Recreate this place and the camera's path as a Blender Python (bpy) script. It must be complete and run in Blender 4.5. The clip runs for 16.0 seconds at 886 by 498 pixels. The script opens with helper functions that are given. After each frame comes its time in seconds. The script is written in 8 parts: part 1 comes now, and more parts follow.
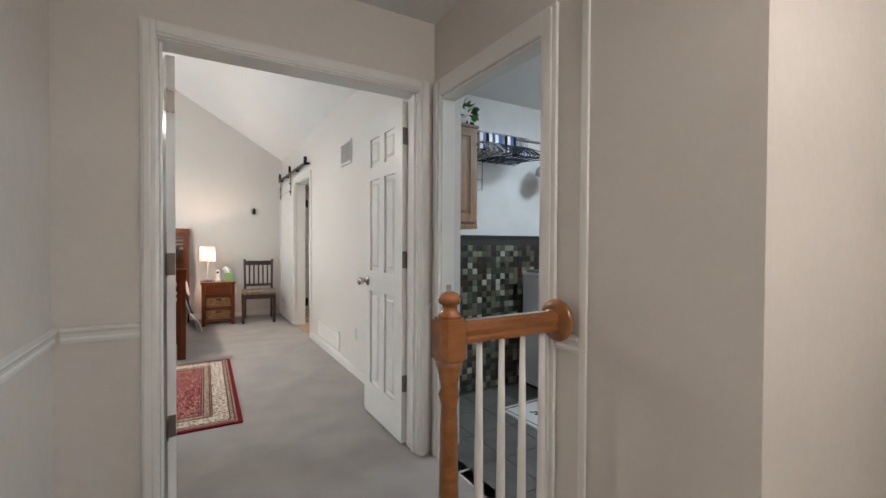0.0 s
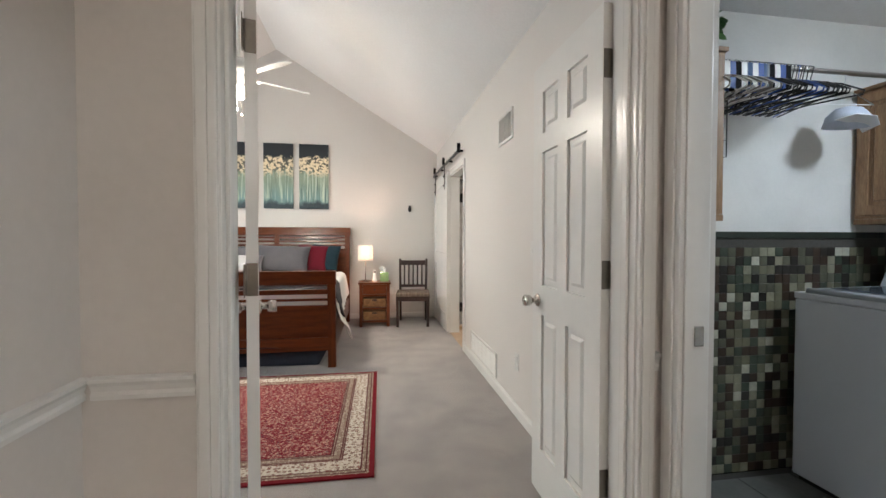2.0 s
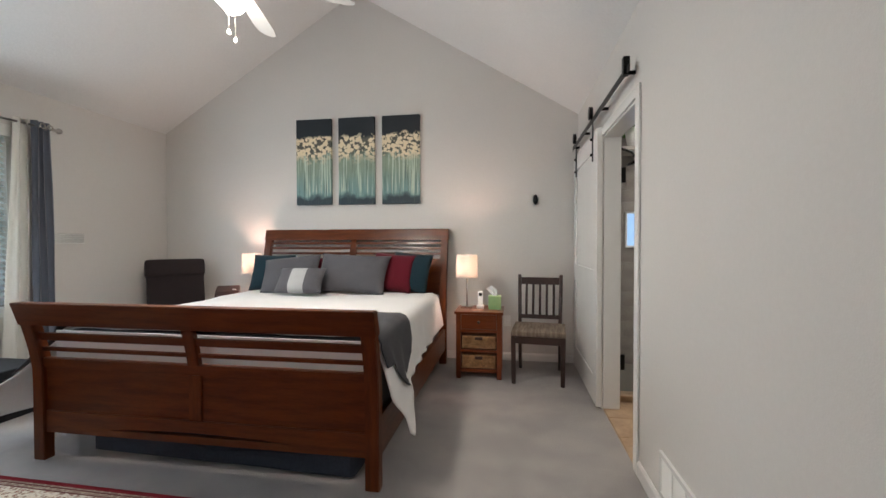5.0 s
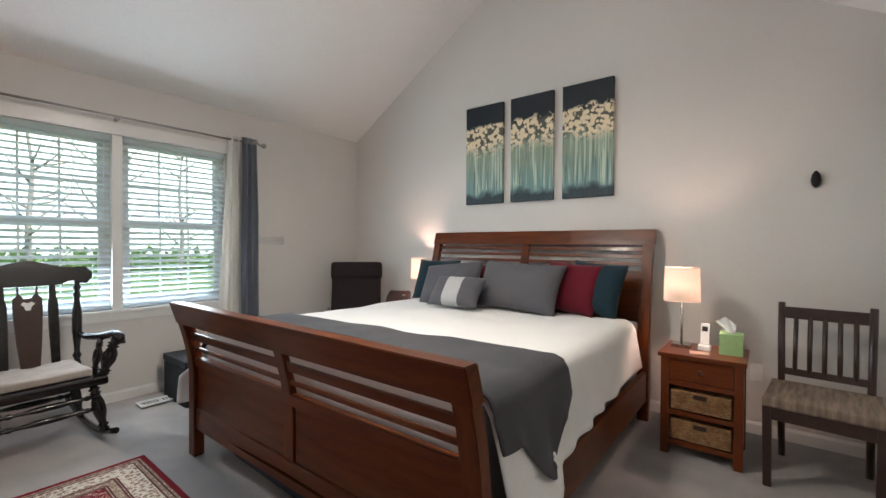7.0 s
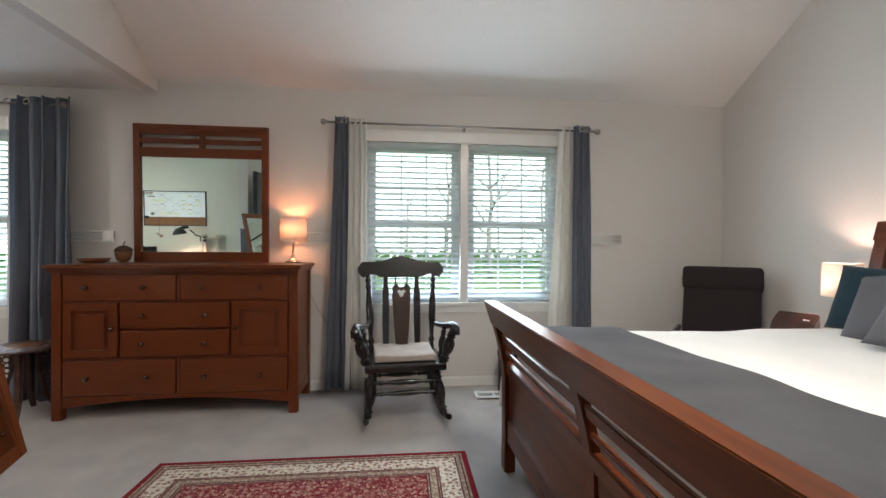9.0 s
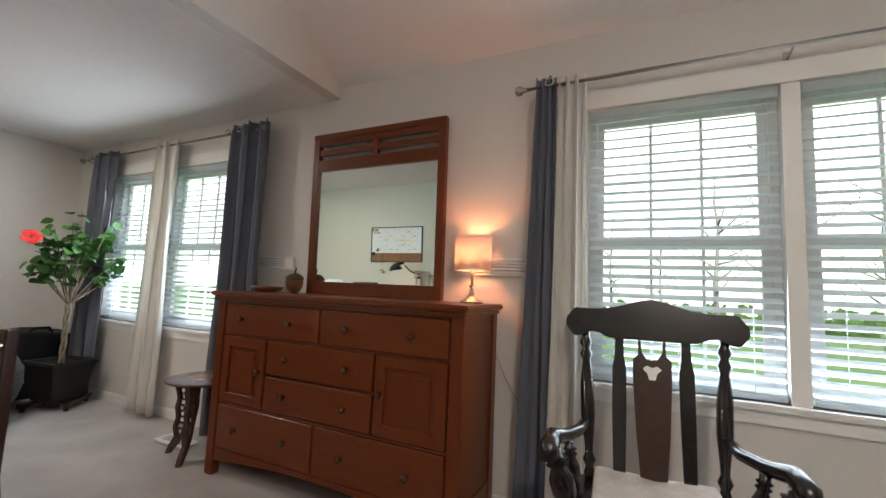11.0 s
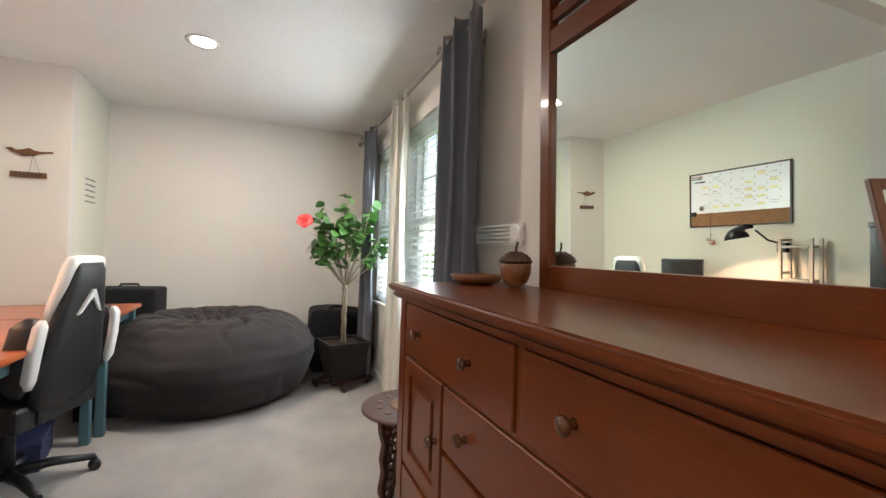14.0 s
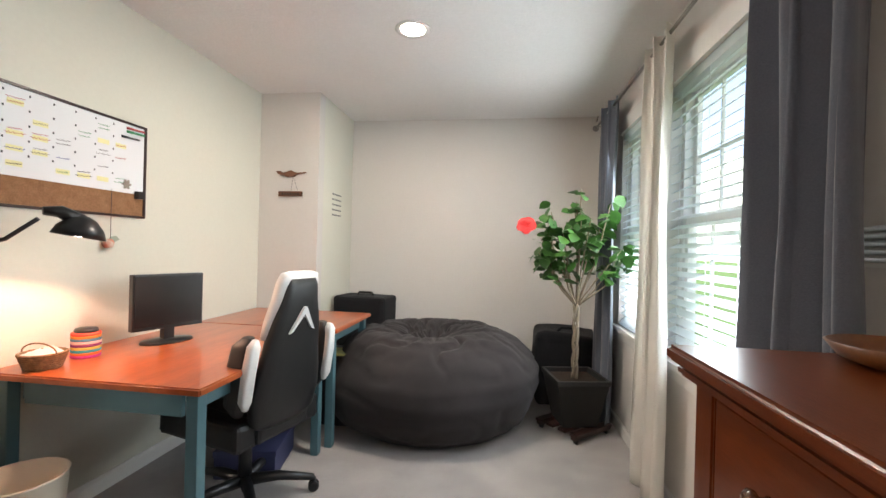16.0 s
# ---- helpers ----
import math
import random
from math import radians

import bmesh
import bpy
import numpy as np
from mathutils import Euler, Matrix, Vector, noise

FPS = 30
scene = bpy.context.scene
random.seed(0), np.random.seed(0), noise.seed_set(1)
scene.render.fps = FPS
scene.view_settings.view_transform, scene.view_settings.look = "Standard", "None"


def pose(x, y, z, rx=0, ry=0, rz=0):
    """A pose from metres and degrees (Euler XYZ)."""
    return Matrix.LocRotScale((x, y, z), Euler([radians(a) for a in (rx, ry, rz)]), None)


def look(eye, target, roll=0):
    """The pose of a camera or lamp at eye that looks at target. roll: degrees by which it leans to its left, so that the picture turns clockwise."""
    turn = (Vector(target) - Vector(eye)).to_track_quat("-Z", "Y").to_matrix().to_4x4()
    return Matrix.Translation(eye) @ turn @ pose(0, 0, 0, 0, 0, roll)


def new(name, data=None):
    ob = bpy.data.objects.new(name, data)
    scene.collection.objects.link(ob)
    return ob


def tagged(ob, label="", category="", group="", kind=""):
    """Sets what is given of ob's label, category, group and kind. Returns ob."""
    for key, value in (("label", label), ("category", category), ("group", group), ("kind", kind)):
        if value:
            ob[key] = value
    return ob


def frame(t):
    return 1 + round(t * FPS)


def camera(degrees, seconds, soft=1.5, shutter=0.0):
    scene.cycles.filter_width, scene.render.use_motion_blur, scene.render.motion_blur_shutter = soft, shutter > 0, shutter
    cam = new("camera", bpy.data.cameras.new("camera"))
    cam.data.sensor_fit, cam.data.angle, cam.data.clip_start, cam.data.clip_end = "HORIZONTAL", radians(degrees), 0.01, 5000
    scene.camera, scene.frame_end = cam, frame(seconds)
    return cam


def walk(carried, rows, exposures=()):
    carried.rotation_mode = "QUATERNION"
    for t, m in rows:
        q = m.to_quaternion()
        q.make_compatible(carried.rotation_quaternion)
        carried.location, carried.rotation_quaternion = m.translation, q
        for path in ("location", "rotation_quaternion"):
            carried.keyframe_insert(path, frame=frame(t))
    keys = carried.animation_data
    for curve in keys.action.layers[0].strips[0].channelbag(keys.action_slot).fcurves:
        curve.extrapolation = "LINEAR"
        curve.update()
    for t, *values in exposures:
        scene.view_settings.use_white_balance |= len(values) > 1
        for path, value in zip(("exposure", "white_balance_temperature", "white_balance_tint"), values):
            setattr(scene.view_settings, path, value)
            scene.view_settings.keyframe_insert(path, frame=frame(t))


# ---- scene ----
cam = camera(93.2, 16.0)
PATH = [
    (0, (0.111, -0.044, 1.207), (1.124, 1.681, 1.177), 0.3),
    (0.5, (0.151, 0.109, 1.223), (0.957, 1.938, 1.188), 0.2),
    (1, (0.219, 0.322, 1.236), (0.84, 2.222, 1.193), 0.1),
    (1.5, (0.314, 0.578, 1.231), (0.771, 2.525, 1.187), 0.1),
    (2, (0.377, 0.864, 1.228), (0.699, 2.837, 1.181), 0.1),
    (2.5, (0.402, 1.189, 1.232), (0.619, 3.176, 1.187), 0.4),
    (3, (0.44, 1.533, 1.24), (0.572, 3.528, 1.193), 0.4),
    (3.2, (0.478, 1.688, 1.239), (0.572, 3.685, 1.202), 0.4),
    (5.3, (0.693, 3.139, 1.27), (0.258, 5.091, 1.236), -0.1),
    (5.5, (0.716, 3.263, 1.264), (0.192, 5.194, 1.246), 0.0),
    (6, (0.732, 3.504, 1.237), (-0.002, 5.364, 1.229), 0.0),
    (6.5, (0.737, 3.703, 1.224), (-0.226, 5.456, 1.223), 0.1),
    (7, (0.679, 3.895, 1.272), (-0.544, 5.477, 1.253), 0.3),
    (7.5, (0.629, 4.044, 1.269), (-0.862, 5.377, 1.252), 0.3),
    (8, (0.597, 4.218, 1.27), (-1.141, 5.206, 1.248), 0.3),
    (8.5, (0.481, 4.311, 1.253), (-1.424, 4.92, 1.224), 0.3),
    (9, (0.216, 4.367, 1.225), (-1.772, 4.586, 1.217), 0.3),
    (9.5, (-0.074, 4.42, 1.224), (-2.069, 4.28, 1.221), 0.3),
    (9.7, (-0.203, 4.43, 1.219), (-2.185, 4.163, 1.221), 0.4),
    (11.8, (-1.652, 4.252, 1.14), (-3.294, 3.117, 1.252), 1.9),
    (12, (-1.719, 4.193, 1.238), (-3.328, 3.005, 1.27), 1.2),
    (12.5, (-1.959, 4.058, 1.249), (-3.424, 2.696, 1.263), 1.2),
    (13, (-2.212, 3.923, 1.218), (-3.47, 2.369, 1.252), 1.7),
    (13.5, (-2.382, 3.738, 1.208), (-3.406, 2.02, 1.23), 1.6),
    (14, (-2.476, 3.558, 1.216), (-3.251, 1.714, 1.229), 1.7),
    (14.5, (-2.565, 3.367, 1.239), (-3.079, 1.434, 1.24), 1.6),
    (15, (-2.617, 3.195, 1.253), (-2.879, 1.212, 1.249), 1.7),
    (15.5, (-2.619, 2.993, 1.264), (-2.611, 0.993, 1.259), 1.6),
    (16, (-2.594, 2.838, 1.268), (-2.317, 0.857, 1.265), 1.5),
]
walk(cam, [(t, look(eye, target, roll)) for t, eye, target, roll in PATH], [(0, 1.74, 6250, 9), (1.5, 1.78, 6450, 10), (3, 1.58, 6500, 10), (4.5, 1.3, 6250, 10), (6, 1.12, 6250, 10), (9, 1.2, 6250, 9), (11, 1.14, 6600, 12), (12.5, 1.2, 7600, 18), (13.5, 1.55, 7100, 14), (14.5, 1.7, 7050, 13), (16, 1.6, 6900, 13)])

# world, sun, large lights
world = bpy.data.worlds.new("world")
scene.world = world
world.use_nodes = True
sky = world.node_tree.nodes.new("ShaderNodeTexSky")
sky.sky_type = "NISHITA"
sky.sun_disc = False
sky.sun_elevation, sky.sun_rotation = radians(53), radians(293)
world.node_tree.links.new(sky.outputs[0], world.node_tree.nodes["Background"].inputs[0])
world.node_tree.nodes["Background"].inputs[1].default_value = 0.15


def lamp(name, kind, energy, m, color=(1, 1, 1), size=0.1, size_y=None, angle=None):
    d = bpy.data.lights.new(name, kind)
    d.energy, d.color = energy, color
    if kind == "SUN":
        d.angle = radians(angle)
    elif kind == "AREA":
        d.shape = "RECTANGLE" if size_y else "SQUARE"
        d.size = size
        if size_y:
            d.size_y = size_y
    else:
        d.shadow_soft_size = size
    ob = new(name, d)
    ob.matrix_basis = m
    return ob


WARM = (1.0, 0.60, 0.32)
DAY = (0.78, 0.91, 1.0)
lamp("sun", "SUN", 4.5, look((0, 0, 0), (-0.7, -0.3, -1.0)), (1, 0.97, 0.9), angle=6)
lamp("window_daylight", "AREA", 19, look((-3.445, 4.96, 1.44), (0, 4.96, 1.2)), DAY, 1.4, 1.3)
lamp("window_daylight", "AREA", 7.5, look((-3.445, 0.02, 1.44), (0, 0.02, 0.7)), DAY, 0.72, 1.3)
lamp("window_daylight", "AREA", 6, look((-3.445, 1.07, 1.44), (0, 1.07, 0.7)), DAY, 0.46, 1.3)
# Fill lights added under the bathroom ceiling; neither has a known fitting.
lamp("bath_fill", "AREA", 6, look((2.45, 6.3, 2.4), (2.45, 6.3, 0)), (1.0, 0.93, 0.84), 1.0)
lamp("shower_fill", "AREA", 3, look((2.1, 7.0, 2.42), (2.1, 7.0, 0)), (1.0, 0.95, 0.88), 0.25)
lamp("laundry_lamp", "POINT", 2.6, pose(2.75, 1.6, 2.22), (0.72, 0.87, 1.0), 0.09)
lamp("laundry_lamp_down", "AREA", 4.6, look((2.75, 1.6, 2.28), (2.75, 1.6, 0)), (0.75, 0.88, 1.0), 0.22)
lamp("hall_lamp", "POINT", 6.0, pose(0.5, -1.2, 2.2), (1.0, 0.90, 0.82), 0.12)
lamp("stair_lamp", "POINT", 9.0, pose(1.15, -0.75, 2.25), (1.0, 0.90, 0.82), 0.08)
lamp("downlight_lamp", "AREA", 10, pose(-2.07, 0.54, 2.47), (1.0, 0.93, 0.84), 0.13)

# ---- materials ----


def material(name, color, rough=0.6, metal=0.0, grain=0.0, scale=30.0, color2=None, mix_scale=2.0, stretch=(1, 1, 1), bump=0.0, bump_scale=200.0, spec=0.5, trans=0.0, emit=None, strength=0.0, coat=0.0, sheen=0.0):
    if rough >= 0.85:
        spec = min(spec, 0.2)
    m = bpy.data.materials.new(name)
    m.use_nodes = True
    nt = m.node_tree
    N, L = nt.nodes, nt.links
    b = N["Principled BSDF"]
    b.inputs["Roughness"].default_value = rough
    b.inputs["Metallic"].default_value = metal
    b.inputs["Specular IOR Level"].default_value = spec
    b.inputs["Transmission Weight"].default_value = trans
    b.inputs["Coat Weight"].default_value = coat
    b.inputs["Sheen Weight"].default_value = sheen
    b.inputs["Base Color"].default_value = (*color, 1)
    tc = N.new("ShaderNodeTexCoord")
    mp = N.new("ShaderNodeMapping")
    mp.inputs["Scale"].default_value = stretch
    L.new(tc.outputs["Object"], mp.inputs[0])
    if color2 or grain:
        n1 = N.new("ShaderNodeTexNoise")
        n1.inputs["Scale"].default_value = mix_scale
        n1.inputs["Detail"].default_value = 5
        L.new(mp.outputs[0], n1.inputs[0])
        n2 = N.new("ShaderNodeTexNoise")
        n2.inputs["Scale"].default_value = scale
        n2.inputs["Detail"].default_value = 6
        L.new(mp.outputs[0], n2.inputs[0])
        mx = N.new("ShaderNodeMix")
        mx.data_type = "RGBA"
        c2 = color2 or tuple(c * 0.85 for c in color)
        mx.inputs[6].default_value = (*color, 1)
        mx.inputs[7].default_value = (*c2, 1)
        r = N.new("ShaderNodeMapRange")
        r.inputs[1].default_value, r.inputs[2].default_value = 0.35, 0.65
        L.new(n1.outputs[0], r.inputs[0])
        L.new(r.outputs[0], mx.inputs[0])
        mx2 = N.new("ShaderNodeMix")
        mx2.data_type = "RGBA"
        mx2.blend_type = "MULTIPLY"
        r2 = N.new("ShaderNodeMapRange")
        r2.inputs[1].default_value, r2.inputs[2].default_value = 0.3, 0.7
        r2.inputs[3].default_value, r2.inputs[4].default_value = 1 - grain, 1.0
        L.new(n2.outputs[0], r2.inputs[0])
        cc = N.new("ShaderNodeCombineColor")
        for k in range(3):
            L.new(r2.outputs[0], cc.inputs[k])
        mx2.inputs[0].default_value = 1
        L.new(mx.outputs[2], mx2.inputs[6])
        L.new(cc.outputs[0], mx2.inputs[7])
        L.new(mx2.outputs[2], b.inputs["Base Color"])
    if bump:
        n3 = N.new("ShaderNodeTexNoise")
        n3.inputs["Scale"].default_value = bump_scale
        n3.inputs["Detail"].default_value = 4
        L.new(mp.outputs[0], n3.inputs[0])
        bp = N.new("ShaderNodeBump")
        bp.inputs["Strength"].default_value = bump
        bp.inputs["Distance"].default_value = 0.004
        L.new(n3.outputs[0], bp.inputs["Height"])
        L.new(bp.outputs[0], b.inputs["Normal"])
    if emit:
        b.inputs["Emission Color"].default_value = (*emit, 1)
        b.inputs["Emission Strength"].default_value = strength
    return m


M_wall = material("wall_paint", (0.655, 0.625, 0.59), 0.55, color2=(0.63, 0.60, 0.565), mix_scale=0.7, grain=0.03, scale=60, bump=0.12, bump_scale=180)
M_wall_pale = material("wall_paint_pale", (0.67, 0.66, 0.57), 0.6, color2=(0.65, 0.64, 0.555), mix_scale=0.7, grain=0.03, scale=60, bump=0.12, bump_scale=180)
M_hallwall = material("hall_paint", (0.69, 0.65, 0.61), 0.26, color2=(0.66, 0.625, 0.585), mix_scale=1.5, grain=0.03, scale=40, bump=0.35, bump_scale=14)
M_laundry = material("laundry_paint", (0.80, 0.79, 0.76), 0.6, grain=0.03, scale=60, bump=0.1)
M_ceil = material("ceiling_paint", (0.80, 0.79, 0.775), 0.85, color2=(0.77, 0.76, 0.745), mix_scale=1.0, grain=0.04, scale=50, bump=0.5, bump_scale=70)
M_trim = material("trim_paint", (0.80, 0.79, 0.76), 0.27, color2=(0.77, 0.76, 0.73), mix_scale=3, grain=0.02, bump=0.05, bump_scale=60)
M_carpet = material("carpet", (0.43, 0.395, 0.37), 0.95, color2=(0.34, 0.315, 0.30), mix_scale=3.5, grain=0.3, scale=420, bump=1.0, bump_scale=420, spec=0.1, sheen=0.3)
M_wood = material("cherry_wood", (0.142, 0.032, 0.007), 0.3, color2=(0.15, 0.037, 0.012), mix_scale=3, grain=0.24, scale=22, stretch=(1, 9, 9), bump=0.08, bump_scale=60, spec=0.26, coat=0.08)
M_wood_v = material("cherry_wood_upright", (0.142, 0.032, 0.007), 0.32, color2=(0.15, 0.037, 0.012), mix_scale=3, grain=0.24, scale=22, stretch=(9, 9, 1), bump=0.08, bump_scale=60, spec=0.26, coat=0.08)
M_wood_y = material("cherry_wood_lengthwise", (0.142, 0.032, 0.007), 0.28, color2=(0.155, 0.038, 0.012), mix_scale=3, grain=0.24, scale=22, stretch=(9, 1, 9), bump=0.06, bump_scale=60, spec=0.26, coat=0.1)
M_bed = material("bed_wood", (0.148, 0.036, 0.008), 0.3, color2=(0.085, 0.020, 0.005), mix_scale=3, grain=0.24, scale=22, stretch=(1, 9, 9), bump=0.08, bump_scale=60, spec=0.26, coat=0.08)
M_bed_v = material("bed_wood_upright", (0.148, 0.036, 0.008), 0.32, color2=(0.085, 0.020, 0.005), mix_scale=3, grain=0.24, scale=22, stretch=(9, 9, 1), bump=0.08, bump_scale=60, spec=0.26, coat=0.08)
M_bed_y = material("bed_wood_lengthwise", (0.148, 0.036, 0.008), 0.28, color2=(0.085, 0.020, 0.005), mix_scale=3, grain=0.24, scale=22, stretch=(9, 1, 9), bump=0.06, bump_scale=60, spec=0.26, coat=0.1)
M_dark = material("dark_wood", (0.04, 0.014, 0.010), 0.3, color2=(0.03, 0.012, 0.009), mix_scale=4, grain=0.3, scale=30, coat=0.3)
M_black_wood = material("black_lacquered_wood", (0.010, 0.007, 0.006), 0.25, grain=0.3, scale=30, coat=0.25)
M_oak = material("oak_cabinet", (0.40, 0.235, 0.12), 0.45, color2=(0.31, 0.17, 0.085), mix_scale=5, grain=0.35, scale=30, stretch=(8, 8, 1), bump=0.1)
M_oak_rail = material("oak_rail", (0.33, 0.125, 0.032), 0.16, color2=(0.25, 0.088, 0.022), mix_scale=4, grain=0.16, scale=26, stretch=(1.5, 7, 7), coat=0.8)
M_desk = material("desk_top_wood", (0.50, 0.115, 0.03), 0.3, color2=(0.38, 0.08, 0.025), mix_scale=2, grain=0.25, scale=22, stretch=(9, 1, 9), coat=0.4)
M_teal = material("teal_paint", (0.075, 0.165, 0.19), 0.45, grain=0.1, scale=20)
M_bronze = material("black_iron", (0.015, 0.014, 0.014), 0.4, metal=0.8)
M_nickel = material("satin_nickel", (0.66, 0.63, 0.58), 0.22, metal=1.0, grain=0.1, scale=80)
M_rod = material("brushed_steel", (0.32, 0.30, 0.28), 0.35, metal=1.0)
M_mirror = material("mirror_glass", (0.76, 0.84, 0.78), 0.01, metal=1.0)
M_white_sheet = material("white_bedspread", (0.80, 0.79, 0.77), 0.9, color2=(0.76, 0.75, 0.73), mix_scale=3, grain=0.05, scale=100, bump=0.4, bump_scale=150, sheen=0.2)
M_grey_blanket = material("grey_blanket", (0.080, 0.079, 0.086), 0.9, color2=(0.064, 0.063, 0.070), mix_scale=4, grain=0.15, scale=120, bump=0.4, bump_scale=180, sheen=0.05)
M_grey_pillow = material("grey_pillow", (0.10, 0.098, 0.108), 0.9, color2=(0.09, 0.088, 0.098), mix_scale=5, grain=0.15, scale=150, bump=0.4, sheen=0.1)
M_blue_pillow = material("dark_teal_pillow", (0.010, 0.030, 0.042), 0.85, grain=0.2, scale=150, bump=0.4, sheen=0.1)
M_red_pillow = material("crimson_pillow", (0.13, 0.007, 0.018), 0.85, grain=0.2, scale=150, bump=0.4, sheen=0.1)
M_light_band = material("silver_band", (0.46, 0.46, 0.46), 0.85, grain=0.2, scale=150, bump=0.3)
M_curtain = material("slate_curtain", (0.135, 0.148, 0.18), 0.85, color2=(0.115, 0.128, 0.158), mix_scale=2, grain=0.15, scale=200, bump=0.3, bump_scale=300, sheen=0.2)

M_vinyl = material("window_vinyl", (0.82, 0.82, 0.81), 0.35)
M_black_plastic = material("black_plastic", (0.012, 0.012, 0.013), 0.35, grain=0.2, scale=60)
M_black_cloth = material("black_cloth", (0.012, 0.012, 0.014), 0.9, grain=0.3, scale=90, bump=0.4, sheen=0.05)
M_leather = material("black_leather", (0.012, 0.012, 0.013), 0.42, grain=0.2, scale=90, bump=0.35, bump_scale=160)
M_white_leather = material("white_leather", (0.78, 0.77, 0.75), 0.4, grain=0.05, scale=90, bump=0.25, bump_scale=160)
M_beanbag = material("beanbag_cloth", (0.038, 0.033, 0.034), 0.9, color2=(0.026, 0.022, 0.023), mix_scale=3, grain=0.2, scale=200, bump=0.4, bump_scale=240, sheen=0.08)
M_brown_cloth = material("dark_brown_cloth", (0.028, 0.02, 0.02), 0.9, grain=0.3, scale=150, bump=0.4, sheen=0.05)
M_steel_white = material("washer_enamel", (0.62, 0.64, 0.68), 0.28)
M_washer_top = material("washer_console", (0.45, 0.47, 0.50), 0.25, grain=0.05)
M_terracotta = material("black_pot", (0.010, 0.009, 0.009), 0.7, grain=0.2, scale=30)
M_leaf = material("leaf", (0.08, 0.22, 0.04), 0.4, color2=(0.035, 0.12, 0.022), mix_scale=8, grain=0.25, scale=40)
M_stem = material("pale_bark", (0.30, 0.24, 0.17), 0.8, grain=0.3, scale=60, bump=0.5)
M_soil = material("soil", (0.04, 0.027, 0.018), 0.95, grain=0.5, scale=80, bump=1.0)
M_red = material("red_petal", (0.75, 0.03, 0.03), 0.5, grain=0.2, scale=60)
M_cork = material("cork", (0.36, 0.19, 0.10), 0.9, color2=(0.30, 0.155, 0.08), mix_scale=30, grain=0.3, scale=200)
M_board = material("whiteboard", (0.80, 0.82, 0.84), 0.15)
M_wicker = material("wicker", (0.38, 0.21, 0.09), 0.7, color2=(0.25, 0.125, 0.05), mix_scale=25, grain=0.4, scale=60, bump=0.8, bump_scale=90)
M_slate = material("slate_floor", (0.17, 0.17, 0.155), 0.5, color2=(0.12, 0.125, 0.115), mix_scale=4, grain=0.2, scale=30, bump=0.3, bump_scale=40)
M_grout = material("grout", (0.10, 0.095, 0.085), 0.9, grain=0.2, scale=80)
M_traver = material("travertine", (0.52, 0.36, 0.22), 0.35, color2=(0.40, 0.26, 0.15), mix_scale=5, grain=0.2, scale=30)
M_marble = material("shower_stone", (0.40, 0.375, 0.34), 0.3, color2=(0.27, 0.245, 0.22), mix_scale=5, grain=0.2, scale=25)
M_green_box = material("green_box", (0.32, 0.50, 0.22), 0.6, grain=0.1)
M_tissue = material("tissue", (0.85, 0.85, 0.85), 0.9)
M_seat = material("striped_seat", (0.30, 0.235, 0.18), 0.9, color2=(0.17, 0.125, 0.095), mix_scale=5, grain=0.2, scale=150, stretch=(10, 1, 1), bump=0.3)
M_cushion = material("oatmeal_cushion", (0.50, 0.44, 0.39), 0.95, color2=(0.42, 0.37, 0.33), mix_scale=12, grain=0.2, scale=150, bump=0.4)
M_lawn = material("lawn", (0.11, 0.19, 0.06), 0.95, color2=(0.09, 0.15, 0.05), mix_scale=0.5, grain=0.4, scale=15)
M_bark = material("tree_bark", (0.36, 0.33, 0.29), 0.9, grain=0.4, scale=15, bump=0.8, bump_scale=20)


def shade_material(name, color, strength):
    m = material(name, color, 0.9, emit=None)
    nt = m.node_tree
    b = nt.nodes["Principled BSDF"]
    t = nt.nodes.new("ShaderNodeBsdfTranslucent")
    t.inputs[0].default_value = (*color, 1)
    mx = nt.nodes.new("ShaderNodeMixShader")
    mx.inputs[0].default_value = strength
    nt.links.new(b.outputs[0], mx.inputs[1])
    nt.links.new(t.outputs[0], mx.inputs[2])
    nt.links.new(mx.outputs[0], nt.nodes["Material Output"].inputs[0])
    return m


M_shade = shade_material("lamp_shade", (0.80, 0.74, 0.68), 0.42)
M_shade_amber = shade_material("amber_lit_shade", (0.78, 0.72, 0.66), 0.34)
M_foliage = shade_material("tree_foliage", (0.13, 0.22, 0.07), 0.6)
M_blind = shade_material("blind_slat", (0.86, 0.90, 0.92), 0.65)
M_hinge = material("aged_hinge_metal", (0.24, 0.22, 0.19), 0.35, metal=1.0, grain=0.1, scale=80)
M_sheer = shade_material("ivory_curtain", (0.81, 0.79, 0.74), 0.35)


def glow(name, color, strength):
    return material(name, (0.8, 0.8, 0.8), 0.5, emit=color, strength=strength)


M_bulb = glow("warm_bulb", (1, 0.75, 0.45), 5)
M_fanbulb = glow("fan_glass", (1.0, 0.93, 0.80), 3.0)
M_disc = glow("downlight_glow", (1, 0.95, 0.85), 14)
M_glass = material("clear_glass", (1, 1, 1), 0.02, trans=1.0)

# ---- mesh helpers ----


def bm_box(bm, x0, x1, y0, y1, z0, z1, m=None):
    vs = [bm.verts.new((x, y, z)) for x in (x0, x1) for y in (y0, y1) for z in (z0, z1)]
    if m is not None:
        for v in vs:
            v.co = m @ v.co
    for f in ((0, 1, 3, 2), (4, 6, 7, 5), (0, 4, 5, 1), (2, 3, 7, 6), (0, 2, 6, 4), (1, 5, 7, 3)):
        bm.faces.new([vs[i] for i in f])
    return vs


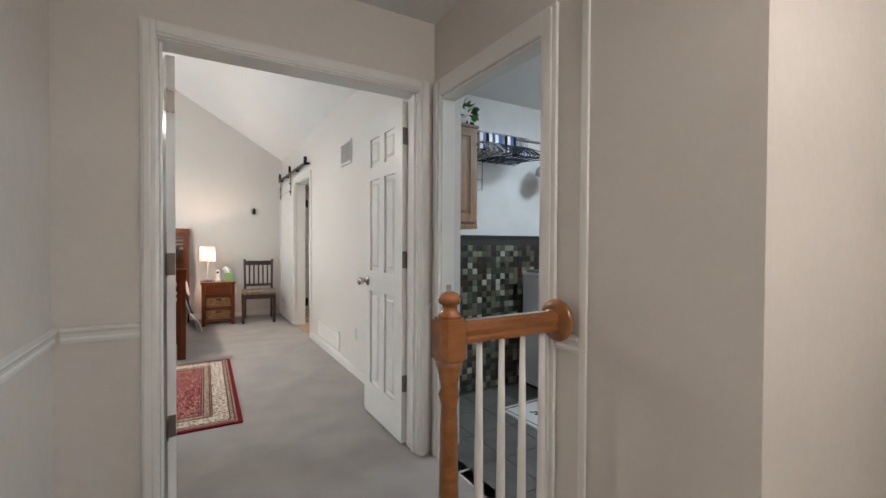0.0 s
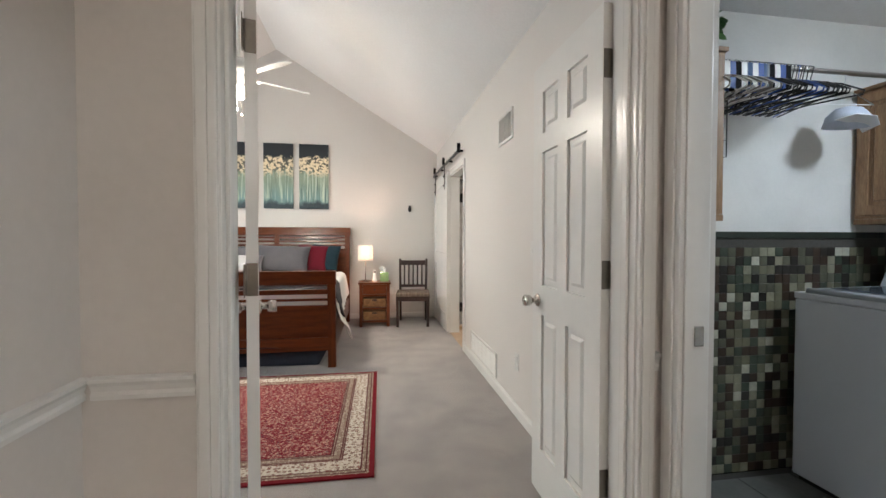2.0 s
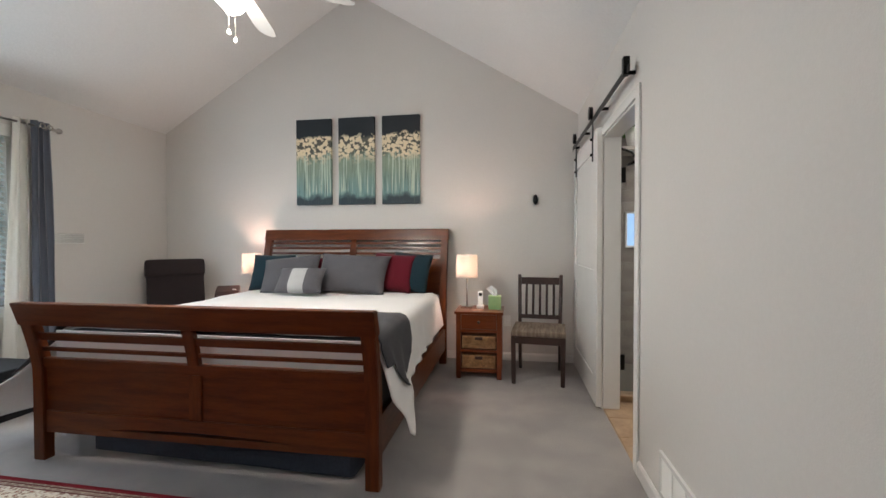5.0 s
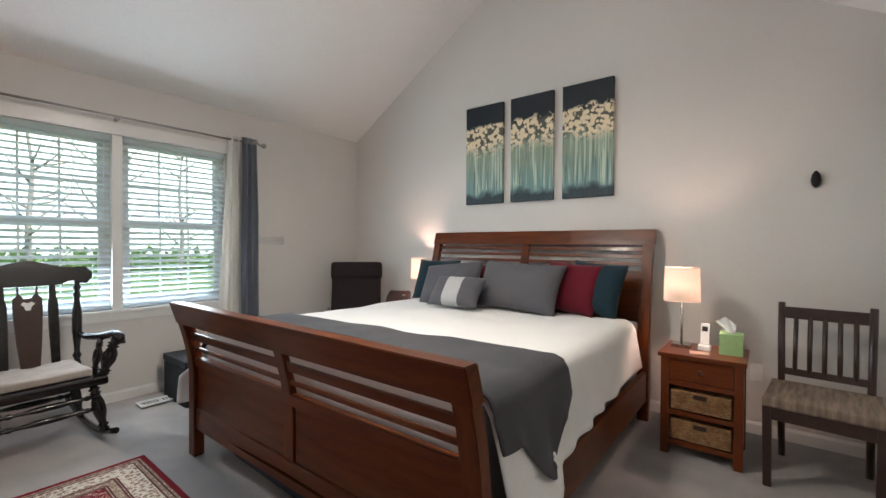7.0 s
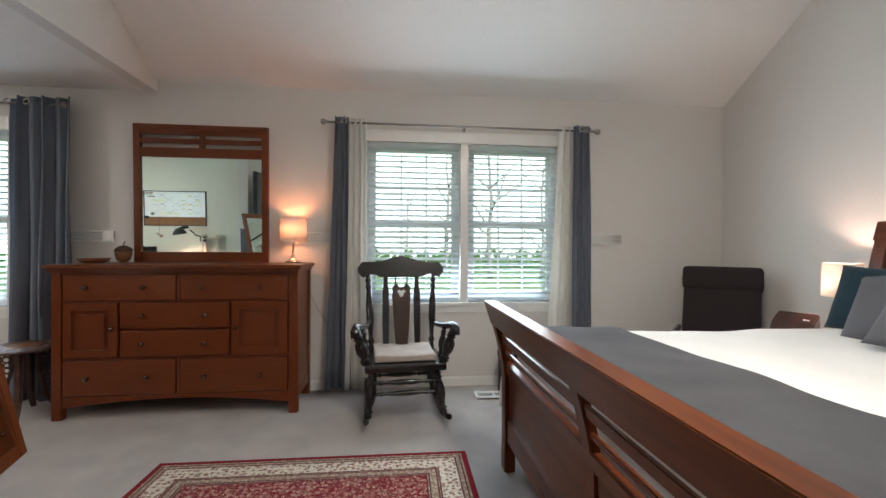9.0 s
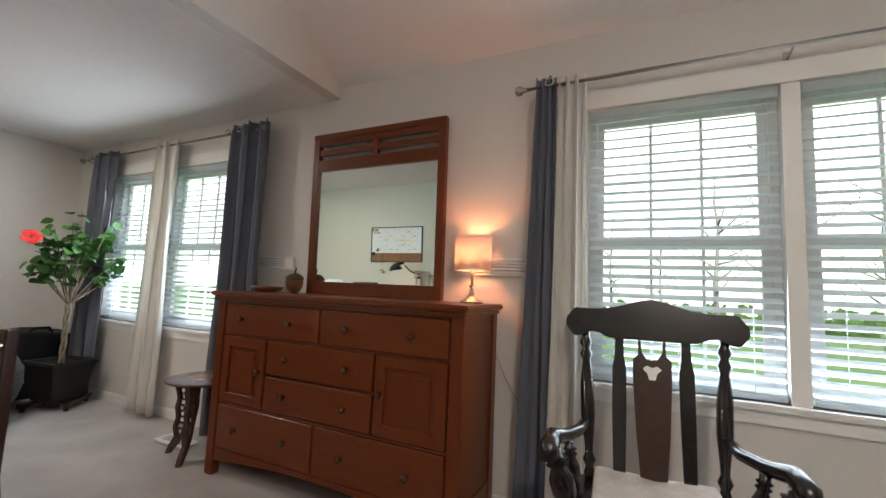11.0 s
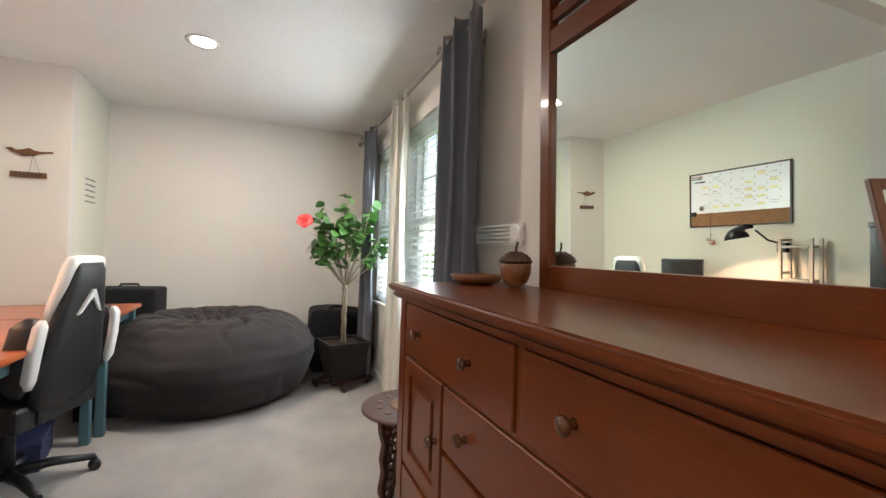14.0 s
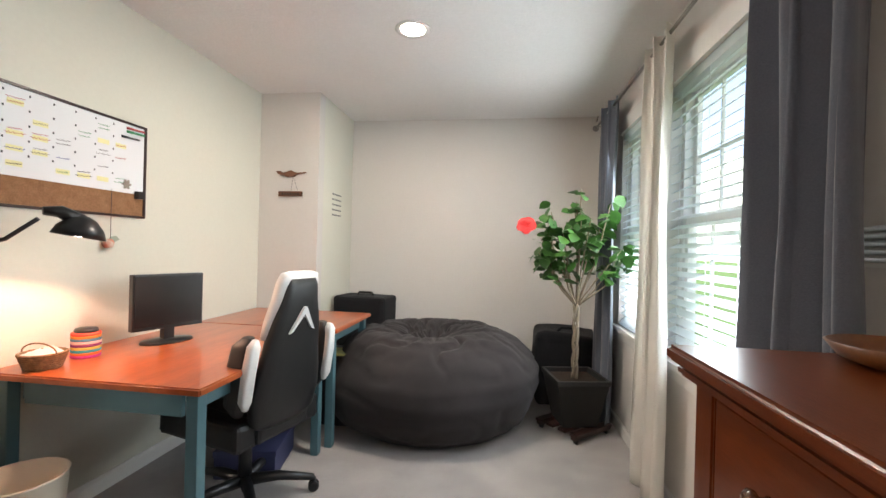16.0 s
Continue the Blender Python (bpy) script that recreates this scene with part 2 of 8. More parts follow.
def box(x0, x1, y0, y1, z0, z1, bevel=0.0, seg=2, m=None):
    bm = bmesh.new()
    bm_box(bm, x0, x1, y0, y1, z0, z1)
    if bevel:
        bmesh.ops.bevel(bm, geom=bm.edges[:], offset=bevel, segments=seg, affect="EDGES", profile=0.7)
    if m is not None:
        bm.transform(m)
    return bm


def boxes(*rows):
    bm = bmesh.new()
    for r in rows:
        bm_box(bm, *r)
    return bm


def ring_frame(plane, d0, d1, a0, a1, b0, b1, wa, wb, bevel=0.003):
    """One mitre-free rectangular frame in one mesh; plane is the axis of its thickness."""
    bm = bmesh.new()
    P = {}
    for d in (d0, d1):
        for k, (ia, ib) in enumerate(((0, 0), (wa, wb))):
            P[d, k] = [bm.verts.new((d, a, b) if plane == "x" else (a, d, b)) for a, b in ((a0 + ia, b0 + ib), (a1 - ia, b0 + ib), (a1 - ia, b1 - ib), (a0 + ia, b1 - ib))]
    for i in range(4):
        j = (i + 1) % 4
        bm.faces.new((P[d0, 0][i], P[d0, 0][j], P[d0, 1][j], P[d0, 1][i]))
        bm.faces.new((P[d1, 0][i], P[d1, 1][i], P[d1, 1][j], P[d1, 0][j]))
        bm.faces.new((P[d0, 0][i], P[d1, 0][i], P[d1, 0][j], P[d0, 0][j]))
        bm.faces.new((P[d0, 1][i], P[d0, 1][j], P[d1, 1][j], P[d1, 1][i]))
    bmesh.ops.recalc_face_normals(bm, faces=bm.faces[:])
    if bevel:
        bmesh.ops.bevel(bm, geom=bm.edges[:], offset=bevel, segments=1, affect="EDGES")
    return bm


def add(bm, other):
    me = bpy.data.meshes.new("tmp")
    other.to_mesh(me)
    other.free()
    bm.from_mesh(me)
    bpy.data.meshes.remove(me)
    return bm


def lathe(profile, seg=24, m=None):
    """Turned solid about z from (radius, height) pairs; a profile that ends where it began is an open ring."""
    bm = bmesh.new()
    rings = []
    closed = profile[0] == profile[-1]
    for r, z in (profile[:-1] if closed else profile):
        if r < 1e-4:
            rings.append([bm.verts.new((0, 0, z))])
        else:
            rings.append([bm.verts.new((r * math.cos(2 * math.pi * i / seg), r * math.sin(2 * math.pi * i / seg), z)) for i in range(seg)])
    for a, b in zip(rings, rings[1:] + (rings[:1] if closed else [])):
        for i in range(seg):
            j = (i + 1) % seg
            if len(a) == 1 and len(b) == 1:
                continue
            if len(a) == 1:
                bm.faces.new((a[0], b[j], b[i]))
            elif len(b) == 1:
                bm.faces.new((a[i], a[j], b[0]))
            else:
                bm.faces.new((a[i], a[j], b[j], b[i]))
    for ring, flip in ((rings[0], True), (rings[-1], False)):
        if len(ring) > 1 and not closed:
            bm.faces.new(ring[::-1] if flip else ring)
    bmesh.ops.recalc_face_normals(bm, faces=bm.faces[:])
    for f in bm.faces:
        f.smooth = True
    if m is not None:
        bm.transform(m)
    return bm


def tube(points, r, seg=10, radii=None):
    bm = bmesh.new()
    P = [Vector(p) for p in points]
    rings = []
    for i, p in enumerate(P):
        d = (P[min(i + 1, len(P) - 1)] - P[max(i - 1, 0)]).normalized()
        a = d.orthogonal().normalized() if i == 0 else (last - d * last.dot(d)).normalized()
        last = a
        b = d.cross(a)
        rr = radii[i] if radii else r
        rings.append([bm.verts.new(p + rr * (a * math.cos(2 * math.pi * k / seg) + b * math.sin(2 * math.pi * k / seg))) for k in range(seg)])
    for a, b in zip(rings, rings[1:]):
        for k in range(seg):
            bm.faces.new((a[k], a[(k + 1) % seg], b[(k + 1) % seg], b[k]))
    bm.faces.new(rings[0][::-1])
    bm.faces.new(rings[-1])
    bmesh.ops.recalc_face_normals(bm, faces=bm.faces[:])
    for f in bm.faces:
        f.smooth = len(f.verts) == 4
    return bm


def extrude_outline(pts, axis, a0, a1, bevel=0.0):
    """Closed outline of 2D points, extruded along 'x', 'y' or 'z' from a0 to a1."""
    bm = bmesh.new()

    def co(p, a):
        return {"x": (a, p[0], p[1]), "y": (p[0], a, p[1]), "z": (p[0], p[1], a)}[axis]

    A = [bm.verts.new(co(p, a0)) for p in pts]
    B = [bm.verts.new(co(p, a1)) for p in pts]
    bm.faces.new(A)
    bm.faces.new(B[::-1])
    for i in range(len(pts)):
        j = (i + 1) % len(pts)
        bm.faces.new((A[i], B[i], B[j], A[j]))
    bmesh.ops.recalc_face_normals(bm, faces=bm.faces[:])
    if bevel:
        bmesh.ops.bevel(bm, geom=[e for e in bm.edges if e.calc_face_angle(0) > 0.5], offset=bevel, segments=2, affect="EDGES")
    return bm


def part(name, bm, mat, parent=None, label="", **tags):
    me = bpy.data.meshes.new(name)
    bm.to_mesh(me)
    bm.free()
    for m in (mat if isinstance(mat, (list, tuple)) else [mat]):
        me.materials.append(m)
    ob = new(name, me)
    if parent is not None:
        ob.parent = parent
    return tagged(ob, label, **tags)


def thing(name, m, label, category, group=""):
    e = new(name)
    e.empty_display_size = 0.1
    e.matrix_basis = m
    return tagged(e, label, category, group)


def structure(name, bm, mat, label="", **tags):
    return part(name, bm, mat, None, label, kind="structure", **tags)


def rounded(bm, offset=0.004, seg=2):
    bmesh.ops.bevel(bm, geom=bm.edges[:], offset=offset, segments=seg, affect="EDGES")
    return bm

# ---- structure ----
WX, NX, RX = -3.46, -0.625, 1.35      # window wall, desk wall, right wall
YN, YJ, YD, YG, YH = -1.10, -0.34, 2.20, 2.41, 7.446
XR, ZR, ZE, ZC = -1.055, 4.03, 2.57, 2.49
HX, LX, HY = -0.367, 1.285, 2.065     # hall side walls, hall face of the door wall
W1 = (4.11, 5.81, 0.74, 2.14)
W2 = (-0.40, 1.30, 0.74, 2.14)

structure("floor", boxes((-3.46, RX, HY, YH, -0.1, 0), (-3.46, NX, YN, HY, -0.1, 0), (HX, LX, 1.02, HY, -0.1, 0), (HX, 0.72, -2.6, 1.02, -0.1, 0)), M_carpet, "grey-brown cut pile carpet, slightly mottled by tread")


def wall_with_holes(x0, x1, y0, y1, z0, z1, holes, along):
    """A wall slab; holes are (a0, a1, z0, z1) along 'x' or 'y'."""
    bm = bmesh.new()
    lo, hi = (x0, x1) if along == "x" else (y0, y1)
    cuts = sorted({lo, hi, *[v for h in holes for v in h[:2]]})
    for a, b in zip(cuts, cuts[1:]):
        spans = [(z0, z1)]
        for h in holes:
            if h[0] <= a and h[1] >= b:
                spans = [s for p, q in spans for s in ((p, min(q, h[2])), (max(p, h[3]), q)) if s[1] - s[0] > 1e-4]
        for p, q in spans:
            if along == "x":
                bm_box(bm, a, b, y0, y1, p, q)
            else:
                bm_box(bm, x0, x1, a, b, p, q)
    return bm


structure("wall_west", wall_with_holes(WX - 0.16, WX, YN - 0.12, YH + 0.12, 0, ZE + 0.02, [W1, W2], "y"), M_wall, "beige painted wall with two double windows")
gable = [(WX - 0.16, 0), (RX + 0.12, 0), (RX + 0.12, ZE), (XR, ZR + 0.08), (WX - 0.16, ZE)]
structure("wall_north", extrude_outline(gable, "y", YH, YH + 0.12), M_wall, "beige painted gable wall behind the bed")
BD = (5.38, 6.24, 0.0, 2.05)
structure("wall_east", wall_with_holes(RX, RX + 0.12, HY, YH, 0, ZE + 0.02, [BD], "y"), M_wall, "beige painted wall with the bathroom opening")
DO = (-0.043, 1.2, 0.0, 2.065)
structure("wall_south", wall_with_holes(NX - 0.0, RX, HY, YD, 0, 2.62, [DO], "x"), M_wall, "painted wall round the double doorway")
structure("wall_desk", boxes((NX, HX, YJ - 0.12, HY, 0, 2.6)), M_wall_pale, "pale cream painted wall behind the desk")
structure("wall_jog", boxes((-1.13, NX + 0.1, YJ - 0.1, YJ, 0, ZC)), M_wall, "short beige return wall")
structure("wall_closet", boxes((-1.13, -1.03, YN, YJ - 0.1, 0, ZC)), M_wall_pale, "pale cream side wall")
structure("wall_end", boxes((WX, -1.03, YN - 0.12, YN, 0, ZC)), M_wall, "beige end wall of the desk nook")
structure("ceiling_low", boxes((WX, NX + 0.02, YN - 0.1, YG - 0.1, ZC, ZC + 0.1)), M_ceil, "flat white ceiling of the nook", )
g2 = [(WX, ZC), (RX, ZC), (RX, ZE), (XR, ZR + 0.08), (WX, ZE)]
structure("wall_soffit", extrude_outline(g2, "y", YG - 0.1, YG), M_wall, "painted gable above the flat ceiling")
structure("ceiling_entry", boxes((NX + 0.02, RX, YD, YG - 0.1, ZC, ZC + 0.1)), M_ceil, "flat strip of ceiling inside the doors")
for nm, xa in (("ceiling_left", WX - 0.16), ("ceiling_right", RX + 0.12)):
    xe = WX if xa < XR else RX
    bm = extrude_outline([(xe, ZE), (XR, ZR), (XR, ZR + 0.1), (xe, ZE + 0.1)], "y", YG - 0.1, YH)
    structure(nm, bm, M_ceil, "white sloping ceiling with light texture")

# hall
structure("wall_hall_left", boxes((HX, HX + 0.004, -2.6, HY - 0.004, 0, 2.45)), M_hallwall, "beige hall wall with a chair rail")
structure("wall_hall_back", boxes((HX, 3.4, -2.72, -2.6, -1.5, 2.6)), M_hallwall, "beige wall at the end of the hall")
structure("wall_hall_front", wall_with_holes(HX, LX, HY - 0.004, HY, 0, 2.45, [DO], "x"), M_hallwall, "beige hall wall round the double doors")
LD = (1.17, 1.985, 0.0, 2.02)
structure("wall_laundry", wall_with_holes(LX, LX + 0.08, 0.43, HY, -1.5, 2.45, [LD], "y"), M_hallwall, "beige glossy hall wall with the laundry doorway")
structure("wall_stair", boxes((LX + 0.08, 3.4, 0.43, 0.54, -1.5, 2.45)), M_hallwall, "beige wall turning into the stairwell")
structure("wall_stair_side", boxes((2.3, 2.4, -2.6, 0.43, -1.5, 2.45)), M_hallwall, "beige side wall of the stairwell")
structure("wall_hall_side", boxes((HX - 0.1, HX, -2.6, YJ - 0.12, 0, 2.45)), M_hallwall, "beige hall wall")
structure("ceiling_hall", boxes((HX, LX + 0.1, -2.6, HY, 2.45, 2.55), (LX + 0.1, 2.3, -2.6, 0.43, 2.45, 2.55)), M_ceil, "white hall ceiling")
structure("floor_stairwell", boxes((0.72, 2.3, -2.6, 1.02, -1.6, -1.5)), M_carpet, "carpeted landing below")
structure("stair_fascia", boxes((0.72, 0.74, -2.6, 1.0, -1.5, 0), (0.74, LX, 1.0, 1.02, -1.5, 0)), M_trim, "white stairwell edge")

# laundry
LB, LE = 2.78, 3.3
structure("wall_laundry_north", boxes((RX + 0.12, LE, LB, LB + 0.1, 0, 2.5)), M_laundry, "white laundry wall above a mosaic dado")
structure("wall_laundry_east", boxes((LE, LE + 0.1, 0.54, LB, 0, 2.5)), M_laundry, "white laundry wall")
structure("ceiling_laundry", boxes((LX + 0.08, LE, 0.54, LB, 2.40, 2.45)), M_ceil, "white laundry ceiling")
structure("floor_laundry", boxes((LX, LE, 0.54, LB, -0.1, -0.008)), M_grout, "slate tiled laundry floor")
# bathroom
structure("floor_bath", boxes((RX, 3.2, 4.8, YH, -0.1, 0.002)), M_traver, "tan travertine bathroom floor")
structure("wall_bath_east", boxes((3.2, 3.3, 4.8, YH, 0, 2.6)), M_marble, "stone bathroom wall")
structure("wall_bath_north", boxes((RX + 0.12, 3.2, YH - 0.02, YH + 0.12, 0, 2.6)), M_marble, "stone shower wall")
structure("wall_bath_south", boxes((RX + 0.12, 3.2, 4.7, 4.8, 0, 2.6)), M_wall, "painted bathroom wall")
structure("ceiling_bath", boxes((RX + 0.12, 3.2, 4.8, YH, 2.45, 2.55)), M_ceil, "white bathroom ceiling")

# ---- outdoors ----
# Sheet glows by itself to give the bright distance through the windows.
structure("backdrop", box(-70.2, -70, -160, 160, -1, 30), material("pale_glow_sheet", (0.5, 0.55, 0.5), 0.9, emit=(0.86, 1.0, 0.95), strength=0.62), "glowing pale sheet standing in for bright far woods and sky")
structure("ground", boxes((-400, -3.62, -300, 300, -0.7, -0.6)), M_lawn, "green lawn behind the house")


# ---- trim, doors and windows ----


def casing(name, x0, x1, y0, y1, z0, z1, label="white painted casing, semi-gloss"):
    return structure(name, box(x0, x1, y0, y1, z0, z1, 0.006), M_trim, label)


T = 0.018
for s, (xa, xb) in enumerate(((DO[0] - 0.045, DO[0] + 0.012), (DO[1] - 0.012, DO[1] + 0.045))):
    casing("door_casing", xa, xb, HY - 0.02, HY - 0.003, 0, 2.115)
    casing("door_casing", xa + 0.008, xb - 0.02, HY - 0.028, HY - 0.0205, 0, 2.105)
    casing("door_casing", xa, xb, YD + 0.003, YD + 0.02, 0, 2.112)
casing("door_casing", DO[0] + 0.012, DO[1] - 0.012, HY - 0.02, HY - 0.003, 2.055, 2.115)
casing("door_casing", DO[0] + 0.012, DO[1] - 0.012, HY - 0.028, HY - 0.0205, 2.066, 2.105)
casing("door_casing", DO[0] + 0.012, DO[1] - 0.012, YD + 0.003, YD + 0.02, 2.055, 2.112)
casing("door_jamb", DO[0], DO[0] + 0.017, HY - 0.002, YD + 0.002, 0, 2.05)
casing("door_jamb", DO[1] - 0.017, DO[1], HY - 0.002, YD + 0.002, 0, 2.05)
casing("door_jamb", DO[0], DO[1], HY - 0.002, YD + 0.002, 2.05, 2.065)
casing("door_stop", DO[0] + 0.017, DO[0] + 0.029, HY + 0.03, HY + 0.06, 0, 2.05)
casing("door_stop", DO[1] - 0.029, DO[1] - 0.017, HY + 0.03, HY + 0.06, 0, 2.05)
# laundry doorway
for ya, yb in ((LD[0] - 0.07, LD[0] + 0.012), (LD[1] - 0.012, LD[1] + 0.062)):
    casing("door_casing", LX - 0.018, LX - 0.002, ya, yb, 0, 2.11)
    casing("door_casing", LX - 0.026, LX - 0.0185, ya + 0.02, yb - 0.02, 0, 2.095)
casing("corner_trim", LX - 0.014, LX - 0.002, 0.953, 0.984, 0, 2.449)
casing("door_casing", LX - 0.018, LX - 0.002, LD[0] + 0.012, LD[1] - 0.012, 2.02, 2.11)
casing("door_jamb", LX - 0.002, LX + 0.082, LD[0], LD[0] + 0.017, 0, 2.02)
casing("door_jamb", LX - 0.002, LX + 0.082, LD[1] - 0.017, LD[1], 0, 2.02)
casing("door_jamb", LX - 0.002, LX + 0.082, LD[0], LD[1], 2.005, 2.02)
part("strike_plate", box(LX + 0.03, LX + 0.06, LD[1] - 0.021, LD[1] - 0.016, 0.91, 0.97, 0.002), M_nickel, None, "small nickel strike plate let into the door jamb", category="strike plate")
# bathroom opening
casing("door_casing", RX - 0.016, RX - 0.002, BD[0] - 0.055, BD[0] + 0.012, 0, 2.11)
casing("door_casing", RX - 0.016, RX - 0.002, BD[1] - 0.012, BD[1] + 0.06, 0, 2.11)
casing("door_casing", RX - 0.016, RX - 0.002, BD[0] + 0.012, BD[1] - 0.012, 2.05, 2.11)
casing("door_jamb", RX - 0.002, RX + 0.122, BD[0], BD[0] + 0.015, 0, 2.05)
casing("door_jamb", RX - 0.002, RX + 0.122, BD[1] - 0.015, BD[1], 0, 2.05)
casing("door_jamb", RX - 0.002, RX + 0.122, BD[0], BD[1], 2.035, 2.05)


def rail_profile(z, d=0.022, h=0.06):
    return [(0, z - h / 2), (d * 0.45, z - h / 2), (d * 0.5, z - h * 0.3), (d * 0.3, z - h * 0.15), (d * 0.55, z + h * 0.1), (d, z + h * 0.3), (d, z + h * 0.45), (0, z + h / 2)]


def run_x(name, x0, x1, y, into, prof, mat=M_trim, label="white painted moulding"):
    return structure(name, extrude_outline([(y + into * p, z) for p, z in prof], "x", x0, x1), mat, label)


def run_y(name, y0, y1, x, into, prof, mat=M_trim, label="white painted moulding"):
    bm = bmesh.new()
    A = [bm.verts.new((x + into * p, y0, z)) for p, z in prof]
    B = [bm.verts.new((x + into * p, y1, z)) for p, z in prof]
    bm.faces.new(A), bm.faces.new(B[::-1])
    for i in range(len(prof)):
        j = (i + 1) % len(prof)
        bm.faces.new((A[i], B[i], B[j], A[j]))
    bmesh.ops.recalc_face_normals(bm, faces=bm.faces[:])
    return structure(name, bm, mat, label)


CR = rail_profile(0.845)
run_y("chair_rail", -2.6, HY - 0.008, HX + 0.006, 1, CR, label="white painted chair rail moulding")
run_x("chair_rail", HX + 0.03, DO[0] - 0.047, HY - 0.006, -1, CR, label="white painted chair rail moulding")
run_x("chair_rail", DO[1] + 0.047, LX - 0.024, HY - 0.006, -1, CR, label="white painted chair rail moulding")
run_y("chair_rail", 0.985, LD[0] - 0.073, LX - 0.001, -1, CR, label="white painted chair rail moulding")
BBp = [(0, 0), (0.013, 0), (0.013, 0.065), (0.006, 0.082), (0, 0.082)]
run_y("baseboard", YD + 0.01, BD[0] - 0.057, RX, -1, BBp, label="white painted baseboard")
run_y("baseboard", BD[1] + 0.062, YH - 0.015, RX, -1, BBp, label="white painted baseboard")
run_x("baseboard", WX + 0.015, RX - 0.015, YH, -1, BBp, label="white painted baseboard")
run_y("baseboard", YN, YH - 0.015, WX, 1, BBp, label="white painted baseboard")
run_x("baseboard", WX + 0.015, -1.15, YN, 1, BBp, label="white painted baseboard")
run_y("baseboard", YN, YJ - 0.02, -1.13, -1, BBp, label="white painted baseboard")
run_x("baseboard", -1.13, NX - 0.015, YJ, 1, BBp, label="white painted baseboard")
run_y("baseboard", YJ, YD, NX, -1, BBp, label="white painted baseboard")
run_y("baseboard", -2.6, HY - 0.01, HX + 0.006, 1, BBp, label="white painted baseboard")
run_x("baseboard", HX + 0.02, DO[0] - 0.047, HY - 0.006, -1, BBp, label="white painted baseboard")


def panel_door(bm_w, h, th, panels):
    """A six-panel leaf: width along x from 0, thickness about y, with recessed fields and raised middles on both sides."""
    bm = bmesh.new()
    xs = sorted({0, bm_w, *[v for p in panels for v in p[:2]]})
    zs = sorted({0, h, *[v for p in panels for v in p[2:]]})
    for a, b in zip(xs, xs[1:]):
        for c, d in zip(zs, zs[1:]):
            if any(p[0] <= a and b <= p[1] and p[2] <= c and d <= p[3] for p in panels):
                continue
            bm_box(bm, a, b, -th / 2, th / 2, c, d)
    return bm


def six_panel(w, h):
    m, c = 0.105, 0.085
    xa, xb, xc, xd = m, (w - c) / 2, (w + c) / 2, w - m
    rows = ((0.22, 0.86), (1.0, 1.62), (1.71, 1.90))
    return [(a, b, z0 * h / 2.03, z1 * h / 2.03) for a, b in ((xa, xb), (xc, xd)) for z0, z1 in rows]


def door_leaf(name, m, w, h, label, knob_sides=(1, -1), hinges=True, th=0.035):
    t = thing(name, m, label, "door")
    ps = six_panel(w, h)
    part("leaf", panel_door(w, h, th, ps), M_trim, t)
    for p in ps:
        bm = box(p[0] - 0.001, p[1] + 0.001, -th / 2 + 0.012, th / 2 - 0.012, p[2] - 0.001, p[3] + 0.001)
        g = 0.028
        for s in (-1, 1):
            a, b, c, d = p[0] + g, p[1] - g, p[2] + g, p[3] - g
            y0, y1 = s * (th / 2 - 0.012), s * (th / 2 - 0.004)
            k = 0.014
            V = [bm.verts.new(v) for v in ((a, y0, c), (b, y0, c), (b, y0, d), (a, y0, d), (a + k, y1, c + k), (b - k, y1, c + k), (b - k, y1, d - k), (a + k, y1, d - k))]
            for f in ((4, 5, 6, 7), (0, 1, 5, 4), (1, 2, 6, 5), (2, 3, 7, 6), (3, 0, 4, 7)):
                bm.faces.new([V[i] for i in (f if s < 0 else f[::-1])])
        part("panel", bm, M_trim, t)
    if knob_sides:
        for s in knob_sides:
            R = pose(w - 0.065, s * th / 2, 0.925, -90 * s)
            part("door_knob", lathe([(0.032, 0), (0.032, 0.004), (0.028, 0.008), (0.012, 0.011), (0.0115, 0.032), (0.022, 0.036), (0.0255, 0.044), (0.027, 0.066), (0.024, 0.07), (0, 0.071)], 24, R), M_nickel, t, "satin nickel door knob")
    if hinges:
        for z in (0.354, 1.092, 1.824):
            hg = part("hinge", lathe([(0.0055, -0.045), (0.0055, 0.045)], 12, pose(-0.006, -th / 2 - 0.002, z)), M_hinge, t, "satin nickel hinge")
            part("hinge_leaf", box(-0.0025, -0.0005, -th / 2, th / 2 - 0.002, z - 0.05, z + 0.05), M_hinge, hg)
            part("hinge_leaf", box(-0.038, -0.006, -th / 2 - 0.006, -th / 2 - 0.003, z - 0.05, z + 0.05), M_hinge, hg)
    return t


door_leaf("door_1", pose(1.172, 2.213, 0.012, rz=90.5), 0.62, 2.03, "white six-panel door leaf standing open into the bedroom, nickel knob")
lf = door_leaf("door_2", pose(0.010, 2.213, 0.012, rz=104.5) @ Matrix.Scale(-1, 4, (0, 1, 0)), 0.62, 2.03, "white six-panel door leaf standing open against the chest, nickel knob")
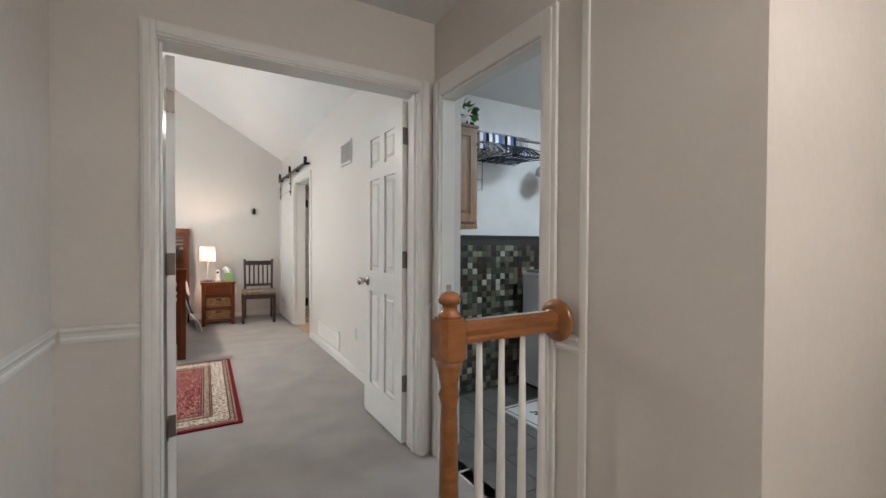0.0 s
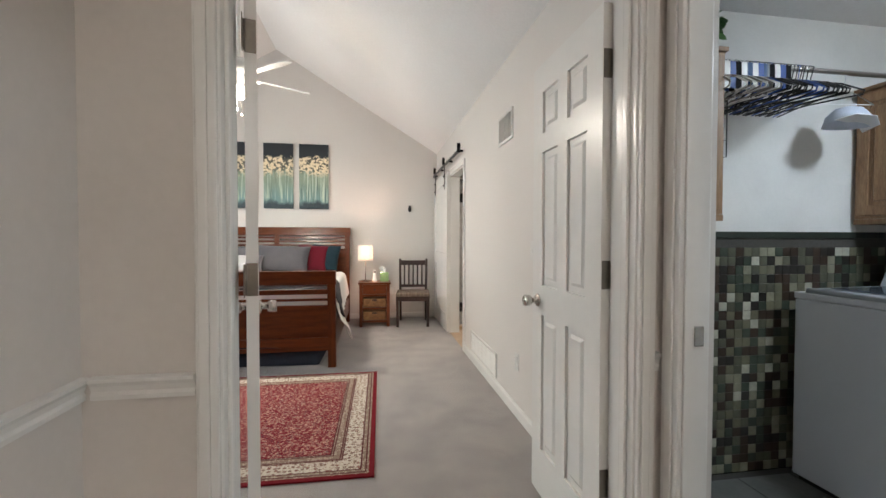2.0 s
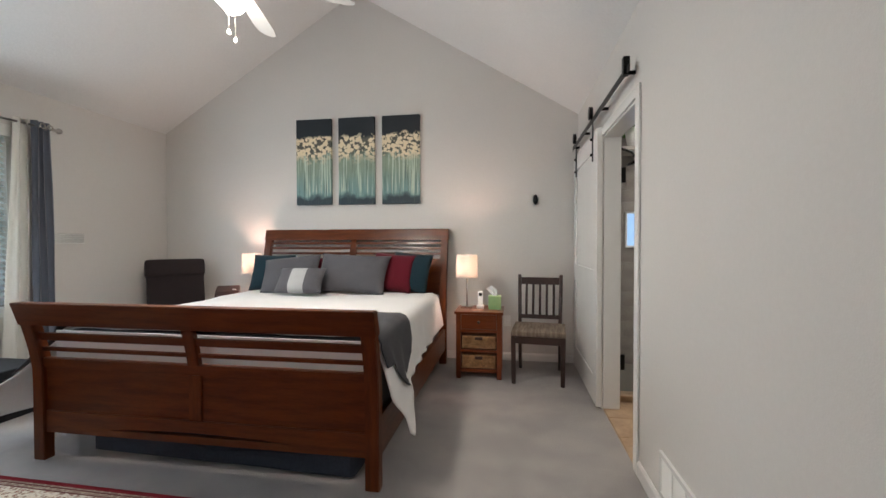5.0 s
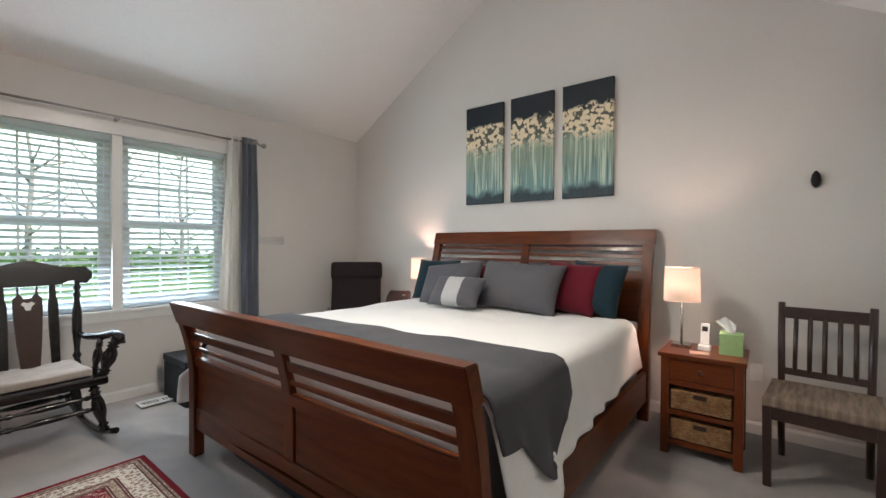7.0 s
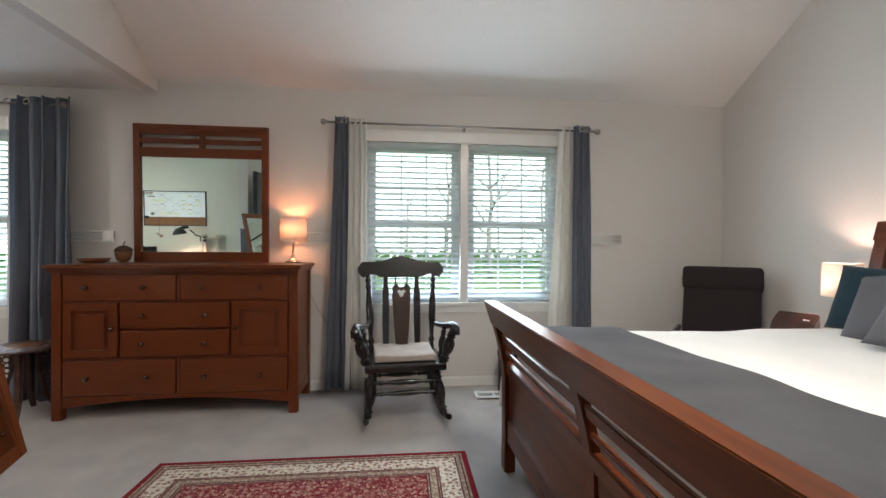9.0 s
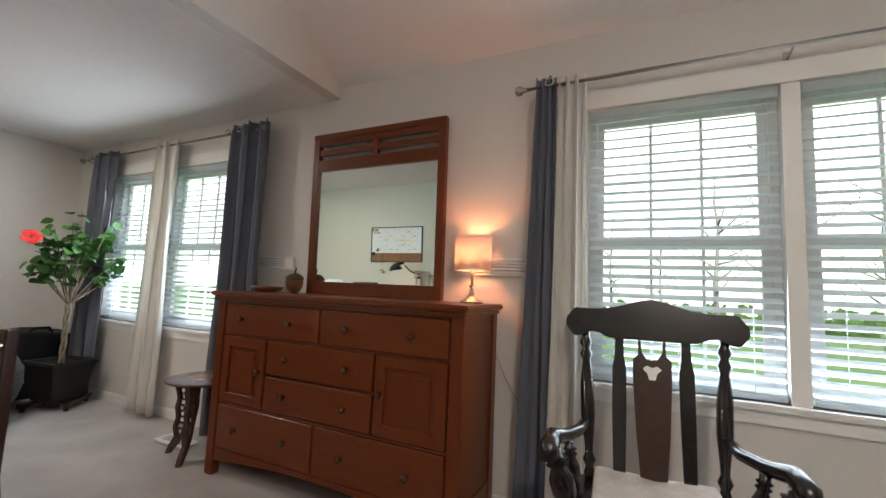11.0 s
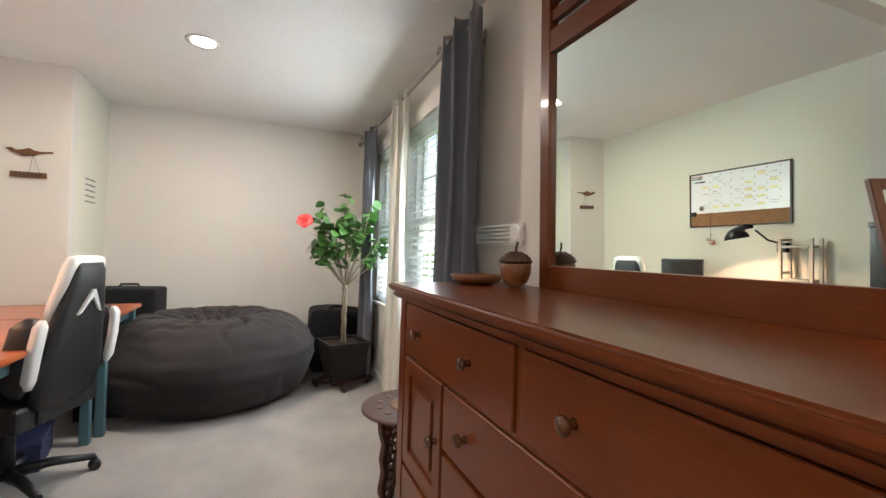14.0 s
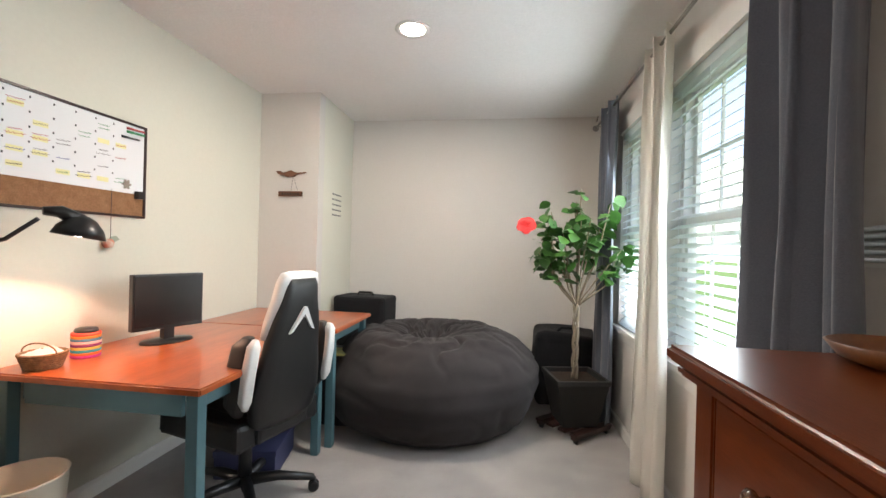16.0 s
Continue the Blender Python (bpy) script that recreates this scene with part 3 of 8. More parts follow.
# barn door
bd = thing("barn_door", pose(1.318, 6.22, 0.02, rz=90), "white panelled sliding barn door on black iron rail", "door")
W_, H_ = 1.15, 2.09
pans = [(0.13, W_ - 0.13, 0.2, 0.86), (0.13, W_ - 0.13, 1.02, 1.94)]
part("leaf", panel_door(W_, H_, 0.036, pans), M_trim, bd)
for p in pans:
    part("panel", box(p[0] - 0.001, p[1] + 0.001, -0.008, 0.008, p[2] - 0.001, p[3] + 0.001), M_trim, bd)
for u in (0.17, 1.0):
    part("hanger_strap", box(u - 0.02, u + 0.02, 0.0185, 0.025, H_ - 0.22, H_ + 0.12, 0.002), M_bronze, bd, "black iron hanger strap")
    part("roller", lathe([(0.05, -0.012), (0.05, -0.004), (0.042, 0), (0.05, 0.004), (0.05, 0.012)], 24, pose(u, 0.038, H_ + 0.155, 90)), M_bronze, bd, "black iron roller")
    for z in (H_ - 0.05, H_ - 0.17):
        part("bolt", lathe([(0.011, 0), (0.011, 0.012), (0.006, 0.016), (0, 0.016)], 8, pose(u, 0.025, z, -90)), M_bronze, bd)
tr = thing("barn_door_rail", pose(RX, 0, 0), "black iron sliding door rail fixed above the bathroom opening", "door rail")
part("rail_bar", box(-0.058, -0.052, 5.36, YH - 0.02, 2.19, 2.23, 0.001), M_bronze, tr)
for y in (5.45, 6.1, 6.8, 7.36):
    part("spacer", lathe([(0.012, -0.052), (0.012, 0)], 12, pose(0, y, 2.21, 0, 90)), M_bronze, tr)
part("end_stop", box(-0.075, -0.04, 5.40, 5.44, 2.185, 2.285, 0.003), M_bronze, tr)

# windows


def window(n, W):
    y0, y1, z0, z1 = W
    ym = (y0 + y1) / 2
    structure("window_casing_%d" % n, boxes((WX, WX + 0.016, y0 - 0.02, y1 + 0.02, z1 + 0.001, z1 + 0.10)), M_trim, "white window head casing")
    structure("window_sill_%d" % n, box(WX - 0.05, WX + 0.035, y0 - 0.06, y1 + 0.06, z0 - 0.03, z0, 0.006), M_trim, "white painted window sill")
    structure("window_apron_%d" % n, box(WX, WX + 0.014, y0 - 0.04, y1 + 0.04, z0 - 0.09, z0 - 0.031, 0.003), M_trim, "white window apron")
    structure("window_mullion_%d" % n, box(WX - 0.09, WX + 0.006, ym - 0.035, ym + 0.035, z0, z1, 0.004), M_trim, "white mullion between the sashes")
    for a, b in ((y0, ym - 0.035), (ym + 0.035, y1)):
        wdw = thing("window_%d" % n, pose(WX - 0.09, (a + b) / 2, z0), "white vinyl double-hung window with grilles", "window")
        wdw["kind"] = "structure"
        h, w = z1 - z0, (b - a)
        fr = boxes((-0.04, 0.03, -w / 2, -w / 2 + 0.035, 0, h), (-0.04, 0.03, w / 2 - 0.035, w / 2, 0, h), (-0.04, 0.03, -w / 2 + 0.035, w / 2 - 0.035, 0, 0.04), (-0.04, 0.03, -w / 2 + 0.035, w / 2 - 0.035, h - 0.035, h))
        part("frame", fr, M_vinyl, wdw)
        for k, (c, d, xo) in enumerate(((0.04, h / 2 + 0.02, 0.005), (h / 2 - 0.02, h - 0.035, -0.025))):
            s = w / 2 - 0.035
            sash = boxes((xo - 0.012, xo + 0.012, -s, -s + 0.035, c, d), (xo - 0.012, xo + 0.012, s - 0.035, s, c, d), (xo - 0.012, xo + 0.012, -s + 0.035, s - 0.035, c, c + 0.04), (xo - 0.012, xo + 0.012, -s + 0.035, s - 0.035, d - 0.035, d))
            sh = part("sash", sash, M_vinyl, wdw)
            si = s - 0.035
            mun = boxes(*[(xo - 0.006, xo + 0.006, -si + 2 * si * j / 3 - 0.007, -si + 2 * si * j / 3 + 0.007, c + 0.04, d - 0.035) for j in (1, 2)])
            mz = (c + d) / 2
            for j in range(3):
                bm_box(mun, xo - 0.006, xo + 0.006, -si + 2 * si * j / 3 + 0.007 * (j > 0), -si + 2 * si * (j + 1) / 3 - 0.007 * (j < 2), mz - 0.007, mz + 0.007)
            part("grille", mun, M_vinyl, sh)
        bl = thing("window_blind", pose(WX - 0.028, (a + b) / 2, z0), "white horizontal slat blind lowered over the window", "blind", "window blinds")
        part("headrail", box(-0.022, 0.022, -w / 2 + 0.006, w / 2 - 0.006, h - 0.05, h - 0.002, 0.003), M_blind, bl)
        me = None
        n_s = 28
        for i in range(n_s):
            z = 0.05 + (h - 0.12) * i / (n_s - 1)
            if me is None:
                o = part("slat", box(-0.023, 0.023, -w / 2 + 0.008, w / 2 - 0.008, -0.0013, 0.0013), M_blind, bl)
                me = o.data
            else:
                o = new("slat", me)
                o.parent = bl
            o.matrix_basis = pose(0, 0, z, 0, 29, 0)
        part("bottom_rail", box(-0.024, 0.024, -w / 2 + 0.008, w / 2 - 0.008, 0.008, 0.03, 0.003), M_blind, bl)
        for u in (-w / 2 + 0.12, 0, w / 2 - 0.12):
            part("ladder_cord", tube([(0.022, u, 0.02), (0.022, u, h - 0.05)], 0.0012, 5), M_blind, bl)


window(1, W1)
window(2, W2)


def curtain(name, y0, y1, z0, z1, mat, label, folds, depth=0.03, x=WX + 0.10, flare=1.0, seed=1, pull=0.0):
    """Hanging cloth with soft vertical folds; y0..y1 at the top, flaring towards the hem."""
    rnd = random.Random(seed)
    bm = bmesh.new()
    NU, NV = folds * 10, 26
    ph = rnd.random() * 6
    cols = []
    yc, hw = (y0 + y1) / 2, (y1 - y0) / 2
    for i in range(NU + 1):
        u = i / NU
        col = []
        for j in range(NV + 1):
            v = j / NV
            z = z1 + (z0 - z1) * v
            fl = 1 + (flare - 1) * v ** 1.3
            a = 2 * math.pi * folds * u + ph
            amp = depth * (0.75 + 0.5 * math.sin(3.1 * u * folds + ph)) * (0.8 + 0.25 * v)
            yy = yc + pull * v + hw * fl * (2 * u - 1) + 0.35 * amp * math.sin(2 * a + v)
            xx = x + amp * math.sin(a + 0.5 * math.sin(2.5 * v + ph)) + 0.006 * math.sin(9 * v + 5 * u)
            col.append(bm.verts.new((xx, yy, z)))
        cols.append(col)
    for a, b in zip(cols, cols[1:]):
        for j in range(NV):
            bm.faces.new((a[j], a[j + 1], b[j + 1], b[j])).smooth = True
    ob = part(name, bm, mat, None, label, category="curtain")
    s = ob.modifiers.new("thick", "SOLIDIFY")
    s.thickness = 0.003
    return ob


def rod(y0, y1, z):
    t = thing("curtain_rod", pose(WX + 0.10, 0, z), "brushed steel curtain rod with ball finials above the window", "curtain rod")
    part("rod", tube([(0, y0, 0), (0, y1, 0)], 0.009, 12), M_rod, t)
    for y, s in ((y0, 1), (y1, -1)):
        part("finial", lathe([(0.012, 0), (0.014, 0.012), (0.010, 0.018), (0.022, 0.03), (0.027, 0.045), (0.022, 0.062), (0, 0.07)], 16, pose(0, y, 0, 90 * s)), M_rod, t)
    for y in (y0 + 0.06, (y0 + y1) / 2, y1 - 0.06):
        b = part("bracket", tube([(0, y, -0.012), (-0.04, y, -0.02), (-0.098, y, -0.02)], 0.005, 8), M_rod, t)
        part("wall_plate", box(-0.1, -0.095, y - 0.012, y + 0.012, -0.05, 0.02, 0.001), M_rod, b)


rod(3.80, 6.10, 2.265)
rod(-0.82, 1.74, 2.32)
M_thin = shade_material("thin_slate_curtain", (0.20, 0.24, 0.31), 0.6)
CY0 = 1.50
DK = "slate grey blackout curtain hanging in folds from steel grommets"
IV = "ivory sheer curtain hanging in folds beside the window"
curtain("curtain", 3.86, 3.96, 0.03, 2.31, M_curtain, DK, 3, 0.03, flare=2.0, seed=3, pull=-0.02)
curtain("curtain", 3.98, 4.11, 0.03, 2.30, M_sheer, IV, 3, 0.03, flare=1.5, seed=4, pull=0.0)
curtain("curtain", 5.79, 5.90, 0.03, 2.30, M_sheer, IV, 2, 0.03, flare=2.1, seed=5, pull=-0.07)
curtain("curtain", 5.925, 6.075, 0.03, 2.31, M_curtain, DK, 3, 0.035, flare=1.35, seed=6, pull=0.02)
curtain("curtain", CY0, 1.86, 0.03, 2.37, M_curtain, DK, 4, 0.05, x=WX + 0.115, flare=1.05, seed=7, pull=0.0)
curtain("curtain", CY0 - 0.10, CY0 - 0.01, 0.03, 2.355, M_thin, "thin single layer of slate grey curtain over the window", 1, 0.012, flare=1.1, seed=17)
curtain("curtain", 0.47, 0.74, 0.03, 2.36, M_sheer, IV, 4, 0.035, flare=1.1, seed=8)
curtain("curtain", -0.62, -0.20, 0.03, 2.36, M_curtain, DK, 5, 0.04, flare=0.95, seed=9)
for y, z in ((3.93, 2.265), (5.98, 2.265), (6.04, 2.265), (1.42, 2.32), (1.55, 2.32), (-0.6, 2.32)):
    part("curtain_grommet", lathe([(0.017, -0.003), (0.025, -0.003), (0.026, 0.003), (0.017, 0.003), (0.017, -0.003)], 16, pose(WX + 0.145, y, z, 0, 80)), M_nickel, None, "round steel curtain grommet", category="grommet")

# wall fittings


def plate(name, m, w, h, label, slots=()):
    t = thing(name, m, label, name.replace("_", " "))
    part("cover", box(-w / 2, w / 2, -0.006, 0, -h / 2, h / 2, 0.002), M_trim, t)
    for k, (a, b, c, d) in enumerate(slots):
        part("toggle" if "switch" in name else "socket", box(a, b, -0.012, -0.0062, c, d, 0.001), M_trim, t)
    return t


EAST = lambda y, z: pose(RX, y, z, rz=-90)
plate("light_switch", EAST(3.32, 1.155), 0.12, 0.12, "white double light switch plate on the beige wall", [(-0.03, -0.02, -0.015, 0.015), (0.02, 0.03, -0.015, 0.015)])
plate("outlet", EAST(3.63, 0.38), 0.07, 0.115, "white wall outlet on the beige wall", [(-0.016, 0.016, 0.008, 0.034), (-0.016, 0.016, -0.034, -0.008)])
plate("outlet", pose(0.63, YH, 0.42), 0.07, 0.115, "white wall outlet behind the nightstand", [(-0.016, 0.016, 0.008, 0.034), (-0.016, 0.016, -0.034, -0.008)])
plate("outlet", pose(-2.72, YN, 0.42, rz=180), 0.07, 0.115, "white wall outlet behind the bean bag", [(-0.016, 0.016, 0.008, 0.034), (-0.016, 0.016, -0.034, -0.008)])


def vent(name, m, w, h, label, n, dark=True, vertical=False, cols=1):
    t = thing(name, m, label, "vent")
    part("backing", box(-w / 2 + 0.01, w / 2 - 0.01, -0.003, -0.001, -h / 2 + 0.01, h / 2 - 0.01), M_bronze if dark else M_trim, t)
    part("frame", boxes((-w / 2, w / 2, -0.012, 0, h / 2 - 0.02, h / 2), (-w / 2, w / 2, -0.012, 0, -h / 2, -h / 2 + 0.02), (-w / 2, -w / 2 + 0.02, -0.012, 0, -h / 2 + 0.02, h / 2 - 0.02), (w / 2 - 0.02, w / 2, -0.012, 0, -h / 2 + 0.02, h / 2 - 0.02)), M_trim, t)
    me = None
    W2_, H2_ = w - 0.04, h - 0.04
    for i in range(n):
        if me is None:
            bm = box(-0.0015, 0.0015, -0.011, -0.003, -H2_ / 2, H2_ / 2) if vertical else box(-W2_ / 2, W2_ / 2, -0.011, -0.003, -0.0015, 0.0015)
            o = part("slat", bm, M_trim, t)
            me = o.data
        else:
            o = new("slat", me)
            o.parent = t
        u = (i + 0.5) / n - 0.5
        o.matrix_basis = pose(u * W2_, 0, 0, rz=30) if vertical else pose(0, 0, u * H2_, 35)
    for k in range(1, cols):
        x = -W2_ / 2 + W2_ * k / cols
        part("divider", box(x - 0.006, x + 0.006, -0.0125, -0.0112, -H2_ / 2, H2_ / 2), M_trim, t)
    return t


vent("air_vent", EAST(3.90, 2.06), 0.33, 0.22, "white register high on the beige wall", 14, True, True, 2)
vent("return_grille", EAST(4.55, 0.205), 0.88, 0.2, "wide white return air grille above the baseboard", 12, False, False, 6)
for y in (1.40, 5.16):
    vent("floor_register", pose(-3.16, y, 0.012, -90, 0, 90), 0.30, 0.13, "white floor register set in the carpet", 12, True, True, 2)


def fluted(name, y0, y1, z, block=0):
    t = thing(name, pose(WX, (y0 + y1) / 2, z), "white fluted heater rail strip on the beige wall", "wall strip")
    w = (y1 - y0) / 2
    part("ledge", box(0, 0.02, -w, w, -0.05, -0.042), M_trim, t)
    for k in range(5):
        part("flute", lathe([(0.007, -w), (0.007, w)], 8, Matrix.Translation((0.006, 0, -0.032 + 0.018 * k)) @ pose(0, 0, 0, 90)), M_trim, t)
    if block:
        part("corner_block", box(0.0, 0.022, w - 0.082, w - 0.004, -0.041, 0.046, 0.002), M_trim, t, "square block with a turned rosette")
        part("rosette", lathe([(0, 0.004), (0.010, 0.004), (0.014, 0.0015), (0.019, 0.0055), (0.027, 0.0055), (0.031, 0.002), (0.035, 0.0045), (0.038, -0.001)], 28, pose(0.0225, w - 0.043, 0.003, 0, 90)), M_trim, t)


fluted("wall_strip", 1.68, 2.09, 1.300, 1)
fluted("wall_strip", 3.42, 3.86, 1.300)
fluted("wall_strip", 6.06, 6.43, 1.300)
orn = part("wall_ornament", lathe([(0, -0.055), (0.018, -0.04), (0.026, -0.01), (0.02, 0.03), (0.008, 0.05), (0, 0.055)], 12, pose(0.92, YH - 0.02, 1.70)), M_bronze, None, "small dark oval ornament on the beige wall", category="ornament")

# ceiling light and fan
dl = thing("recessed_light", pose(-2.07, 0.54, ZC), "round recessed ceiling light, white trim, switched on", "ceiling light")
part("trim_ring", lathe([(0.07, -0.002), (0.095, -0.008), (0.10, 0), (0.07, 0)], 32), M_trim, dl)
part("lens", lathe([(0.0, -0.004), (0.069, -0.004), (0.069, 0), (0, 0)], 32), M_disc, dl)


def fan_blade():
    pts = [(0.12, -0.03), (0.2, -0.055), (0.55, -0.07), (0.65, -0.06), (0.685, -0.03), (0.69, 0), (0.685, 0.03), (0.65, 0.06), (0.55, 0.07), (0.2, 0.055), (0.12, 0.03)]
    return extrude_outline(pts, "z", -0.004, 0.004)


fx, fy = -0.88, 5.10
cf = thing("ceiling_fan", pose(fx, fy, 2.80), "white five-blade ceiling fan with three lit glass shades", "ceiling fan")
part("downrod", tube([(0, 0, 0.12), (0, 0, 1.2)], 0.012, 12), M_trim, cf)
part("canopy", lathe([(0.0, 1.23), (0.07, 1.20), (0.065, 1.15), (0.03, 1.10), (0, 1.10)], 24), M_trim, cf)
part("motor", lathe([(0.03, 0.13), (0.08, 0.11), (0.115, 0.07), (0.12, 0.02), (0.10, -0.03), (0.07, -0.05), (0.05, -0.11), (0.0, -0.11)], 32), M_trim, cf)
for k in range(5):
    R = pose(0, 0, 0.0, rz=33 + 72 * k)
    part("blade", fan_blade(), M_trim, cf).matrix_basis = R @ pose(0, 0, -0.045, 15)
    part("blade_iron", box(0.09, 0.2, -0.02, 0.02, -0.064, -0.052, 0.003), M_trim, cf).matrix_basis = R
for k in range(3):
    R = pose(0, 0, -0.10, rz=20 + 120 * k) @ pose(0.05, 0, 0, 0, 38)
    arm = part("light_arm", tube([(0, 0, 0), (0.0, 0, -0.05)], 0.012, 10), M_trim, cf)
    arm.matrix_basis = R
    part("glass_shade", lathe([(0.022, -0.04), (0.04, -0.06), (0.052, -0.10), (0.056, -0.13), (0.065, -0.15), (0.061, -0.148), (0.05, -0.125), (0.02, -0.05)], 24), M_fanbulb, arm)
for u, L in ((0.02, 0.33), (-0.02, 0.28)):
    ch = part("pull_chain", tube([(u, 0, -0.1), (u, 0, -0.1 - L + 0.04)], 0.0015, 5), M_nickel, cf)
    part("pull_knob", lathe([(0, 0), (0.008, -0.008), (0.009, -0.025), (0, -0.035)], 10, pose(u, 0, -0.1 - L + 0.04)), M_trim, ch)
lamp("fan_lamp", "POINT", 13, pose(fx, fy, 2.50), (1.0, 0.90, 0.78), 0.17)
lamp("fan_lamp_down", "AREA", 15, look((fx, fy, 2.46), (fx, fy, 0)), (1.0, 0.90, 0.78), 0.25)


# ---- bed ----
bed = thing("bed", pose(-1.035, 4.95, 0), "cherry-brown wooden sleigh bed made up with white bedding", "bed")
BX0, BX1 = -1.045, 1.045


def bed_end(kind, y0, lean, zc, top, railz, slats, panel_top, bottom, hump):
    """One sleigh end as parts under a named sub-thing."""
    e = part(kind, box(BX0 + 0.09, BX1 - 0.09, y0 - 0.012, y0 + 0.012, bottom + 0.001, bottom + 0.04), M_bed, bed)

    def yy(z):
        return y0 + lean * (max(0, z - zc) / (top - zc)) ** 1.5

    def swept(x0, x1, z0, z1, th, steps=8, arch=0):
        bm = bmesh.new()
        nx = 14 if arch else 1
        grid = []
        for i in range(nx + 1):
            x = x0 + (x1 - x0) * i / nx
            zb = z0 + arch * (1 - (2 * i / nx - 1) ** 2)
            grid.append([[bm.verts.new((x, yy(zb + (z1 - zb) * k / steps) + s * th / 2, zb + (z1 - zb) * k / steps)) for s in (-1, 1)] for k in range(steps + 1)])
        for a, b in zip(grid, grid[1:]):
            for k in range(steps):
                bm.faces.new((a[k][0], b[k][0], b[k + 1][0], a[k + 1][0]))
                bm.faces.new((b[k][1], a[k][1], a[k + 1][1], b[k + 1][1]))
            bm.faces.new((a[0][1], b[0][1], b[0][0], a[0][0]))
            bm.faces.new((a[-1][0], b[-1][0], b[-1][1], a[-1][1]))
        for g in (grid[0], grid[-1]):
            for k in range(steps):
                bm.faces.new((g[k][0], g[k + 1][0], g[k + 1][1], g[k][1]))
        bmesh.ops.recalc_face_normals(bm, faces=bm.faces[:])
        bmesh.ops.bevel(bm, geom=[x for x in bm.edges if x.calc_face_angle(0) > 0.9], offset=0.004, segments=2, affect="EDGES")
        return bm

    for x in (BX0, BX1 - 0.075):
        part("post", swept(x, x + 0.075, 0, top - 0.012, 0.06, 14), M_bed_v, e)
    part("top_rail", swept(BX0 - 0.008, BX1 + 0.008, railz, top, 0.07), M_bed, e)
    part("middle_stile", swept(-0.035, 0.035, panel_top - 0.05, railz, 0.035), M_bed_v, e)
    for a, b in slats:
        for x0, x1 in ((BX0 + 0.07, -0.033), (0.033, BX1 - 0.07)):
            part("slat", swept(x0, x1, a, b, 0.018, 3), M_bed, e)
    part("cross_rail", swept(BX0 + 0.07, BX1 - 0.07, panel_top - 0.06, panel_top, 0.036, 3), M_bed, e)
    part("lower_rail", swept(BX0 + 0.07, BX1 - 0.07, bottom, bottom + 0.13, 0.034, 2, arch=hump), M_bed, e)
    for x0, x1 in ((BX0 + 0.07, -0.04), (0.04, BX1 - 0.07)):
        part("panel", swept(x0, x1, bottom + 0.125, panel_top - 0.055, 0.014, 3), M_bed, e)
    part("stile", swept(-0.04, 0.04, bottom + 0.125, panel_top - 0.055, 0.032, 3), M_bed_v, e)


bed_end("footboard", 0.035, -0.10, 0.50, 0.93, 0.80, ((0.705, 0.752), (0.64, 0.665)), 0.60, 0.16, 0.06)
bed_end("headboard", 2.27, 0.16, 0.60, 1.40, 1.28, ((1.233, 1.262), (1.18, 1.206), (1.123, 1.15)), 1.085, 0.16, 0.0)
for x in (BX0 + 0.012, BX1 - 0.044):
    part("side_rail", box(x, x + 0.032, 0.07, 2.24, 0.15, 0.36, 0.004), M_bed_y, bed)
part("slat_deck", box(BX0 + 0.05, BX1 - 0.05, 0.09, 2.23, 0.24, 0.28), M_bed, bed)
M_mattress = material("grey_mattress_side", (0.20, 0.20, 0.21), 0.9, grain=0.15, scale=100)
part("mattress", box(-0.985, 0.985, 0.10, 2.20, 0.285, 0.73, 0.05, 4), M_mattress, None, "grey-sided thick mattress in the wooden bed frame", category="mattress").matrix_basis = pose(-1.035, 4.95, 0)


def smooth(a, b, v):
    t = min(1, max(0, (v - a) / (b - a)))
    return t * t * (3 - 2 * t)


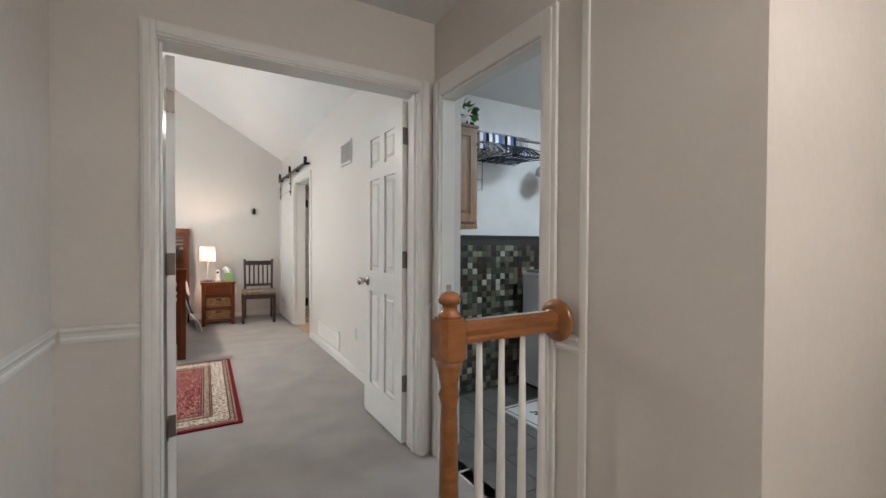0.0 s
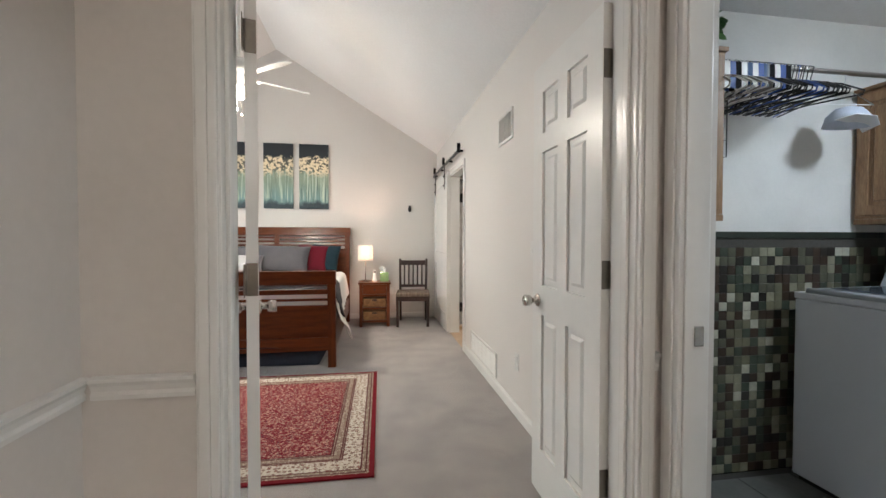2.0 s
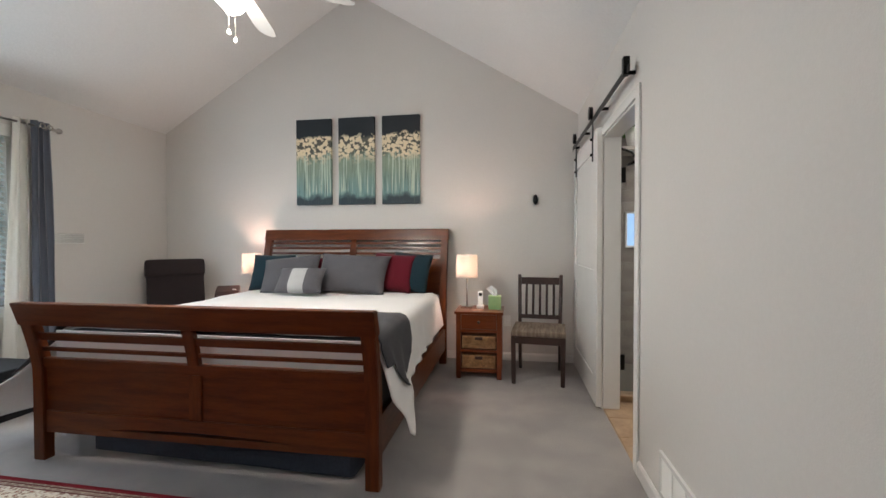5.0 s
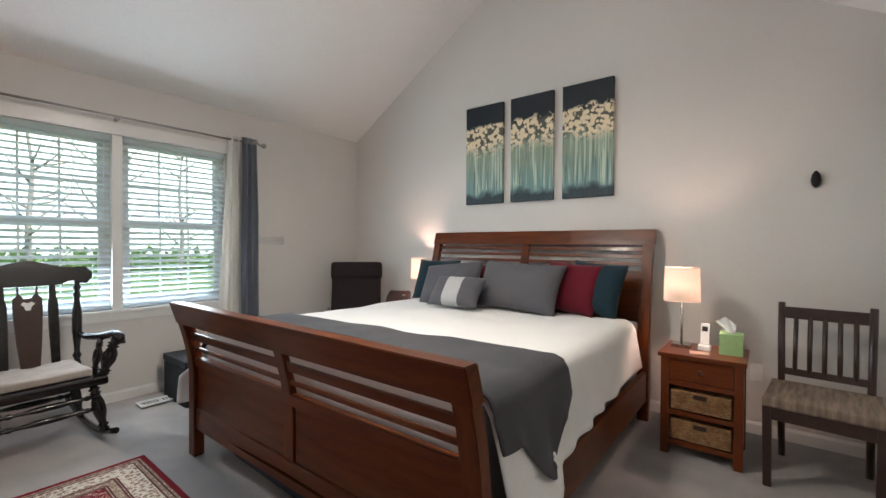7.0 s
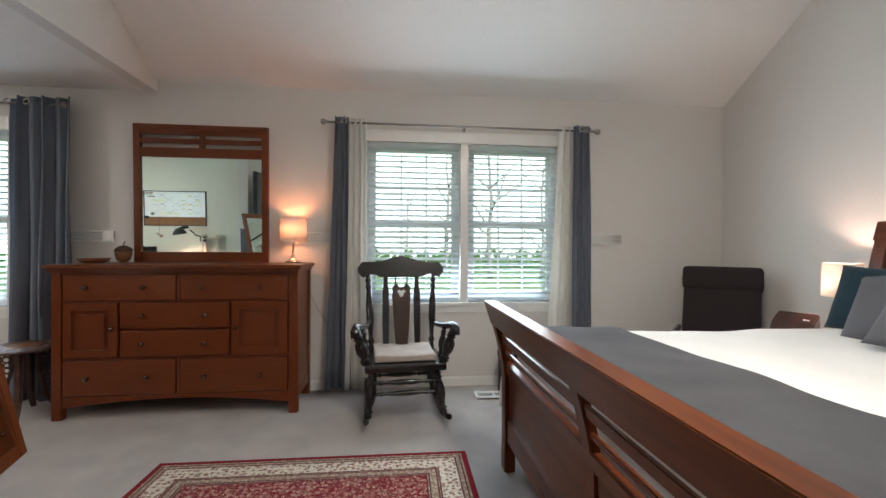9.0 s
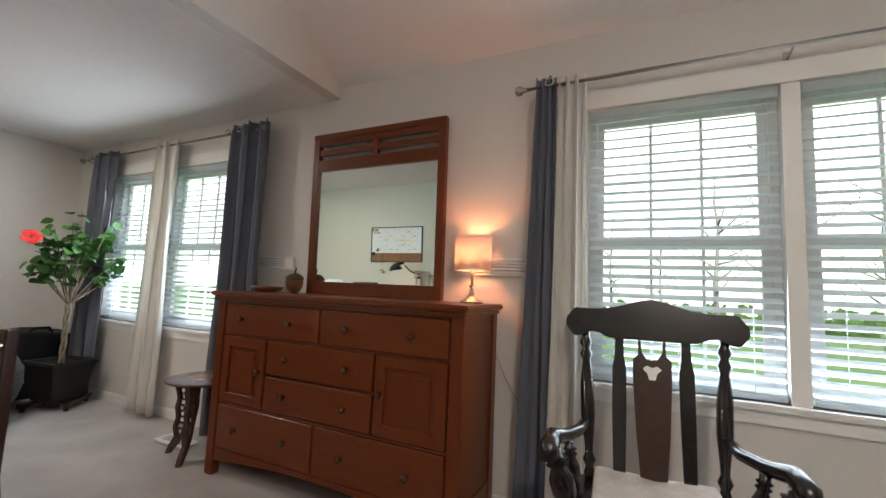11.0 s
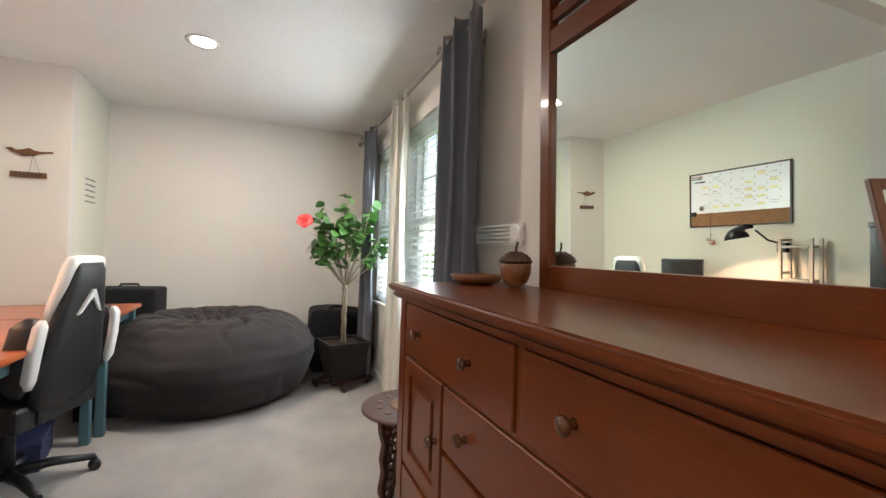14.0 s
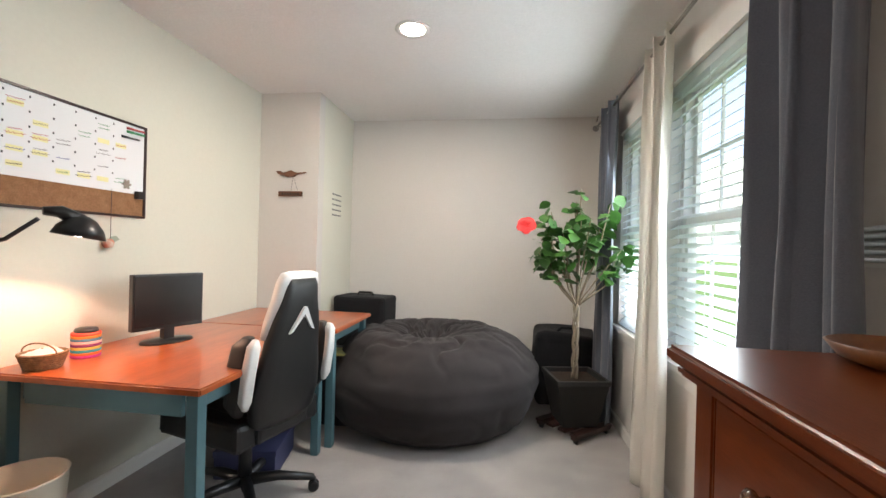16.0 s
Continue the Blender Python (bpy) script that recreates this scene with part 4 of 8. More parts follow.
def drape(name, y0f, y1f, ztop, hem_l, hem_r, mat, label, category, off=0.0, seed=1, wr=0.006, rnd_w=1.02, ny=60):
    """Cloth laid over the mattress: runs down both sides to uneven hems. y0f and y1f: edge lines as functions of the way across."""
    bm = bmesh.new()
    NU = 96
    rows = []
    hw, R = rnd_w + off, 0.07
    for j in range(ny + 1):
        v = j / ny
        row = []
        for i in range(NU + 1):
            u = i / NU
            s = (u - 0.5) * 2
            y = y0f(s) + (y1f(s) - y0f(s)) * v
            side = 1 if s > 0 else -1
            flat = 0.62
            if abs(s) < flat:
                x, z, nx, nz = s / flat * (hw - R), ztop + off, 0, 1
            else:
                k = (abs(s) - flat) / (1 - flat)
                hem = (hem_r if side > 0 else hem_l)(v)
                arc = 0.14
                if k < arc:
                    a = k / arc * math.pi / 2
                    x, z = side * (hw - R + R * math.sin(a)), ztop + off - R + R * math.cos(a)
                    nx, nz = side * math.sin(a), math.cos(a)
                else:
                    kk = (k - arc) / (1 - arc)
                    z = ztop + off - R + (hem - (ztop + off - R)) * kk
                    drop = max(0.0, (ztop - R - z) / 0.55)
                    x = side * (hw + 0.05 * drop + 0.05 * smooth(0.44, 0.34, z) + (0.38 * min(1, 1.7 * drop) if side < 0 else 0.12 * drop) * smooth(0.62, 0.10, y))
                    nx, nz = side, 0
            p = Vector((x * 2.2, y * 2.0, z * 1.5 + seed))
            d = wr * 2.2 * (noise.noise(p) + 0.5 * noise.noise(p * 2.7))
            if abs(s) > flat:
                kk = max(0, (abs(s) - flat) / (1 - flat) - 0.1)
                d += 0.014 * kk * math.sin(y * 17 + 3 * math.sin(y * 4 + seed)) + 0.012 * kk
            row.append(bm.verts.new((x + nx * d, y, z + nz * d)))
        rows.append(row)
    for a, b in zip(rows, rows[1:]):
        for i in range(NU):
            bm.faces.new((a[i], a[i + 1], b[i + 1], b[i])).smooth = True
    ob = part(name, bm, mat, None, label, category=category)
    s = ob.modifiers.new("thick", "SOLIDIFY")
    s.thickness, s.offset = 0.008, 1
    ob.matrix_basis = pose(-1.035, 4.95, 0)
    return ob


drape("coverlet", lambda s: 0.13 - 0.03 * smooth(0.6, 1, abs(s)), lambda s: 2.02, 0.755,
      lambda v: 0.17 + 0.2 * smooth(0, 0.5, v), lambda v: 0.27 - 0.05 * smooth(0, 0.04, v) + 0.17 * smooth(0.12, 0.25, v) + 0.05 * v + 0.006 * math.sin(14 * v),
      M_white_sheet, "white quilted bedspread hanging over the sides of the bed", "bedspread", 0.0, 2, 0.006, 1.0)
drape("blanket", lambda s: 0.11, lambda s: 0.66 + 0.12 * smooth(0.1, 0.9, s) - 0.10 * smooth(0.85, 1, s) + 0.02 * math.sin(4 * s), 0.768,
      lambda v: 0.45, lambda v: 0.60 - 0.20 * smooth(0.15, 0.6, v) + 0.14 * smooth(0.72, 1, v), M_grey_blanket, "charcoal grey fleece blanket folded across the foot of the bed", "blanket", 0.012, 5, 0.007, 1.0, 34)


def pillow(name, m, w, h, t, mat, label, band=None):
    bm = bmesh.new()
    N = 22
    top, bot = {}, {}
    for i in range(N + 1):
        for j in range(N + 1):
            u, v = 2 * i / N - 1, 2 * j / N - 1
            f = max(0, (1 - abs(u) ** 3.2) * (1 - abs(v) ** 3.2)) ** 0.55
            pin = 1 - 0.07 * (1 - abs(u) ** 2) * abs(v) ** 3
            pin2 = 1 - 0.07 * (1 - abs(v) ** 2) * abs(u) ** 3
            wr = 0.006 * noise.noise(Vector((u * 2.5, v * 2.5, w * 7)))
            x, y = u * w / 2 * pin2, v * h / 2 * pin
            top[i, j] = bm.verts.new((x, y, f * t / 2 + wr * f))
            edge = i in (0, N) or j in (0, N)
            bot[i, j] = top[i, j] if edge else bm.verts.new((x, y, -f * t / 2))
    for i in range(N):
        for j in range(N):
            k = 1 if band and band[0] <= (i + 0.5) / N <= band[1] else 0
            for f in (bm.faces.new((top[i, j], top[i + 1, j], top[i + 1, j + 1], top[i, j + 1])), bm.faces.new((bot[i, j], bot[i, j + 1], bot[i + 1, j + 1], bot[i + 1, j]))):
                f.smooth, f.material_index = True, k
    ob = part(name, bm, [mat, M_light_band] if band else mat, None, label, category="pillow")
    ob.matrix_basis = m
    return ob


PZ = 0.775
pillow("pillow", pose(-1.80, 7.00, PZ + 0.17, 68, 0, 6), 0.46, 0.40, 0.14, M_blue_pillow, "dark teal square pillow leaning on the headboard")
pillow("pillow", pose(-1.32, 7.07, PZ + 0.14, 72, 0, 0), 0.66, 0.40, 0.13, M_red_pillow, "dark maroon pillow standing behind the grey pillows")
pillow("pillow", pose(-1.51, 6.84, PZ + 0.165, 58, -6, 4), 0.60, 0.40, 0.16, M_grey_pillow, "slate grey pillow leaning on the others")
pillow("pillow", pose(-0.88, 6.88, PZ + 0.175, 62, 2, -3), 0.74, 0.42, 0.17, M_grey_pillow, "large slate grey pillow leaning on the headboard")
pillow("pillow", pose(-0.50, 7.00, PZ + 0.18, 70, 4, -4), 0.44, 0.40, 0.13, M_red_pillow, "crimson pillow between grey and teal ones")
pillow("pillow", pose(-0.33, 7.04, PZ + 0.18, 70, 5, -8), 0.42, 0.41, 0.13, M_blue_pillow, "dark teal pillow at the end of the row")
pillow("pillow", pose(-1.29, 6.62, PZ + 0.125, 52, 0, 4), 0.46, 0.28, 0.13, M_grey_pillow, "small grey cushion with silver band across it", (0.30, 0.62))

# ---- nightstands ----


def nightstand(m, label):
    t = thing("nightstand", m, label, "nightstand")
    w, d, h = 0.45, 0.41, 0.62
    part("tabletop", box(-w / 2, w / 2, 0, d, h - 0.025, h, 0.004), M_wood, t)
    for x in (-w / 2 + 0.015, w / 2 - 0.06):
        for y in (0.015, d - 0.06):
            part("leg", box(x, x + 0.045, y, y + 0.045, 0, h - 0.025, 0.003), M_wood_v, t)
    a, b = -w / 2 + 0.06, w / 2 - 0.06
    for z0, z1 in ((0.455, 0.595),):
        dr = part("drawer", box(a + 0.003, b - 0.003, 0.018, 0.04, z0 + 0.004, z1 - 0.004, 0.003), M_wood, t)
        part("knob", lathe([(0.007, 0), (0.006, 0.012), (0.014, 0.018), (0.013, 0.026), (0, 0.028)], 14, pose(0, 0.018, (z0 + z1) / 2, 90)), M_dark, dr, "dark wooden knob")
    for z0, z1 in ((0.425, 0.455), (0.245, 0.27), (0.06, 0.09)):
        part("shelf", box(a, b, 0.02, d - 0.02, z0, z1, 0.002), M_wood, t)
    for x in (-w / 2 + 0.022, w / 2 - 0.034):
        part("side_panel", box(x, x + 0.012, 0.06, d - 0.06, 0.06, h - 0.025), M_wood_v, t)
    part("back_panel", box(a, b, d - 0.03, d - 0.022, 0.06, h - 0.025), M_wood, t)
    for z0, z1 in ((0.275, 0.395), (0.094, 0.215)):
        bk = basket(box(a + 0.008, b - 0.008, 0.03, d - 0.05, z0, z1, 0.012), t, (a, b, z0, z1))
    return t


def basket(bm, t, r):
    a, b, z0, z1 = r
    o = part("basket_drawer", bm, M_wicker, t, "woven wicker basket drawer")
    for k in range(8):
        z = z0 + 0.012 + (z1 - z0 - 0.024) * k / 7
        pts = [(a + 0.012 + (b - a - 0.024) * i / 30, 0.029 - 0.003 * math.sin(i * 1.9 + k * math.pi), z) for i in range(31)]
        part("weave", tube(pts, 0.0078, 6), M_wicker, o)
    part("handle", box(-0.035, 0.035, 0.016, 0.024, z1 - 0.035, z1 - 0.008, 0.004), M_dark, o, "dark leather pull")
    return o


nightstand(pose(0.375, 6.76, 0), "cherry-brown nightstand with a drawer and two wicker baskets")
nightstand(pose(-2.36, 6.98, 0), "cherry-brown nightstand on the window side of the bed")


def table_lamp(m, label, base_kind, shade_r0, shade_r1, z0, z1, energy, warm, square_base=True):
    t = thing("table_lamp", m, label, "table lamp")
    if square_base:
        part("base", box(-0.055, 0.055, -0.045, 0.045, 0, 0.022, 0.004), M_nickel, t, "satin nickel base")
        part("stem", tube([(0, 0, 0.02), (0, 0, z0 + 0.03)], 0.007, 12), M_nickel, t)
    else:
        part("base", lathe([(0, 0), (0.062, 0), (0.064, 0.008), (0.055, 0.014), (0.035, 0.022), (0.018, 0.045), (0.01, 0.07), (0.009, 0.09)], 28), M_nickel, t, "flared satin nickel base")
        part("stem", tube([(0, 0, 0.085), (0, 0, z0 + 0.03)], 0.009, 12), M_nickel, t)
        part("switch_knob", lathe([(0.004, 0), (0.004, 0.02), (0.009, 0.024), (0, 0.03)], 10, pose(0, 0, 0.095, 0, 90)), M_nickel, t)
    oval = Matrix.Diagonal((1 if square_base else 0.7, 1, 1, 1))
    bm = bmesh.new()
    rim = [[bm.verts.new(oval @ Vector((r * math.cos(math.pi * i / 20), r * math.sin(math.pi * i / 20), z))) for i in range(40)] for r, z in ((shade_r0, z0), (shade_r1, z1), (shade_r1 - 0.002, z1), (shade_r0 - 0.002, z0))]
    for a, b in zip(rim, rim[1:] + rim[:1]):
        for i in range(40):
            bm.faces.new((a[i], a[(i + 1) % 40], b[(i + 1) % 40], b[i])).smooth = True
    part("shade", bm, M_shade if square_base else M_shade_amber, t, "off-white drum fabric shade, lit from inside")
    for z, r in ((z0, shade_r0), (z1, shade_r1)):
        part("shade_ring", lathe([(r - 0.003, z - 0.003), (r + 0.001, z - 0.003), (r + 0.001, z + 0.003), (r - 0.003, z + 0.003), (r - 0.003, z - 0.003)], 40, oval), M_shade, t)
    part("bulb", lathe([(0, z0 + 0.005), (0.012, z0 + 0.008), (0.014, z0 + 0.025), (0.024, z0 + 0.045), (0.018, z0 + 0.062), (0, z0 + 0.068)], 16), M_bulb, t)
    lamp("table_lamp_light", "POINT", energy, m @ pose(0, 0, z0 + 0.105), warm, 0.022)
    return t


table_lamp(pose(0.245, 7.0, 0.62), "small table lamp with a white drum shade, lit, on the nightstand", "sq", 0.105, 0.10, 0.30, 0.512, 6.5, (1.0, 0.66, 0.52))
table_lamp(pose(-2.20, 7.24, 0.62), "small lit table lamp on the far nightstand", "sq", 0.105, 0.10, 0.30, 0.512, 6.5, (1.0, 0.66, 0.52))
ph = thing("cordless_phone", pose(0.375, 6.99, 0.62), "white cordless telephone standing in its charger", "telephone")
part("charger", box(-0.035, 0.035, -0.035, 0.035, 0, 0.03, 0.01), M_vinyl, ph)
hs = part("handset", box(-0.024, 0.024, -0.012, 0.012, 0, 0.145, 0.009, m=pose(0, 0.004, 0.02, -10)), M_vinyl, ph)
part("display", box(-0.015, 0.015, -0.0145, -0.0125, 0.095, 0.125, m=pose(0, 0.004, 0.02, -10)), M_black_plastic, hs, "dark display")
tb = thing("tissue_box", pose(0.515, 6.98, 0.62), "green cardboard tissue box with a tissue pulled out", "tissue box")
part("box", box(-0.06, 0.06, -0.06, 0.06, 0, 0.125, 0.004), M_green_box, tb)
bm = bmesh.new()
vs = []
for j in range(8):
    v = j / 7
    vs.append([bm.verts.new(((u - 0.5) * (0.03 + 0.08 * v) - 0.03 * v, 0.02 * math.sin(u * 9 + v * 3), 0.12 + 0.10 * v - 0.035 * abs(u - 0.45) * v * 2)) for u in [i / 9 for i in range(10)]])
for a, b in zip(vs, vs[1:]):
    for i in range(9):
        bm.faces.new((a[i], a[i + 1], b[i + 1], b[i])).smooth = True
part("tissue", bm, M_tissue, tb, "white tissue sticking up")
part("coaster", box(-0.05, 0.05, -0.04, 0.04, 0, 0.006, 0.002), material("pink_card", (0.6, 0.38, 0.30), 0.7), None, "flat pinkish coaster on the nightstand", category="coaster").matrix_basis = pose(0.36, 6.86, 0.62, rz=10)
ck = thing("clock_radio", pose(-2.42, 7.12, 0.62, rz=25), "dark sloping clock radio on the far nightstand", "clock radio")
part("case", extrude_outline([(-0.09, 0), (0.09, 0), (0.09, 0.16), (-0.02, 0.10)], "x", -0.12, 0.12, 0.008), M_dark, ck)
part("dial", lathe([(0, 0), (0.018, 0), (0.018, 0.004), (0, 0.004)], 20, pose(0.07, 0.0, 0.115, -29)), M_vinyl, ck, "small white dial")

# ---- paintings ----


def painting_material():
    m = bpy.data.materials.new("birch_painting")
    m.use_nodes = True
    nt = m.node_tree
    N, L = nt.nodes, nt.links
    b = N["Principled BSDF"]
    b.inputs["Roughness"].default_value = 0.55
    tc = N.new("ShaderNodeTexCoord")
    oi = N.new("ShaderNodeObjectInfo")
    ofs = N.new("ShaderNodeVectorMath")
    ofs.operation = "ADD"
    cmb = N.new("ShaderNodeCombineXYZ")
    mu = N.new("ShaderNodeMath")
    mu.operation = "MULTIPLY"
    mu.inputs[1].default_value = 7.0
    L.new(oi.outputs["Random"], mu.inputs[0])
    L.new(mu.outputs[0], cmb.inputs[0])
    L.new(tc.outputs["Object"], ofs.inputs[0])
    L.new(cmb.outputs[0], ofs.inputs[1])
    sep = N.new("ShaderNodeSeparateXYZ")
    L.new(tc.outputs["Object"], sep.inputs[0])

    def noise_tex(scale, stretch):
        mp = N.new("ShaderNodeMapping")
        mp.inputs["Scale"].default_value = stretch
        L.new(ofs.outputs[0], mp.inputs[0])
        n = N.new("ShaderNodeTexNoise")
        n.inputs["Scale"].default_value = scale
        n.inputs["Detail"].default_value = 4
        L.new(mp.outputs[0], n.inputs[0])
        return n.outputs[0]

    def rng(src, a, b_, c=0, d=1):
        r = N.new("ShaderNodeMapRange")
        r.inputs[1].default_value, r.inputs[2].default_value, r.inputs[3].default_value, r.inputs[4].default_value = a, b_, c, d
        L.new(src, r.inputs[0])
        return r.outputs[0]

    def mix(fac, a, b_):
        x = N.new("ShaderNodeMix")
        x.data_type = "RGBA"
        L.new(fac, x.inputs[0])
        for k, v in ((6, a), (7, b_)):
            if isinstance(v, tuple):
                x.inputs[k].default_value = (*v, 1)
            else:
                L.new(v, x.inputs[k])
        return x.outputs[2]

    def mul(a, b_):
        x = N.new("ShaderNodeMath")
        x.operation = "MULTIPLY"
        L.new(a, x.inputs[0])
        L.new(b_, x.inputs[1])
        return x.outputs[0]

    z = sep.outputs[2]
    wob = noise_tex(9, (1, 1, 1))
    zz = N.new("ShaderNodeMath")
    zz.operation = "MULTIPLY_ADD"
    zz.inputs[1].default_value = 0.16
    L.new(wob, zz.inputs[0])
    L.new(z, zz.inputs[2])
    zw = zz.outputs[0]
    base = mix(rng(zw, 0.14, 0.20), (0.012, 0.03, 0.042), (0.15, 0.27, 0.26))
    base = mix(rng(zw, 0.24, 0.50), base, (0.23, 0.30, 0.22))
    base = mix(rng(zw, 0.55, 0.68), base, (0.09, 0.085, 0.065))
    base = mix(rng(zw, 0.79, 0.84), base, (0.006, 0.012, 0.018))
    st = noise_tex(1, (70, 70, 1.6))
    stems = mul(rng(st, 0.50, 0.60), mul(rng(zw, 0.17, 0.24), rng(zw, 0.72, 0.60)))
    base = mix(stems, base, (0.46, 0.55, 0.45))
    dk = noise_tex(1, (110, 110, 2.2))
    base = mix(mul(rng(dk, 0.56, 0.66), rng(zw, 0.72, 0.6)), base, (0.05, 0.08, 0.07))
    vo = N.new("ShaderNodeTexVoronoi")
    vo.inputs["Scale"].default_value = 30
    L.new(ofs.outputs[0], vo.inputs[0])
    cov = noise_tex(13, (1, 1, 1))
    flo = mul(mul(rng(vo.outputs["Distance"], 0.70, 0.60), rng(cov, 0.40, 0.44)), mul(rng(zw, 0.54, 0.64), rng(zw, 0.86, 0.83)))
    base = mix(flo, base, (0.78, 0.66, 0.45))
    L.new(base, b.inputs["Base Color"])
    bp = N.new("ShaderNodeBump")
    bp.inputs["Strength"].default_value = 0.3
    bp.inputs["Distance"].default_value = 0.003
    L.new(st, bp.inputs["Height"])
    L.new(bp.outputs[0], b.inputs["Normal"])
    return m


M_paint = painting_material()
for x0, x1 in ((-1.745, -1.325), (-1.24, -0.82), (-0.735, -0.31)):
    pt = thing("painting", pose((x0 + x1) / 2, YH - 0.002, 1.68), "tall canvas of pale birches with gold blossom under dark sky", "painting", "paintings over the bed")
    w = x1 - x0
    part("canvas", box(-w / 2, w / 2, -0.035, 0, 0, 0.965, 0.003), M_paint, pt)

# ---- chairs ----
ch = thing("dining_chair", pose(0.925, 6.92, 0, rz=-6), "dark wooden slat-back chair with a striped padded seat", "chair")
for s in (-1, 1):
    part("leg", extrude_outline([(s * 0.21 - 0.018, 0), (s * 0.21 + 0.018, 0), (s * 0.215 + 0.02, 0.43), (s * 0.215 - 0.02, 0.43)], "y", -0.245, -0.207, 0.003), M_dark, ch)
    part("leg", tube([(s * 0.19, 0.25, 0), (s * 0.19, 0.20, 0.25), (s * 0.19, 0.19, 0.45), (s * 0.195, 0.23, 0.7), (s * 0.20, 0.29, 0.93)], 0.018, 8), M_dark, ch)
part("seat_rail", boxes((-0.2, 0.2, -0.24, -0.215, 0.36, 0.425), (-0.18, 0.18, 0.18, 0.2, 0.36, 0.425), (-0.225, -0.205, -0.21, 0.19, 0.36, 0.425), (0.205, 0.225, -0.21, 0.19, 0.36, 0.425)), M_dark, ch)
part("seat", box(-0.235, 0.235, -0.25, 0.2, 0.425, 0.475, 0.02, 4), M_seat, ch, "beige striped padded seat")
part("top_rail", box(-0.19, 0.19, -0.013, 0.013, -0.035, 0.035, 0.005, m=pose(0, 0.285, 0.87, -14)), M_dark, ch)
part("lower_rail", box(-0.18, 0.18, -0.01, 0.01, -0.02, 0.02, 0.004, m=pose(0, 0.20, 0.53, -8)), M_dark, ch)
for k in range(5):
    x = -0.13 + 0.065 * k
    part("slat", tube([(x, 0.20, 0.53), (x, 0.225, 0.68), (x, 0.28, 0.86)], 0.012, 8), M_dark, ch)

SPIN = [(0.014, 0), (0.02, 0.03), (0.013, 0.05), (0.022, 0.07), (0.013, 0.09), (0.015, 0.12), (0.024, 0.2), (0.024, 0.3), (0.014, 0.38), (0.022, 0.4), (0.013, 0.42), (0.022, 0.44), (0.014, 0.46), (0.016, 0.5)]


def spindle(a, b, s=1.0, seg=12):
    a, b = Vector(a), Vector(b)
    L = (b - a).length
    m = Matrix.Translation(a) @ (b - a).to_track_quat("Z", "Y").to_matrix().to_4x4()
    return lathe([(r * s, z * L / 0.5) for r, z in SPIN], seg, m)


rk = thing("rocking_chair", pose(-2.95, 4.42, 0, rz=4), "black lacquered rocking chair with turned spindles and beige cushion", "rocking chair")
# the seat faces +x
for s in (-1, 1):
    pts = [(-0.52 + 0.92 * i / 16, s * (0.27 if i < 14 else 0.275), 0.022 + 0.17 * (abs(i / 16 - 0.56) ** 2) * 2) for i in range(17)]
    part("rocker", tube(pts, 0.02, 8), M_black_wood, rk)
    part("leg", spindle((0.25, s * 0.265, 0.05), (0.19, s * 0.22, 0.36), 1.5), M_black_wood, rk)
    part("leg", spindle((-0.2, s * 0.265, 0.04), (-0.14, s * 0.2, 0.36), 1.3), M_black_wood, rk)
    part("back_post", spindle((-0.16, s * 0.235, 0.40), (-0.27, s * 0.265, 1.03), 1.2), M_black_wood, rk)
    part("armrest", tube([(-0.2, s * 0.25, 0.64), (-0.1, s * 0.275, 0.62), (0.05, s * 0.315, 0.635), (0.16, s * 0.345, 0.66), (0.23, s * 0.35, 0.645), (0.245, s * 0.35, 0.60)], 0.03, 10, [0.02, 0.022, 0.026, 0.03, 0.034, 0.03]), M_black_wood, rk)
    part("arm_post", spindle((0.18, s * 0.275, 0.40), (0.2, s * 0.34, 0.63), 1.75), M_black_wood, rk)
    part("arm_post", spindle((0.05, s * 0.27, 0.40), (0.06, s * 0.3, 0.62), 1.1), M_black_wood, rk)
part("seat", box(-0.22, 0.26, -0.285, 0.285, 0.355, 0.41, 0.022, 3), M_black_wood, rk)
crest = []
for i in range(21):
    u = -1 + 2 * i / 20
    crest.append((0.345 * u, 1.125 + 0.045 * math.exp(-(u * 2.4) ** 2) - 0.010 * math.sin(abs(u) * math.pi) - 0.05 * (max(0, abs(u) - 0.88) / 0.12) ** 2))
low = []
for i in range(21):
    u = 1 - 2 * i / 20
    low.append((0.345 * u, 0.995 + 0.03 * math.exp(-((abs(u) - 0.66) * 9) ** 2) + 0.045 * (max(0, abs(u) - 0.88) / 0.12) ** 2))
bm = extrude_outline([(p, z) for p, z in crest + low], "x", -0.016, 0.016, 0.004)
bm.transform(pose(-0.07, 0, 0, 0, -10))
part("crest_rail", bm, M_black_wood, rk)


def splat(w, y, hole):
    pts = [(-0.25 * w, 0), (-0.42 * w, 0.06), (-0.5 * w, 0.3), (-0.5 * w, 0.46), (-0.35 * w, 0.50), (-0.3 * w, 0.58), (-0.2 * w, 0.58)] if not hole else [(-0.30 * w, 0), (-0.42 * w, 0.2), (-0.5 * w, 0.42), (-0.5 * w, 0.5), (-0.36 * w, 0.52), (-0.36 * w, 0.58), (-0.29 * w, 0.58), (-0.26 * w, 0.53), (-0.12 * w, 0.50)]
    full = pts + [(-a, b) for a, b in pts[::-1]]
    bm = extrude_outline(full, "x", -0.007, 0.007, 0.002)
    bm.transform(pose(-0.155, y, 0.41, 0, -9.5))
    return bm


